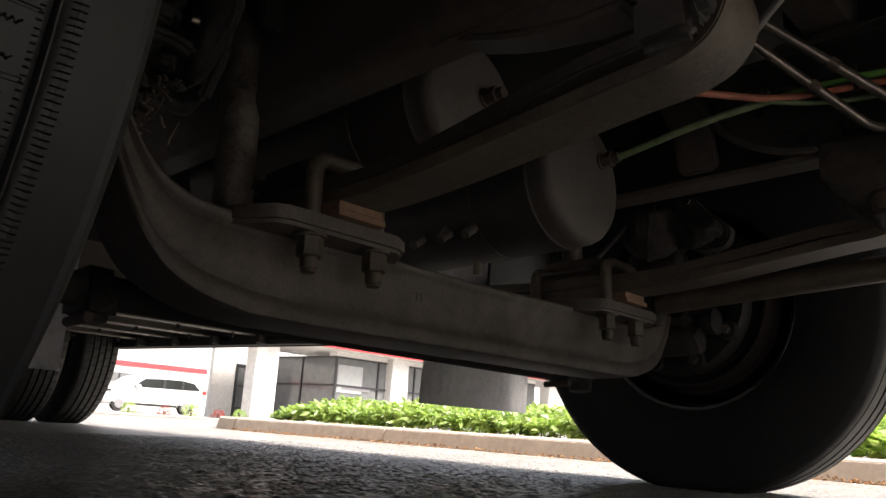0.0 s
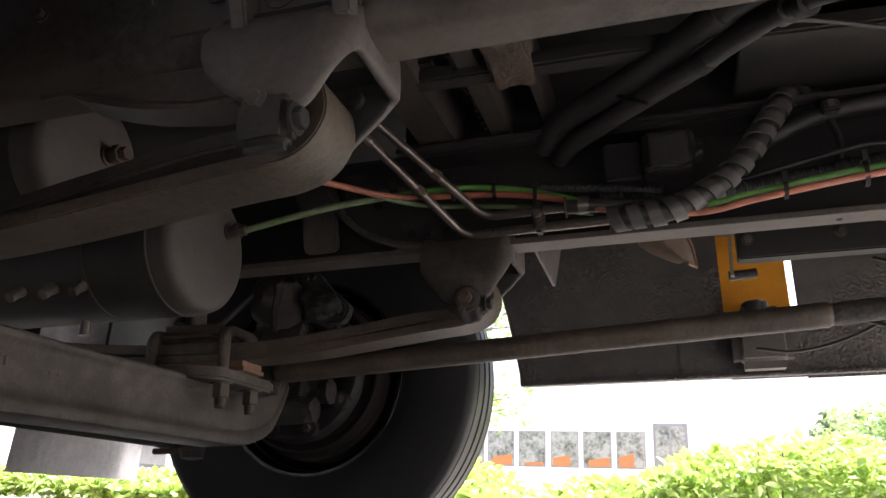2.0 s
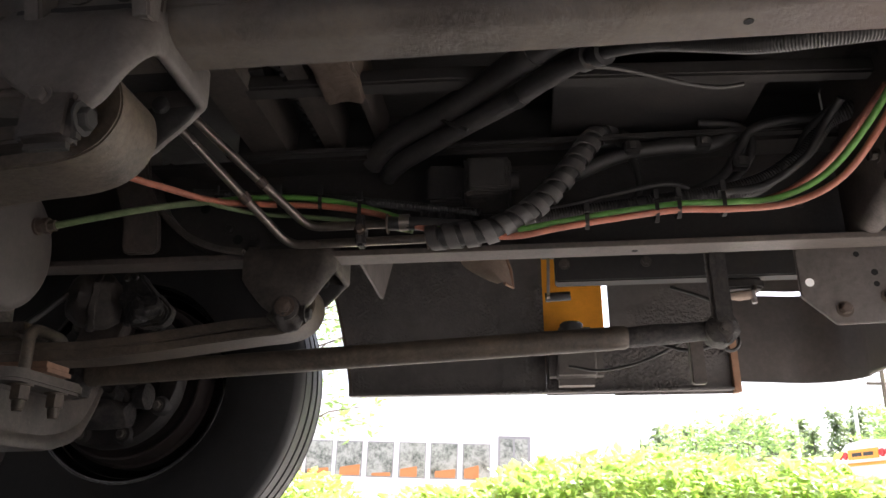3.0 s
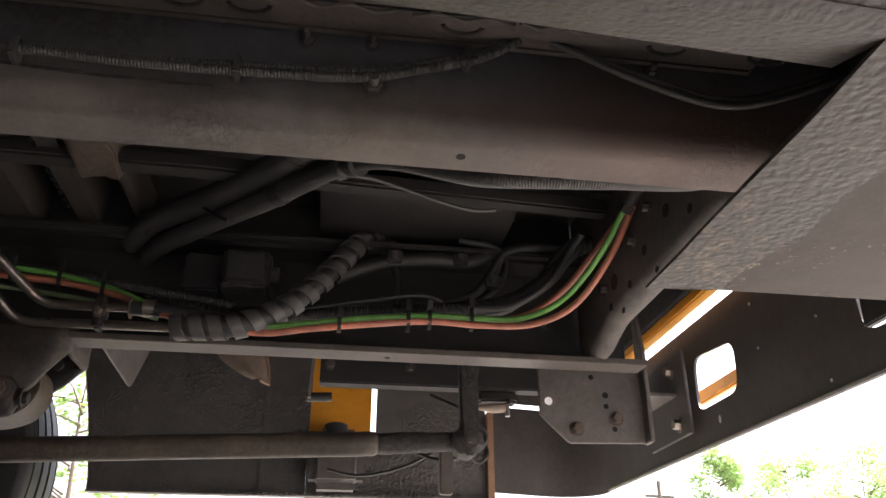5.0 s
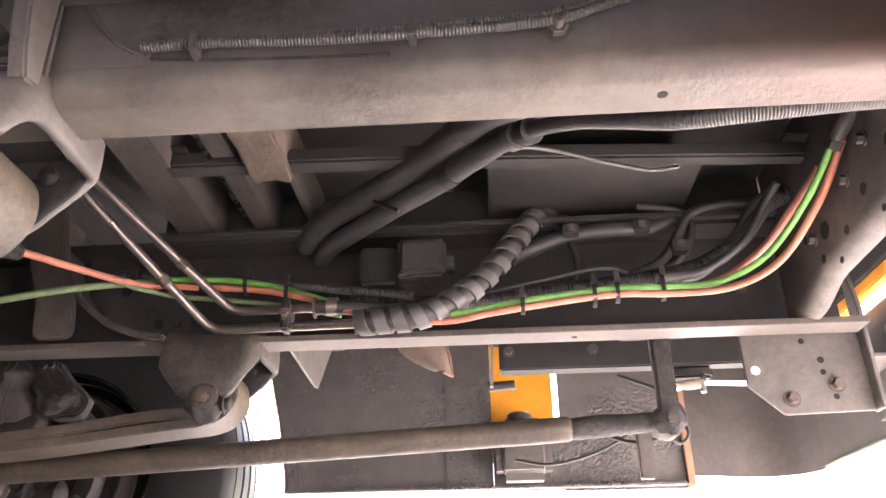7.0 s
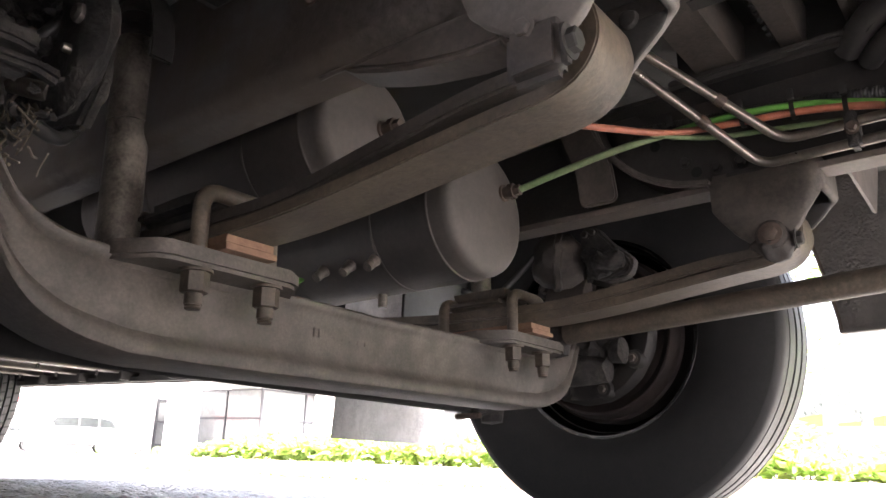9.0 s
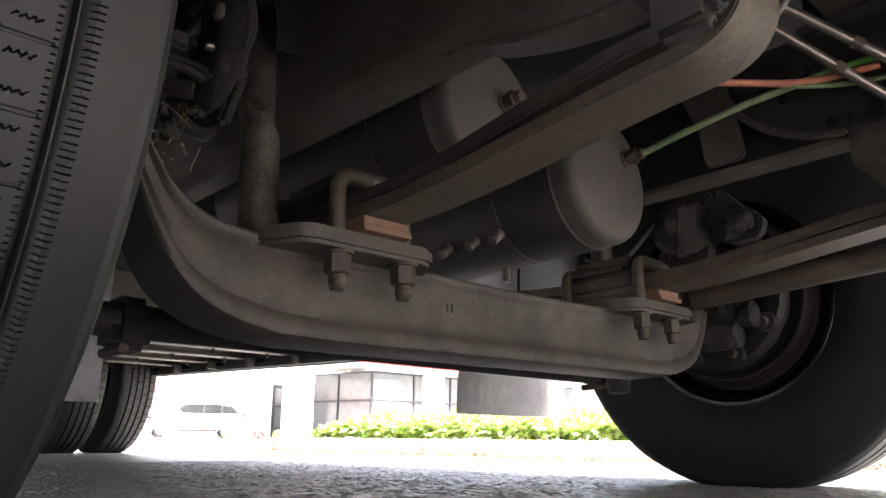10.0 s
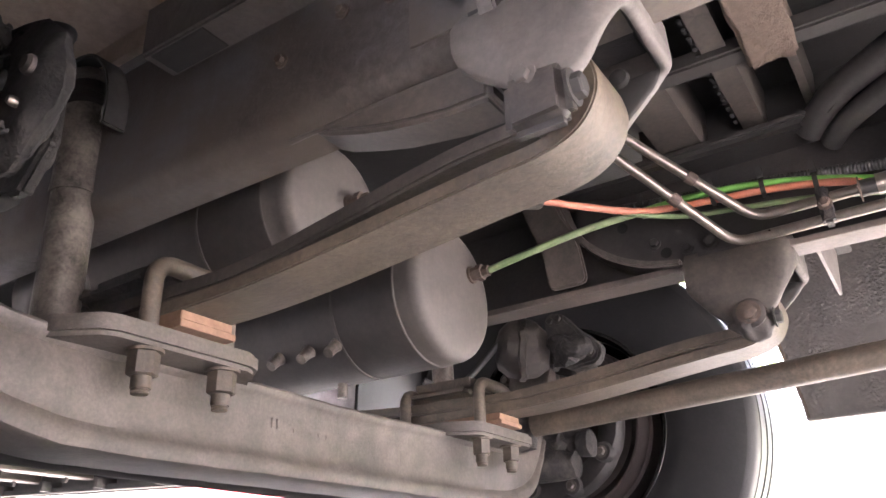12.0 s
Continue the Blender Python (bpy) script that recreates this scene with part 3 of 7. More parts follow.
for dz in (0.0, 0.0085):
    p = smooth_path([(0.842, -0.441, 0.680 + dz * 0.2), (0.92, -0.444, 0.679 + dz * 0.3), (1.01, -0.446, 0.674 + dz * 0.6), (1.123, -0.446, 0.675 + dz), (1.255, -0.446, 0.682 + dz), (1.32, -0.447, 0.70 + dz), (1.386, -0.448, 0.722 + dz), (1.434, -0.46, 0.745 + dz)], 8)
    part("conduit", corrugated(p, 0.0054 - 0.1 * dz, 0.0036, 0.0005, 12), CONDUIT, cable)
    if dz == 0:
        for k in (30, 44):
            part("tape", tube(p[k - 1:k + 1], 0.0062, 12), CONDUIT, cable, "band of grey tape")
    p = smooth_path([(1.47, -0.46, 0.748), (1.586, -0.452, 0.715 - dz), (1.677, -0.452, 0.694 - dz), (1.76, -0.455, 0.715 - dz), (1.86, -0.46, 0.76 - dz)], 8)
    part("conduit", corrugated(p, 0.0044, 0.0036, 0.0002, 10), CONDUIT, cable)
for x, z in ((1.123, 0.678), (1.375, 0.722), (0.90, 0.675)):
    part("clip", box(x - 0.004, x + 0.004, -0.453, -0.432, z - 0.010, z + 0.016, 0.002), CONDUIT, cable, "small grey clip")


# ---------------------------------------------------------------- floor, body shell
body = thing("bus_body", (-2.0, 0, 0.9), "dark undercoated underside of the school bus body", "bus body", kind="structure")
part("floor_panel", box(-4.5, 2.0, -1.2, 1.2, 0.985, 1.02, 0), FLOOR, body, "dark floor sheet above the frame")
# unseen upper shell, added for the shadow that the body casts
part("roof_shell", box(-4.5, 2.02, -1.22, 1.22, 2.6, 2.66, 0), YELLOW, body)
for s in (-1, 1):
    part("side_panel", box(-4.5, 2.02, s * 1.235 - 0.012, s * 1.235 + 0.012, 0.985, 2.62, 0), YELLOW, body, "yellow painted side panel")
part("front_panel", box(2.02, 2.05, -1.22, 1.22, 0.93, 2.62, 0), YELLOW, body)
# rear part, level with the ground
rear = thing("rear_floor", (-4, 0, 0.7), "rear floor of the bus with pressed steel joists", "bus floor", REAR, kind="structure")
part("floor_panel", box(-9.0, -1.3, -1.2, 1.2, 0.64, 0.665, 0), FLOOR, rear)
part("rear_wall", box(-9.0, -8.97, -1.2, 1.2, 0.45, 2.4, 0), YELLOW, rear)
for s in (-1, 1):
    part("skirt", box(-9.0, -1.25, s * 1.21 - 0.006, s * 1.21 + 0.006, 0.445, 0.80, 0.002), FLOOR, rear, "dark inside of the side skirt")
for i in range(14):
    x = -1.62 - 0.42 * i
    j = box(x - 0.045, x + 0.045, -1.18, 1.18, 0.500, 0.509, 0.003)
    box(x - 0.004, x + 0.004, -1.18, 1.18, 0.509, 0.64, 0, j)
    part("joist", j, JOIST, rear, "pressed steel floor joist with a pale lower flange")
    for y in (0.75, 1.05):
        part("joist_bolt", box(x - 0.008, x + 0.008, y - 0.006, y + 0.006, 0.478, 0.500, 0.001), UNDER, rear)
# skirts run on to the wheels, added to block daylight from behind
for s in (-1, 1):
    part("skirt", box(-1.25, -0.66, s * 1.215 - 0.006, s * 1.215 + 0.006, 0.445, 1.0, 0.002), FLOOR, rear)
# arch edge added to keep daylight off the far wheel liner
arch = [(0.555 * math.cos(q), 0.5 + 0.555 * math.sin(q)) for q in [math.pi * (1.03 - 0.43 * k / 10) for k in range(11)]]
part("arch_baffle", prism([(-0.66, 0.445)] + arch + [(-0.66, 1.05)], 'y', 1.2085, 1.2205, 0), FLOOR, rear, "skirt edge added round the wheel to block daylight")
part("skirt_rib", box(-4.0, -1.6, 1.15, 1.20, 0.45, 0.475, 0.003), FLOOR, rear)
for i in range(6):
    x = -1.9 - 0.42 * i
    part("skirt_bracket", box(x - 0.015, x + 0.015, 1.10, 1.20, 0.455, 0.50, 0.003), UNDER, rear)


# ---------------------------------------------------------------- wheels
def tread_mesh(cx, cy, cz, R, y0, y1):
    """The inner half of a worn rib tread: deep wavy groove, rib with sipes and cross cuts, notched twin groove."""
    fine = np.arange(-1.2, 1.0, 0.0015)
    ang = np.concatenate([fine, np.arange(1.0, 2 * math.pi - 1.2, 0.03)])
    ys = np.unique(np.concatenate([np.linspace(y0, -0.08, 8), np.arange(-0.078, 0.082, 0.001), np.linspace(0.082, y1, 12)]))
    A, Y = np.meshgrid(ang, ys, indexing='ij')
    P = 2 * math.pi / 74
    Z = 0.024 + np.abs(Y + 0.001)      # the pattern is alike on both sides of the middle groove
    D = np.zeros_like(A)
    zig = 0.0018 * np.clip(1 - np.abs(A / P - np.round(A / P)) * 5, 0, 1)
    D = np.where(np.abs(Z - 0.024) < 0.0085 - zig, 0.016, D)
    cut = np.abs(A - P * np.round(A / P) - 0.010 * np.clip((0.042 - Z) / 0.008, 0, 1)) * R
    D = np.where((Z > 0.0325) & (Z < 0.0695) & (cut < 0.0013), 0.0020, D)
    h = P / 2
    sip = np.abs(A - h * (np.floor(A / h) + 0.5) - 0.0021 * np.sin((Z - 0.046) * 2 * math.pi / 0.0046)) * R
    D = np.where((Z > 0.045) & (Z < 0.0615) & (sip < 0.0006), 0.004, D)
    q = 0.0095
    sl = np.abs(A - q * np.round(A / q)) * R < 0.00045
    D = np.where((Z > 0.0690) & (Z < 0.0730) & sl, 0.004, D)
    D = np.where((Z > 0.0730) & (Z < 0.0785), 0.012, D)
    D = np.where((Z >= 0.0785) & (Z < 0.0810), 0.0015, D)
    D = np.where((Z >= 0.0810) & (Z < 0.0900), 0.007 * np.clip((0.0900 - Z) / 0.008, 0, 1) + 0.0005, D)
    D = np.where((Z > 0.0870) & (Z < 0.0950) & sl, 0.005, D)
    D = np.where((Y < y0 + 0.0012) | (Y > y1 - 0.0015), 0.021, D)
    r = R - 0.004 * (Y / 0.131) ** 2 - D
    v = np.stack([cx + r * np.cos(A), cy + Y, cz + r * np.sin(A)], -1).reshape(-1, 3)
    na, ny = A.shape
    i = np.arange(na * ny).reshape(na, ny)
    j = np.roll(i, -1, 0)
    f = np.stack([i[:, :-1], i[:, 1:], j[:, 1:], j[:, :-1]], -1).reshape(-1, 4)
    me = bpy.data.meshes.new("tread")
    me.from_pydata(v.tolist(), [], f.tolist())
    me.materials.append(TREAD)
    return me


def tyre_mesh(cx, cy, cz, R, W, grooves, seg=96):
    """The carcass: bead to bead over the tread, with circumferential grooves."""
    h = W / 2
    prof = [(-h * 0.74, 0.272), (-h * 0.86, 0.282), (-h * 0.97, 0.34), (-h, 0.385), (-h * 0.995, 0.415), (-h * 0.97, R - 0.055), (-h * 0.925, R - 0.026), (-h * 0.87, R - 0.010), (-h * 0.80, R - 0.005)]
    for g, w in grooves:
        prof += [(g - w, R - 0.004 * (g / h) ** 2), (g - w * 0.7, R - 0.018), (g + w * 0.7, R - 0.018), (g + w, R - 0.004 * (g / h) ** 2)]
    prof += [(-a, r) for a, r in prof[8::-1]]
    bm = bmesh.new()
    lathe(prof, 'y', (cx, cy, cz), seg, bm)
    return bm


def rim_mesh(cx, cy, cz, s, seg=64):
    """Steel disc wheel: flange, drop centre and disc, seen from its inner side (s towards the inside)."""
    h = 0.10
    prof = [(s * (h + 0.012), 0.281), (s * h, 0.285), (s * (h - 0.01), 0.274), (s * (h - 0.03), 0.268), (s * 0.05, 0.262), (s * 0.02, 0.240), (s * -0.03, 0.245), (s * -0.06, 0.235), (s * -0.065, 0.18), (s * -0.05, 0.12), (s * -0.055, 0.0)]
    bm = bmesh.new()
    lathe(prof, 'y', (cx, cy, cz), seg, bm)
    prof2 = [(s * (h + 0.012), 0.281), (s * (h + 0.012), 0.272), (s * (h - 0.012), 0.266)]
    lathe(prof2, 'y', (cx, cy, cz), seg, bm)
    return bm


RIMGLINT = mat("rim_glint_metal", (0.22, 0.215, 0.21), (0.05, 0.048, 0.046), 0.8, 0.25, 0.95, 60, 10, 0.05)


def front_wheel(cx, cy, s, label):
    """s: 1 when the inner side faces +y."""
    cz, R, W = 0.5, 0.502, 0.262
    t = thing("front_hub_assembly", (cx, cy, 0), label, "wheel", WORLD, group="front wheels")
    ty = part("tyre", tyre_mesh(cx, cy, cz, R, W, ((0.0, 0.107),) if s > 0 else ((-0.085, 0.0045), (-0.028, 0.008), (0.028, 0.008), (0.085, 0.0045))), TREAD, t, "black tyre with four straight grooves", 50)
    ty.data.materials.append(RUBBER)
    for p in ty.data.polygons:
        if (p.center.x ** 2 + (p.center.z - cz) ** 2) ** 0.5 < R - 0.02:
            p.material_index = 1
    if s > 0:
        me = tread_mesh(0, 0, cz, R, -0.1075, 0.1075)
        o = new("tread", me)
        o.parent = t
        o["label"] = "ribbed tread with wavy sipes and a notched groove"
    rim = part("rim", rim_mesh(cx, cy, cz, s), RIM, t, "black steel rim with bright rings as highlights", 30)
    # bright metal rings put where highlights lie on the black rim
    part("rim_glint", lathe([(s * 0.1128, 0.2765), (s * 0.1135, 0.279), (s * 0.1125, 0.2815)], 'y', (cx, cy, cz), 72), RIMGLINT, rim)
    part("inner_glint", lathe([(s * 0.060, 0.2615), (s * 0.064, 0.2620), (s * 0.068, 0.2632)], 'y', (cx, cy, cz), 72), STEEL, rim, "thin bright ring added as a highlight inside the rim")
    drum = lathe([(s * 0.11, 0.0), (s * 0.11, 0.19), (s * 0.125, 0.205), (s * 0.135, 0.212), (s * 0.135, 0.218), (s * 0.11, 0.226), (s * 0.085, 0.228), (s * 0.08, 0.236), (s * 0.05, 0.238), (s * -0.04, 0.236), (s * -0.05, 0.10)], 'y', (cx, cy, cz), 48)
    part("brake_drum", drum, DRUM, t, "rusty brown brake drum")
    for k in range(10):
        a = 2 * math.pi * k / 10
        part("wheel_stud", lathe([(s * -0.06, 0.016), (s * -0.03, 0.016), (s * -0.028, 0.0)], 'y', (cx + 0.14 * math.cos(a), cy, cz + 0.14 * math.sin(a)), 6), RUST, rim)
    return t


front_wheel(0.0, -0.992, 1, "black bus tyre with wavy sipes, standing on the asphalt")
front_wheel(0.0, 1.055, -1, "black bus tyre on a dark steel rim, seen from inside")


def rear_wheel(cx, cy, label):
    cz, R, W = 0.49, 0.50, 0.245
    t = thing("rear_wheel", (cx, cy, 0), label, "wheel", OUT, group="rear twin wheels")
    part("tyre", tyre_mesh(cx, cy, cz, R, W, ((-0.06, 0.006), (-0.02, 0.006), (0.02, 0.006), (0.06, 0.006)), 72), TREAD, t)
    # slots are dark quads laid on the tread, their shade painted
    bm = bmesh.new()
    for i in range(60):
        a0 = 2 * math.pi * i / 60
        for row, (y0, y1) in enumerate(((-0.094, -0.066), (-0.054, -0.026), (-0.014, 0.014), (0.026, 0.054), (0.066, 0.094))):
            a = a0 + (0.05 if row % 2 else 0)
            vs = [bm.verts.new((cx + (R + 0.0006) * math.cos(q), cy + y, cz + (R + 0.0006) * math.sin(q))) for q, y in ((a, y0), (a + 0.020, y0), (a + 0.034, y1), (a + 0.014, y1))]
            bm.faces.new(vs)
    tagged(part("tread_slot", bm, HOLE, t, "dark slots between the tread blocks", 0), kind="stuff")
    part("rim", rim_mesh(cx, cy, cz, -1, 32), RIM, t)
    return t


for y, lab in ((1.075, "black twin tyre with block tread, outer of the pair"), (0.755, "black twin tyre with block tread, inner of the pair"), (-1.075, "black twin tyre with block tread, outer of the pair"), (-0.755, "black twin tyre with block tread, inner of the pair")):
    rear_wheel(-4.45, y, lab)


# ---------------------------------------------------------------- front axle
AC = 0.03
half_bot = [(0.0, 0.272), (0.45, 0.272), (0.55, 0.279), (0.615, 0.296), (0.665, 0.326), (0.705, 0.382), (0.74, 0.45), (0.79, 0.545), (0.86, 0.58)]
half_top = [(0.86, 0.69), (0.80, 0.655), (0.755, 0.575), (0.72, 0.50), (0.685, 0.452), (0.64, 0.425), (0.575, 0.414), (0.50, 0.410), (0.30, 0.406), (0.0, 0.402)]
axle = thing("front_axle", (0, AC, 0.27), "dusty cast front axle beam with upswept ends", "axle", BUS)
bot = [(AC - h, z) for h, z in half_bot[::-1]] + [(AC + h, z) for h, z in half_bot[1:]]
top = [(AC + h, z) for h, z in half_top] + [(AC - h, z) for h, z in half_top[-2::-1]]


def even(path, n):
    """n points at even steps along a path."""
    p = [Vector(q) for q in path]
    run = [0.0]
    for u, v in zip(p, p[1:]):
        run.append(run[-1] + (v - u).length)
    out, k = [], 0
    for i in range(n):
        d = run[-1] * i / (n - 1)
        while k < len(p) - 2 and run[k + 1] < d:
            k += 1
        out.append(p[k].lerp(p[k + 1], (d - run[k]) / max(1e-9, run[k + 1] - run[k])))
    return out


def i_beam(bot, top, n=150):
    """Lower and upper lines lofted with a forged I-section, fillets and all."""
    lo, hi = even(smooth_path([(0, a, b) for a, b in bot], 8), n), even(smooth_path([(0, a, b) for a, b in top[::-1]], 8), n)
    bm = bmesh.new()
    rows = []
    for p, q in zip(lo, hi):
        H = (q - p).length
        d = (q - p) / H
        web = 0.0475 + 0.007 * min(1.0, max(0.0, (abs(p.y - AC) - 0.30) / 0.25))
        sec = [(0.046, 0.0), (0.055, 0.003), (0.058, 0.010), (0.0575, 0.021), (0.054, 0.027), (0.0495, 0.034), (web, 0.046), (web, H - 0.032), (0.0495, H - 0.022), (0.054, H - 0.017), (0.0575, H - 0.012), (0.058, H - 0.006), (0.055, H - 0.002), (0.046, H)]
        rows.append([bm.verts.new((x, p.y + d.y * k, p.z + d.z * k)) for x, k in sec] + [bm.verts.new((-x, p.y + d.y * k, p.z + d.z * k)) for x, k in sec[::-1]])
    for u, v in zip(rows, rows[1:]):
        m = len(u)
        for k in range(m):
            bm.faces.new((u[k], u[(k + 1) % m], v[(k + 1) % m], v[k]))
    bm.faces.new(rows[0])
    bm.faces.new(rows[-1][::-1])
    return rough_up(bm, 0.0012, 30)


part("beam", i_beam(bot, top), CAST, axle, smooth=40)
for k in range(2):
    part("casting_mark", box(0.044, 0.0495, -0.165 + 0.011 * k, -0.158 + 0.011 * k, 0.343, 0.359, 0.001), CAST, axle, "raised casting mark")
for k in range(5):
    part("casting_mark", box(0.044, 0.0485, -0.118 + 0.019 * k, -0.113 + 0.019 * k, 0.342, 0.350, 0.001), CAST, axle, "raised casting mark")
for s, yl in ((-1, -0.99), (1, 1.05)):
    y = AC + s * 0.84
    kn = lathe([(-0.10, 0.0), (-0.10, 0.045), (-0.07, 0.055), (0.09, 0.055), (0.11, 0.04), (0.11, 0)], 'z', (0, y, 0.575), 20)
    part("kingpin_boss", rough_up(kn, 0.003), GREASE, axle, "greasy kingpin boss")
    sp = lathe([(-0.02 * s, 0.07), (0.05 * s, 0.09), (0.08 * s, 0.10), (0.08 * s, 0)], 'y', (0, y, 0.51), 20)
    part("knuckle", rough_up(sp, 0.004), GREASE, axle, "greasy steering knuckle")
    arm = tube(smooth_path([(-0.02, y + 0.01 * s, 0.50), (-0.10, y - 0.03 * s, 0.42), (-0.17, y - 0.10 * s, 0.345), (-0.20, y - 0.14 * s, 0.318)], 6), 0.026, 12)
    part("tie_rod_arm", arm, GREASE, axle)

# spring pads on the beam
PAD_N, PAD_F = (-0.51, -0.262), (0.325, 0.57)
for (a, b) in (PAD_N, PAD_F):
    m = (a + b) / 2
    plan = [(-0.125, a + 0.01), (-0.06, a - 0.02), (0.055, a - 0.03), (0.085, a - 0.012), (0.112, a + 0.004), (0.122, a + 0.024), (0.122, b - 0.018), (0.112, b + 0.002), (0.085, b + 0.02), (0.055, b + 0.045), (-0.055, b + 0.045), (-0.125, b)]
    part("spring_pad", prism(plan, 'z', 0.394, 0.4215, 0.006), CAST, axle, "flat spring seat")

tie = thing("tie_rod", (-0.2, 0, 0.3), "dark steel tie rod with clamped ends behind the axle", "tie rod")
part("rod", rod((-0.2, -0.66, 0.318), (-0.2, 0.72, 0.303), 0.026, 20), UNDER, tie)
for y0 in (-0.60, 0.64):
    c = box(-0.235, -0.165, y0 - 0.03, y0 + 0.03, 0.27, 0.35, 0.012)
    part("clamp", rough_up(c, 0.003), GREASE, tie, "bolted clamp")
    part("clamp_bolt", rod((-0.165, y0 - 0.015, 0.272), (-0.24, y0 - 0.015, 0.272), 0.008, 8), RUST, tie)
    b = lathe([(-0.06, 0.0), (-0.055, 0.03), (-0.02, 0.036), (0.02, 0.03), (0.05, 0.022), (0.06, 0.0)], 'z', (-0.2, y0 + (-0.09 if y0 < 0 else 0.09), 0.315), 16)
    part("ball_joint", rough_up(b, 0.003), GREASE, tie, "greasy ball joint")


# ---------------------------------------------------------------- springs
def ribbon(path, y0, y1, t):
    """A leaf: path of (x, z) along its middle."""
    p = smooth_path([(a, 0, b) for a, b in path], 8)
    bm = bmesh.new()
    rows = []
    for i, q in enumerate(p):
        d = ((p[i + 1] if i + 1 < len(p) else q) - (p[i - 1] if i else q)).normalized()
        n = Vector((-d.z, 0, d.x)) * (t / 2)
        rows.append([bm.verts.new((q.x + s * n.x, y, q.z + s * n.z)) for y, s in ((y0, -1), (y1, -1), (y1, 1), (y0, 1))])
    for a, b in zip(rows, rows[1:]):
        for k in range(4):
            bm.faces.new((a[k], a[(k + 1) % 4], b[(k + 1) % 4], b[k]))
    bm.faces.new(rows[0])
    bm.faces.new(rows[-1][::-1])
    bmesh.ops.recalc_face_normals(bm, faces=bm.faces)
    bev(bm, 0.004, 2, [e for e in bm.edges if len(e.link_faces) == 2 and e.calc_face_angle(0) > 1.0])
    return bm


def leaf_spring(yc, s, label):
    """s: towards the outside of the bus."""
    t = thing("leaf_spring", (0, yc, 0.44), label, "leaf spring", group="front leaf springs")
    y0, y1, low_f = yc - 0.043, yc + 0.043, 1.0 if yc > 0 else 0.0
    part("lower_leaf", ribbon([(-0.62, 0.505), (-0.4, 0.476), (-0.13, 0.457), (0.14, 0.4535), (0.3, 0.462), (0.48, 0.482), (0.57, 0.492), (0.632, 0.498), (0.670, 0.513), (0.689, 0.543), (0.686, 0.575), (0.675, 0.592)], y0, y1, 0.018), SPRING, t, "lower leaf curled round the spring eye")
    part("upper_leaf", ribbon([(-0.60, 0.545), (-0.4, 0.508), (-0.13, 0.482), (0.14, 0.474), (0.26, 0.480), (0.385, 0.500 - low_f * 0.006), (0.525, 0.524 - low_f * 0.012), (0.60, 0.530 - low_f * 0.014), (0.632, 0.534 - low_f * 0.014)], y0 + 0.002, y1 - 0.002, 0.022), DIRTY if yc < 0 else SPRING, t, "dirty dark upper leaf")
    eye = lathe([(y0 - yc + 0.006, 0.019), (y0 - yc + 0.006, 0.033), (y1 - yc - 0.006, 0.033), (y1 - yc - 0.006, 0.019)], 'y', (0.650, yc, 0.545), 28)
    part("spring_eye", eye, SPRING, t)
    part("eye_bush", lathe([(y0 - yc - 0.02, 0), (y0 - yc - 0.02, 0.018), (y1 - yc + 0.02, 0.018), (y1 - yc + 0.02, 0)], 'y', (0.650, yc, 0.545), 16), GREASE, t)
    part("shim", box(-0.12, 0.136, y0 - 0.002, y1 + 0.002, 0.4215, 0.4305, 0.0008), SHIM, t, "rusty steel shim")
    part("shim", prism([(-0.115, 0.4320), (0.131, 0.4320), (0.131, 0.4450), (-0.115, 0.4440)], 'y', y0 + 0.001, y1 - 0.001, 0.001), SHIM, t, "rusty tapered shim")
    blk = bev(box(-0.115, 0.082, y0 - 0.012, y1 + 0.006, 0.472, 0.535, 0.0), 0.028, 5)
    part("clamp_block", rough_up(blk, 0.004, 45, 1), GREASE if yc < 0 else SPRING, t, "dirt-caked clamp block under the bolts")
    for xb in (-0.092, 0.096):
        ya, yb = yc - 0.062, yc + 0.062
        loop = rounded_path([(xb, ya, 0.345), (xb, ya, 0.512), (xb, yb, 0.512), (xb, yb, 0.345)], 0.03, 8)
        u = part("u_bolt", tube(loop, 0.0125, 14), SPRING, t, "thick U-bolt over the spring")
        for yy in (ya, yb):
            n = bmesh.new()
            lathe([(0.393, 0), (0.393, 0.0235), (0.389, 0.0235), (0.389, 0)], 'z', (xb, yy, 0), 18, n)
            lathe([(0.389, 0), (0.389, 0.0195), (0.362, 0.0195), (0.360, 0.017), (0.360, 0.0)], 'z', (xb, yy, 0), 6, n)
            part("nut", n, SPRING, u, "dusty hexagon nut")
            part("thread", tube([(xb, yy, 0.362 - 0.002 * k) for k in range(13)], lambda q: 0.0105 + (0.0008 if int(q / 0.002 + 0.5) % 2 else -0.0004), 12), SPRING, u)
    return t


YN, YF = -0.370, 0.438
leaf_spring(YN, -1, "dusty brown leaf spring clamped to the axle by U-bolts")
leaf_spring(YF, 1, "dusty brown leaf spring beneath the far frame rail")


def round_poly(pts, r, n=4):
    """The polygon with its corners rounded."""
    out = []
    for i, b in enumerate(pts):
        a, b, c = Vector(pts[i - 1]), Vector(b), Vector(pts[(i + 1) % len(pts)])
        k1, k2 = min(r, (a - b).length * 0.45), min(r, (c - b).length * 0.45)
        p, q = b + (a - b).normalized() * k1, b + (c - b).normalized() * k2
        out += [tuple((1 - t) ** 2 * p + 2 * t * (1 - t) * b + t * t * q) for t in [j / n for j in range(n + 1)]]
    return out


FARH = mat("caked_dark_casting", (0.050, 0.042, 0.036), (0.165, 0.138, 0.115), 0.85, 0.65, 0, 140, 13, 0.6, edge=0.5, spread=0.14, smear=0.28)


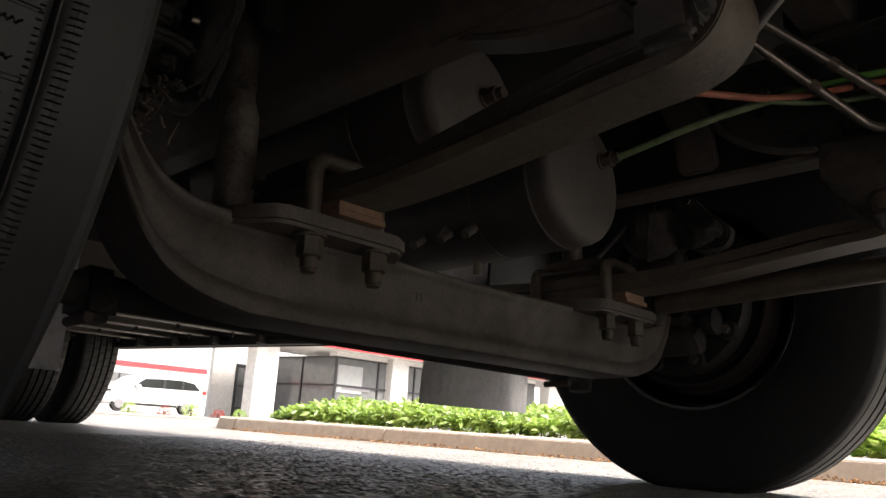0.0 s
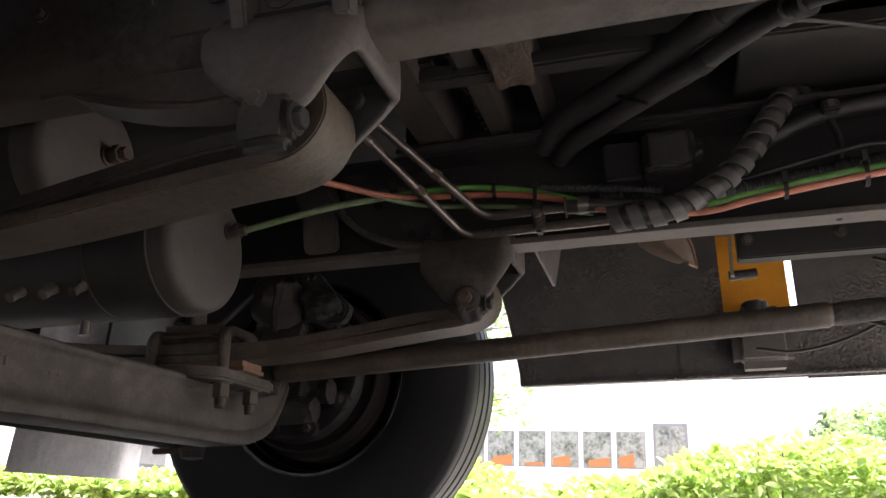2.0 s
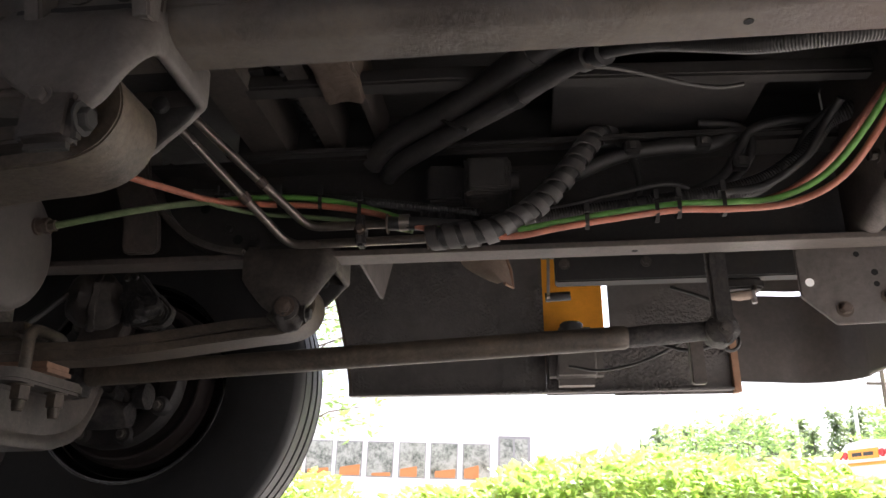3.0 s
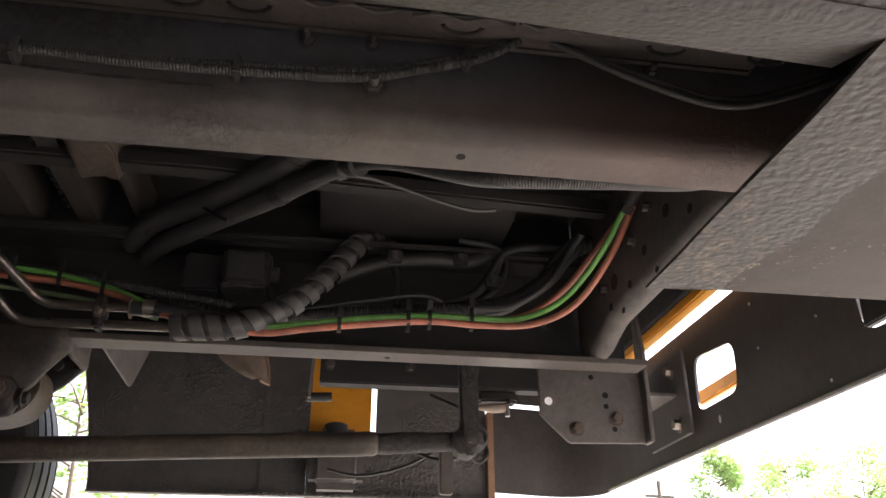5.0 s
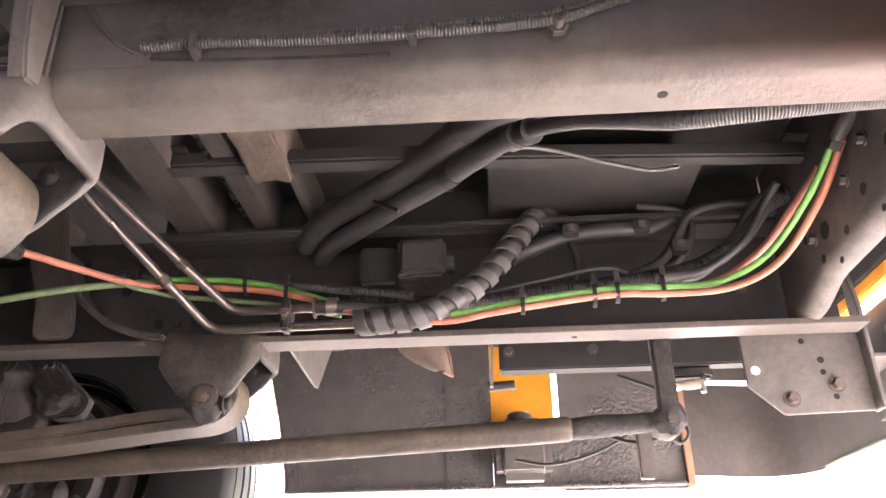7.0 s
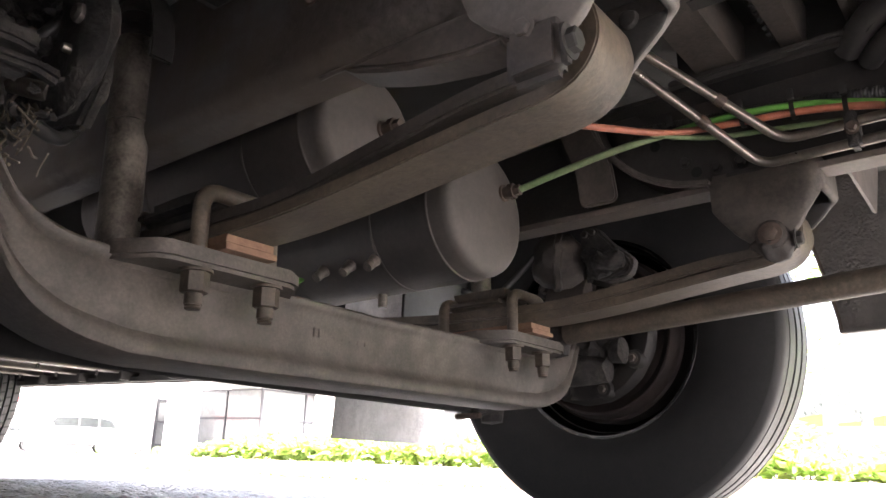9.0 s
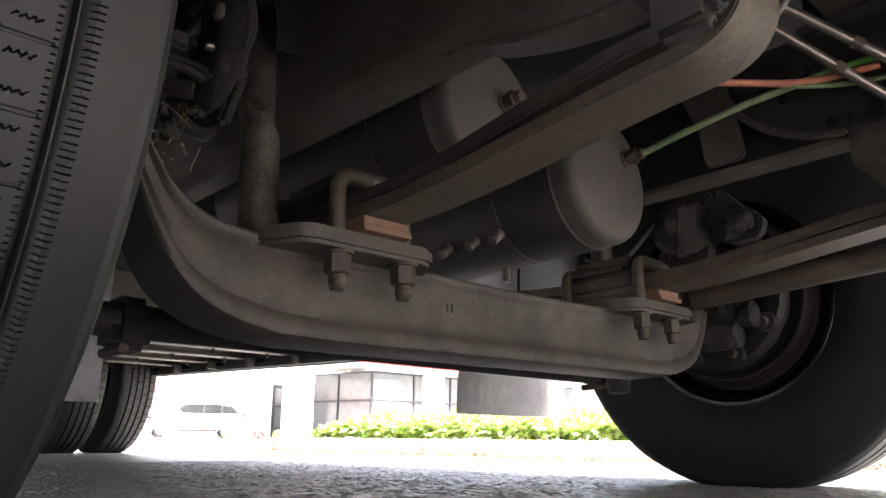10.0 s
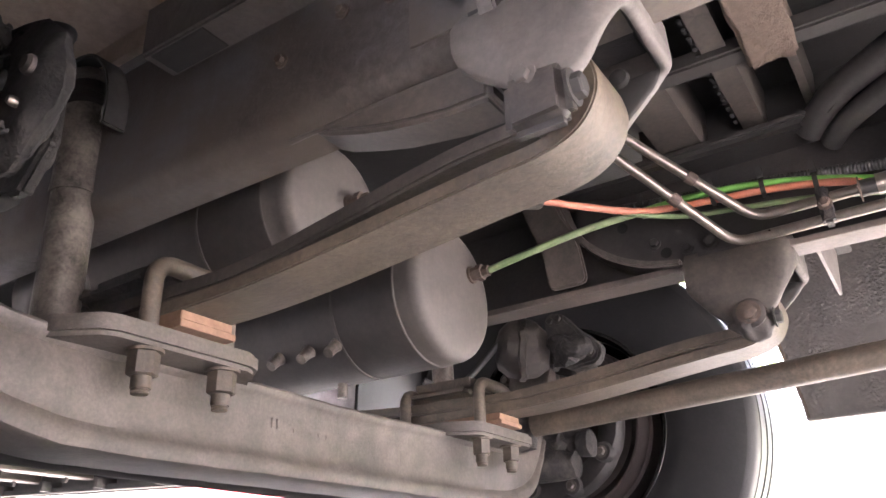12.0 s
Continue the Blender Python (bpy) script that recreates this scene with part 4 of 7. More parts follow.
def hanger(yc, s, material, label):
    """Spring hanger below the rail: a cast box, open below, round the spring's end."""
    t = thing("spring_hanger", (0.65, yc, 0.63), label, "spring bracket", BUS if yc < 0 else BUS @ Matrix.Translation((0, 0, 0.012)), group="front spring hangers")
    ya, yb, xf, xr = yc - 0.106, yc + 0.076, 0.748, 0.578 if yc < 0 else 0.562
    plan = [(xr, ya)] + [(xf - 0.035 + 0.035 * math.sin(q), ya + 0.035 - 0.035 * math.cos(q)) for q in [math.pi / 2 * k / 8 for k in range(9)]] + [(xf - 0.02 + 0.02 * math.cos(q), yb - 0.02 + 0.02 * math.sin(q)) for q in [math.pi / 2 * k / 6 for k in range(7)]] + [(xr, yb)]
    plan = even([(x, y, 0) for x, y in plan], 76)
    out_low = ((0.578, 0.588), (0.584, 0.572), (0.605, 0.553), (0.63, 0.535), (0.65, 0.522), (0.675, 0.513), (0.69, 0.513), (0.705, 0.523), (0.72, 0.541), (0.735, 0.561), (0.75, 0.576)) if yc < 0 else ((0.562, 0.575), (0.58, 0.550), (0.602, 0.522), (0.625, 0.503), (0.65, 0.498), (0.67, 0.502), (0.69, 0.511), (0.705, 0.523), (0.72, 0.541), (0.735, 0.561), (0.75, 0.576))
    in_low = ((0.578, 0.60), (0.585, 0.585), (0.61, 0.556), (0.64, 0.537), (0.66, 0.537), (0.685, 0.554), (0.735, 0.600), (0.75, 0.606))
    def low(x, y):
        def at(tab):
            for (p, u), (q, v) in zip(tab, tab[1:]):
                if x <= q:
                    return u + (v - u) * max(0.0, (x - p) / (q - p))
            return tab[-1][1]
        k = min(1.0, (y - ya) / 0.058)
        k = k * k * (3 - 2 * k)
        return at(out_low) * (1 - k) + at(in_low) * k
    cast = bmesh.new()
    rows = []
    for i, p in enumerate(plan):
        d = (plan[min(i + 1, 75)] - plan[max(i - 1, 0)]).normalized()
        nrm = Vector((-d.y, d.x, 0)) * 0.016
        z0 = low(p.x, p.y)
        k_out = min(1.0, max(0.0, (yc - 0.06 - p.y) / 0.045))
        zt = 0.655 - 0.033 * k_out * (3 - 2 * k_out) * k_out
        ring = [(1.6 * k_out, 0.656), (0.0, zt), (0.0, 0.5 * (zt + z0)), (0.0, z0 + 0.006), (0.25, z0 + 0.001), (0.75, z0 + 0.001), (1.0, z0 + 0.006), (1.0, 0.61)]
        rows.append([cast.verts.new((p.x + nrm.x * k, p.y + nrm.y * k, z)) for k, z in ring])
    for u, v in zip(rows, rows[1:]):
        for k in range(7):
            cast.faces.new((u[k], u[k + 1], v[k + 1], v[k]))
    cast.faces.new(rows[0])
    cast.faces.new(rows[-1][::-1])
    for f in cast.faces:
        f.material_index = 0
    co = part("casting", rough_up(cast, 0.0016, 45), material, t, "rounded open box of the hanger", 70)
    # inner faces coloured dark, as shade in the open box
    co.data.materials.append(INSHADE)
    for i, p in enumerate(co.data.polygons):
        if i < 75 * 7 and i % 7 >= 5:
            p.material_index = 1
    part("top_web", prism([(0.585, 0.630), (0.728, 0.630), (0.728, 0.655), (0.585, 0.655)], 'y', yc - 0.088, yc + 0.058, 0.004), INSHADE, t, "dark inside of the hanger")
    part("back_web", prism([(0.580, 0.60), (0.596, 0.585), (0.605, 0.595), (0.597, 0.63), (0.580, 0.63)] if yc < 0 else [(0.575, 0.60), (0.583, 0.555), (0.612, 0.515), (0.66, 0.515), (0.605, 0.63), (0.575, 0.63)], 'y', yc - 0.09, yc + 0.065, 0.004), UNDER, t)
    if yc < 0:
        b = bev(box(0.636, 0.700, yc - 0.124, yc - 0.096, 0.468, 0.530, 0.0), 0.010, 3)
        part("pin_clamp", rough_up(b, 0.003, 45), DIRTY, t, "greasy pin clamp block")
        part("bolt", hexbolt((0.660, yc - 0.122, 0.522), 'y', 0.009, -0.008), material, t)
    else:
        part("pin_clamp", blob((0.662, yc - 0.108, 0.500), (0.036, 0.020, 0.038), 0.012, 30.0), DIRTY, t, "caked pin clamp")
        pc = part("pin_boss", rough_up(lathe([(0.0, 0.026), (-0.016, 0.026), (-0.020, 0.020), (-0.020, 0.0)], 'y', (0.664, yc - 0.112, 0.510), 24), 0.002, 50), DIRTY, t, "round boss of the spring pin")
        part("bolt", hexbolt((0.664, yc - 0.131, 0.510), 'y', 0.014, -0.010), RUST, pc, "rusty bolt head")
    part("bolt", hexbolt((0.699, yc - 0.110, 0.500), 'x', 0.012, 0.012), UNDER, t)
    part("rivet", lathe([(0.0, 0.012), (-0.006, 0.010), (-0.009, 0.0)], 'y', (0.69, yc + 0.058, 0.612), 14), INSHADE, t)
    return t


hanger(YN, -1, HANGER, "worn grey cast spring hanger below the frame rail")
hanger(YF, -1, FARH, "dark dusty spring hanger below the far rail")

boss = thing("rail_gusset", (0.45, -0.39, 0.57), "smooth dusty tapered gusset under the rail behind the hanger", "bracket")
part("gusset", prism([(0.585, 0.632), (0.585, 0.578), (0.53, 0.578), (0.487, 0.584), (0.45, 0.590), (0.41, 0.600), (0.36, 0.616), (0.335, 0.629)], 'y', -0.412, -0.352, 0.016, None, 5), RAIL, boss)
part("weld_bead", tube([(0.30 + 0.028 * k, -0.409, 0.627 + 0.0006 * math.sin(k * 2.1)) for k in range(11)], lambda q: 0.004 + 0.0008 * math.sin(q * 420), 8), RAIL, boss, "lumpy weld bead")
# upper half of the near hanger, bolted to the outside of the rail
gus = thing("hanger_gusset", (0.66, -0.45, 0.64), "grey steel hanger flange bolted to the frame rail", "bracket")
part("flange", prism([(0.578, 0.640), (0.748, 0.640), (0.745, 0.76), (0.60, 0.76), (0.578, 0.72)], 'y', -0.447, -0.4335, 0.004), RAILM, gus)
for x0 in (0.608, 0.728):
    part("rib", prism([(-0.4465, 0.630), (-0.470, 0.624), (-0.482, 0.66), (-0.490, 0.70), (-0.494, 0.79), (-0.4465, 0.79)], 'x', x0, x0 + 0.020, 0.003), HANGER, gus, "upright stiffening rib")
for x, z in ((0.572, 0.708), (0.652, 0.684), (0.706, 0.684), (0.66, 0.745), (0.585, 0.76)):
    bt0 = part("bolt", hexbolt((x, -0.447, z), 'y', 0.015, -0.014), CAST, gus, "dusty bolt with a washer")
    part("thread", lathe([(-0.012, 0.0), (-0.012, 0.0085), (-0.034, 0.0085), (-0.036, 0.006), (-0.036, 0.0)], 'y', (x, -0.447, z), 12), CAST, bt0, "dirty bolt end")


# ---------------------------------------------------------------- shock absorbers
def shock(x, y, z0, z1, r, label):
    t = thing("shock_absorber", (x, y, z0), label, "shock absorber", group="shock absorbers")
    lean = -0.012
    def c(z):
        return (x + lean * (z - z0) / (z1 - z0), y, z)
    zb = z0 + (z1 - z0) * 0.505
    part("body", tube([c(z0), c(z0 + 0.004), c(zb)], r * 0.94, 28), BRIGHT, t, "dull grey shock tube")
    part("dust_tube", tube([c(zb - 0.004), c(zb), c(z1 - 0.07)], r, 28), BRIGHT, t, "scratched upper sleeve")
    part("band", tube([c(zb - 0.007), c(zb - 0.004), c(zb + 0.002), c(zb + 0.004)], lambda q: r * 1.035, 28), BRIGHT, t)
    for k in range(3):
        part("bush", tube([c(z1 - 0.068 + 0.022 * k), c(z1 - 0.064 + 0.022 * k), c(z1 - 0.053 + 0.022 * k), c(z1 - 0.048 + 0.022 * k)], lambda q: r * (1.06 if 0.002 < q < 0.016 else 0.96), 24), DRUM if k < 2 else CAST, t, "rubber bush under the top nut")
    part("foot", lathe([(-0.03, 0), (-0.03, 0.02), (0.03, 0.02), (0.03, 0)], 'y', (x, y, z0 - 0.008), 14), GREASE, t)
    return t


shock(-0.104, -0.440, 0.455, 0.885, 0.0345, "dull steel shock absorber standing behind the axle")
shock(-0.072, 0.508, 0.455, 0.80, 0.027, "dull steel shock absorber by the far spring")
br = thing("shock_bracket", (-0.09, -0.44, 0.84), "rusty curved bracket over the shock absorber", "bracket")
part("strap", ribbon([(-0.175, 0.80), (-0.155, 0.86), (-0.12, 0.893), (-0.07, 0.885), (-0.03, 0.845), (-0.012, 0.79), (-0.012, 0.74)], -0.478, -0.436, 0.007), UNDER, br)


# ---------------------------------------------------------------- air tanks
def air_tank(x0, x1, y, z, r, fit, label, ports=True):
    t = thing("air_tank", (x1, y, z - r), label, "air tank", group="air tanks")
    prof = [(x0, 0), (x0 + 0.004, r * 0.7), (x0 + 0.02, r * 0.92), (x0 + 0.05, r)]
    prof += [(x1 - 0.058, r), (x1 - 0.056, r * 1.012), (x1 - 0.050, r * 1.012), (x1 - 0.048, r * 0.997), (x1 - 0.022, r * 0.99), (x1 - 0.011, r * 0.965), (x1 - 0.004, r * 0.92), (x1 - 0.001, r * 0.86), (x1 + 0.003, r * 0.5), (x1 + 0.005, 0)]
    part("shell", lathe(prof, 'x', (0, y, z), 48), TANK, t)
    for xs in (x1 - 0.19, x1 - 0.47):
        part("band", lathe([(xs - 0.003, r), (xs - 0.003, r * 1.012), (xs + 0.003, r * 1.012), (xs + 0.003, r)], 'x', (0, y, z), 48), TANK, t, "thin weld seam")
    f = bmesh.new()
    lathe([(0, 0.017), (0.010, 0.017), (0.010, 0.013), (0.020, 0.013)], 'x', fit, 16, f)
    lathe([(0.020, 0.016), (0.032, 0.016), (0.032, 0.011), (0.045, 0.011), (0.045, 0)], 'x', fit, 6, f)
    part("fitting", f, RUST, t, "brass hose fitting")
    if ports:
        for k, xs in enumerate((x1 - 0.20, x1 - 0.265, x1 - 0.34)):
            a = radians(222)
            d = Vector((0, math.cos(a), math.sin(a)))
            c = Vector((xs, y, z)) + d * (r - 0.004)
            g = tube([c, c + d * 0.018, c + d * 0.0181, c + d * 0.034], lambda s: 0.014 if s < 0.018 else 0.010, 12)
            part("port", g, BRIGHT, t, "small drain fitting")
    part("hanger_strap", box(x0 + 0.12, x0 + 0.15, y - 0.012, y + 0.012, z + r, 0.99, 0.002), UNDER, t)
    return t


air_tank(-0.52, 0.205, 0.125, 0.612, 0.130, (0.203, 0.175, 0.659), "dark grey cylindrical air tank between the rails")
air_tank(-0.55, 0.185, -0.185, 0.662, 0.115, (0.184, -0.161, 0.675), "dark grey air tank behind the near frame rail", False)
drain = thing("tank_valve", (0.0, 0.10, 0.46), "small drain valve under the air tank", "valve")
part("stem", rod((-0.06, 0.125, 0.487), (-0.06, 0.125, 0.455), 0.010, 12), BRIGHT, drain)

# ---------------------------------------------------------------- hoses and pipes
def hose(name, path, r, material, label, category="hose", corr=False, n=10):
    p = smooth_path(path, n)
    t = thing(name, path[0], label, category)
    part("pipe" if name.endswith("pipe") else "sleeve", corrugated(p, r, 0.0055, 0.0007, 16) if corr else tube(p, r, 12), material, t)
    if name == "loom":
        for k in (len(p) // 3, 2 * len(p) // 3):
            part("tape", tube(p[k:k + 2], r * 1.08, 12), BLACK, t, "band of black tape")
    return t


hose("green_hose", [(0.248, 0.175, 0.659), (0.33, 0.190, 0.680), (0.43, 0.220, 0.708), (0.531, 0.262, 0.734)], 0.0068, DULLG, "dull green air hose from the tank fitting")
hose("green_hose", [(0.515, 0.256, 0.730), (0.531, 0.262, 0.734), (0.608, 0.282, 0.745), (0.708, 0.298, 0.745), (0.812, 0.292, 0.720), (0.91, 0.262, 0.676), (1.00, 0.262, 0.652), (1.10, 0.262, 0.645), (1.20, 0.266, 0.660), (1.30, 0.272, 0.677), (1.427, 0.282, 0.694), (1.53, 0.284, 0.695), (1.61, 0.262, 0.692), (1.68, 0.205, 0.715), (1.73, 0.11, 0.775), (1.758, 0.015, 0.842)], 0.0062, GREEN, "bright green nylon air hose along the far rail")
hose("orange_hose", [(0.375, 0.035, 0.716), (0.455, 0.16, 0.723), (0.532, 0.242, 0.724), (0.638, 0.278, 0.727), (0.75, 0.290, 0.722), (0.855, 0.275, 0.694), (0.95, 0.258, 0.655), (1.10, 0.256, 0.632), (1.20, 0.258, 0.646), (1.30, 0.264, 0.662), (1.427, 0.274, 0.679), (1.53, 0.278, 0.678), (1.63, 0.255, 0.678), (1.70, 0.20, 0.702), (1.745, 0.11, 0.765), (1.762, 0.02, 0.826)], 0.0066, ORANGE, "orange nylon air hose along the far rail")
hose("green_hose", [(-0.142, 0.055, 0.545), (-0.175, 0.048, 0.533), (-0.22, 0.035, 0.518), (-0.28, 0.03, 0.50)], 0.0068, GREEN, "short green hose from the tank port")
plug = thing("hose_fitting", (0.40, 0.07, 0.713), "dirty black fitting at the end of the orange hose", "hose fitting")
part("body", rough_up(tube([(0.345, -0.02, 0.708), (0.375, 0.03, 0.711), (0.408, 0.08, 0.713)], lambda q: 0.020 if q < 0.06 else 0.013, 12), 0.003, 50), GREASE, plug)
hose("green_hose", [(0.50, 0.222, 0.722), (0.54, 0.25, 0.716), (0.60, 0.290, 0.714), (0.69, 0.302, 0.708), (0.795, 0.292, 0.690), (0.92, 0.27, 0.655)], 0.0048, DULLG, "thin dull green air hose under the orange one")
hose("red_hose", [(1.55, 0.30, 0.692), (1.63, 0.285, 0.71), (1.69, 0.235, 0.745), (1.73, 0.17, 0.79), (1.76, 0.11, 0.83)], 0.0075, ORANGE, "dusty red air hose curving to the crossmember")
hose("loom", [(0.93, 0.30, 0.69), (1.10, 0.32, 0.685), (1.25, 0.325, 0.70), (1.40, 0.325, 0.716), (1.50, 0.325, 0.728), (1.60, 0.32, 0.75), (1.68, 0.31, 0.80), (1.73, 0.30, 0.86), (1.78, 0.28, 0.88)], 0.017, BLACK, "black corrugated wiring loom", "wiring loom", True)
hose("loom", [(1.0, 0.31, 0.70), (1.15, 0.32, 0.705), (1.30, 0.32, 0.733), (1.41, 0.318, 0.752), (1.46, 0.32, 0.742)], 0.005, BLACK, "thin black cable along the loom", "cable")
for k, dy in enumerate((0.0, 0.02)):
    hose("black_hose", [(1.52, 0.33 - dy, 0.715 + 0.01 * k), (1.60, 0.33 - dy, 0.738), (1.66 + 0.02 * k, 0.32 - dy, 0.79), (1.70 + 0.02 * k, 0.30 - dy, 0.85), (1.74, 0.26 - dy, 0.88)], 0.009, BLACK, "black rubber hose beside the loom")
hose("conduit", [(0.45, 0.31, 0.775), (0.60, 0.325, 0.768), (0.72, 0.328, 0.758), (0.84, 0.318, 0.738), (0.95, 0.305, 0.716), (1.05, 0.30, 0.70)], 0.009, BLACK, "dark corrugated conduit on the far rail", "conduit", True)

for nm, b0, e0, lab in (("low", (0.663, 0.312, 0.651), (0.950, 0.258, 0.634), "bare steel pipe bent down beside the hanger"), ("up", (0.706, 0.298, 0.682), (0.87, 0.268, 0.672), "bare steel pipe above its twin")):
    d = Vector((-0.537, -0.632, 0.559)) if nm == "low" else Vector((-0.594, -0.615, 0.519))
    start = Vector(b0) + d * 0.46
    t = thing("steel_pipe", tuple(start), lab, "pipe", group="steel pipes")
    part("pipe", tube(rounded_path([start, b0, e0], 0.03, 8), 0.0088, 14), STEEL, t)
    part("fitting", hexbolt(e0, 'x', 0.014, 0.03), RUST, t, "rusty pipe nut")
    q = Vector(b0) + d * 0.12
    part("collar", tube([q, q + d * 0.018], 0.0112, 14), RUST, t, "rusty band on the pipe")
clip = thing("pipe_clamp", (0.817, 0.27, 0.64), "dark bolted clamp holding the steel pipes", "clamp")
part("clamp", rough_up(box(0.808, 0.828, 0.262, 0.296, 0.628, 0.692, 0.005), 0.002), GREASE, clip)
part("bolt", hexbolt((0.818, 0.262, 0.66), 'y', 0.008, -0.012), RUST, clip)
for z, x in ((0.672, 0.905),):
    part("hose_clip", lathe([(-0.01, 0.014), (-0.01, 0.0165), (0.01, 0.0165), (0.01, 0.014)], 'x', (x, 0.266, z), 16), STEEL, clip, "bright hose clip")
hose("rubber_hose", [(0.87, 0.268, 0.672), (0.93, 0.264, 0.668), (1.0, 0.27, 0.662), (1.06, 0.28, 0.665)], 0.0135, BLACK, "short black hose clipped to the steel pipe")

# spiral-wrapped hose
sp = smooth_path([(0.958, 0.256, 0.634), (0.99, 0.250, 0.634), (1.06, 0.252, 0.640), (1.12, 0.262, 0.668), (1.17, 0.282, 0.712), (1.215, 0.305, 0.768), (1.255, 0.33, 0.83), (1.285, 0.352, 0.876), (1.32, 0.38, 0.905), (1.345, 0.40, 0.90)], 14)
wrapped = thing("wrapped_hose", (0.935, 0.262, 0.63), "black hose wrapped in a grey spiral guard", "hose")
part("core", tube(sp, 0.0195, 14), BLACK, wrapped, "black hose inside the guard")


def spiral(path, r, pitch, width, t):
    """A flat strip wound along a path."""
    p = resample(path, 0.0025)
    own = bmesh.new()
    last, prev, run = None, None, 0.0
    for i, q in enumerate(p):
        d = ((p[i + 1] if i + 1 < len(p) else q) - (p[i - 1] if i else q)).normalized()
        u = (Vector((0, 0, 1)) - d * d.z).normalized() if last is None else (last - d * last.dot(d)).normalized()
        last = u
        v = d.cross(u)
        loose = 1 + 0.25 * min(1, run / 0.35)
        a = 2 * math.pi * run / (pitch * loose)
        run += 0.0025
        ring = []
        for off, rr in ((-width / 2, r), (width / 2, r), (width / 2, r + t), (-width / 2, r + t)):
            ring.append(own.verts.new(q + d * off + (u * math.cos(a) + v * math.sin(a)) * rr))
        if prev:
            for k in range(4):
                own.faces.new((prev[k], prev[(k + 1) % 4], ring[(k + 1) % 4], ring[k]))
        prev = ring
    return own


fine = []
for a, b in zip(sp, sp[1:]):
    fine += [a.lerp(b, k / 4) for k in range(4)]
part("guard", spiral(fine, 0.0205, 0.030, 0.0228, 0.0045), WRAP, wrapped, "grey plastic spiral guard", 30)

# large hoses that cross to the near rail
LOOM = mat("grey_split_loom", (0.052, 0.050, 0.049), (0.115, 0.105, 0.098), 0.8, 0.55, 0, 120, 7, 0.1)
big = thing("big_hose", (1.0, 0.19, 0.84), "thick grey split loom crossing above the rails", "hose", group="large hoses")
run1 = smooth_path([(0.815, 0.385, 0.860), (0.845, 0.345, 0.872), (0.889, 0.30, 0.881), (1.009, 0.19, 0.878), (1.097, 0.10, 0.881), (1.156, 0.02, 0.874), (1.206, -0.06, 0.855), (1.25, -0.16, 0.80), (1.29, -0.27, 0.74), (1.33, -0.33, 0.72)], 12)
part("sleeve", corrugated(run1, 0.0255, 0.005, 0.0003, 18), LOOM, big, "finely ribbed plastic sleeve")
part("slit", tube([q + Vector((0.004, -0.0145, -0.0212)) for q in run1[14:62]], 0.0016, 6), HOLE, big, "dark slit along the sleeve")
part("tape", tube(run1[58:63], 0.0272, 18), CONDUIT, big, "band of grey tape")
big = thing("big_hose", (1.05, 0.19, 0.82), "thick grey hose taped into a finely ribbed conduit", "hose", group="large hoses")
run2 = smooth_path([(0.845, 0.395, 0.832), (0.88, 0.35, 0.840), (0.935, 0.30, 0.845), (1.031, 0.20, 0.842), (1.112, 0.118, 0.838), (1.175, 0.05, 0.840), (1.228, -0.02, 0.826), (1.270, -0.085, 0.802), (1.318, -0.165, 0.757), (1.365, -0.245, 0.699), (1.415, -0.303, 0.655), (1.482, -0.335, 0.639), (1.577, -0.340, 0.643), (1.70, -0.32, 0.665), (1.79, -0.27, 0.73)], 12)
part("sleeve", tube(run2[:98], lambda q: 0.0198 if q < 0.50 else max(0.0125, 0.0198 - (q - 0.50) * 0.06), 16), LOOM, big, "smooth grey rubber sleeve")
part("conduit", corrugated(run2[96:], 0.0118, 0.0036, 0.0004, 16), CONDUIT, big, "finely ribbed grey conduit")
for k in (50, 74, 80):
    part("tape", tube(run2[k:k + 4], 0.0214, 16), CONDUIT if k == 74 else BLACK, big, "band of tape round the hose")
tie_b = thing("cable_tie", (1.011, 0.19, 0.836), "black cable tie round the large hoses", "cable tie", group="cable ties")
part("strap", tube([(0.975, 0.213, 0.868), (0.992, 0.196, 0.848), (1.011, 0.184, 0.832), (1.036, 0.176, 0.817)], 0.004, 6), BLACK, tie_b)
part("head", box(0.968, 0.980, 0.206, 0.218, 0.862, 0.876, 0.002), BLACK, tie_b)
hose("cable", [(1.225, 0.04, 0.850), (1.27, 0.07, 0.872), (1.33, 0.10, 0.878), (1.42, 0.13, 0.868), (1.49, 0.15, 0.864), (1.54, 0.16, 0.874)], 0.004, CONDUIT, "thin grey cable sagging under the floor", "cable")

# cable ties
for x, y, z, h in ((0.531, 0.252, 0.729, 0.03), (0.648, 0.284, 0.735, 0.035), (0.812, 0.290, 0.71, 0.05), (0.73, 0.294, 0.733, 0.04), (1.253, 0.267, 0.662, 0.036), (1.385, 0.280, 0.682, 0.05), (1.427, 0.282, 0.687, 0.045), (1.512, 0.290, 0.696, 0.055)):
    t = thing("cable_tie", (x, y, z), "black cable tie round the hoses", "cable tie", group="cable ties")
    b = bmesh.new()
    n = 14
    ring = [[b.verts.new((x + dx, y + 0.016 * math.cos(2 * math.pi * k / n), z + h / 2 * math.sin(2 * math.pi * k / n))) for k in range(n)] for dx in (-0.004, 0.004)]
    for k in range(n):
        b.faces.new((ring[0][k], ring[0][(k + 1) % n], ring[1][(k + 1) % n], ring[1][k]))
    bmesh.ops.solidify(b, geom=b.faces[:], thickness=0.002)
    part("strap", b, BLACK, t)
    part("head", box(x - 0.005, x + 0.005, y - 0.019, y - 0.010, z + h / 2 - 0.008, z + h / 2 + 0.012, 0.001), BLACK, t)

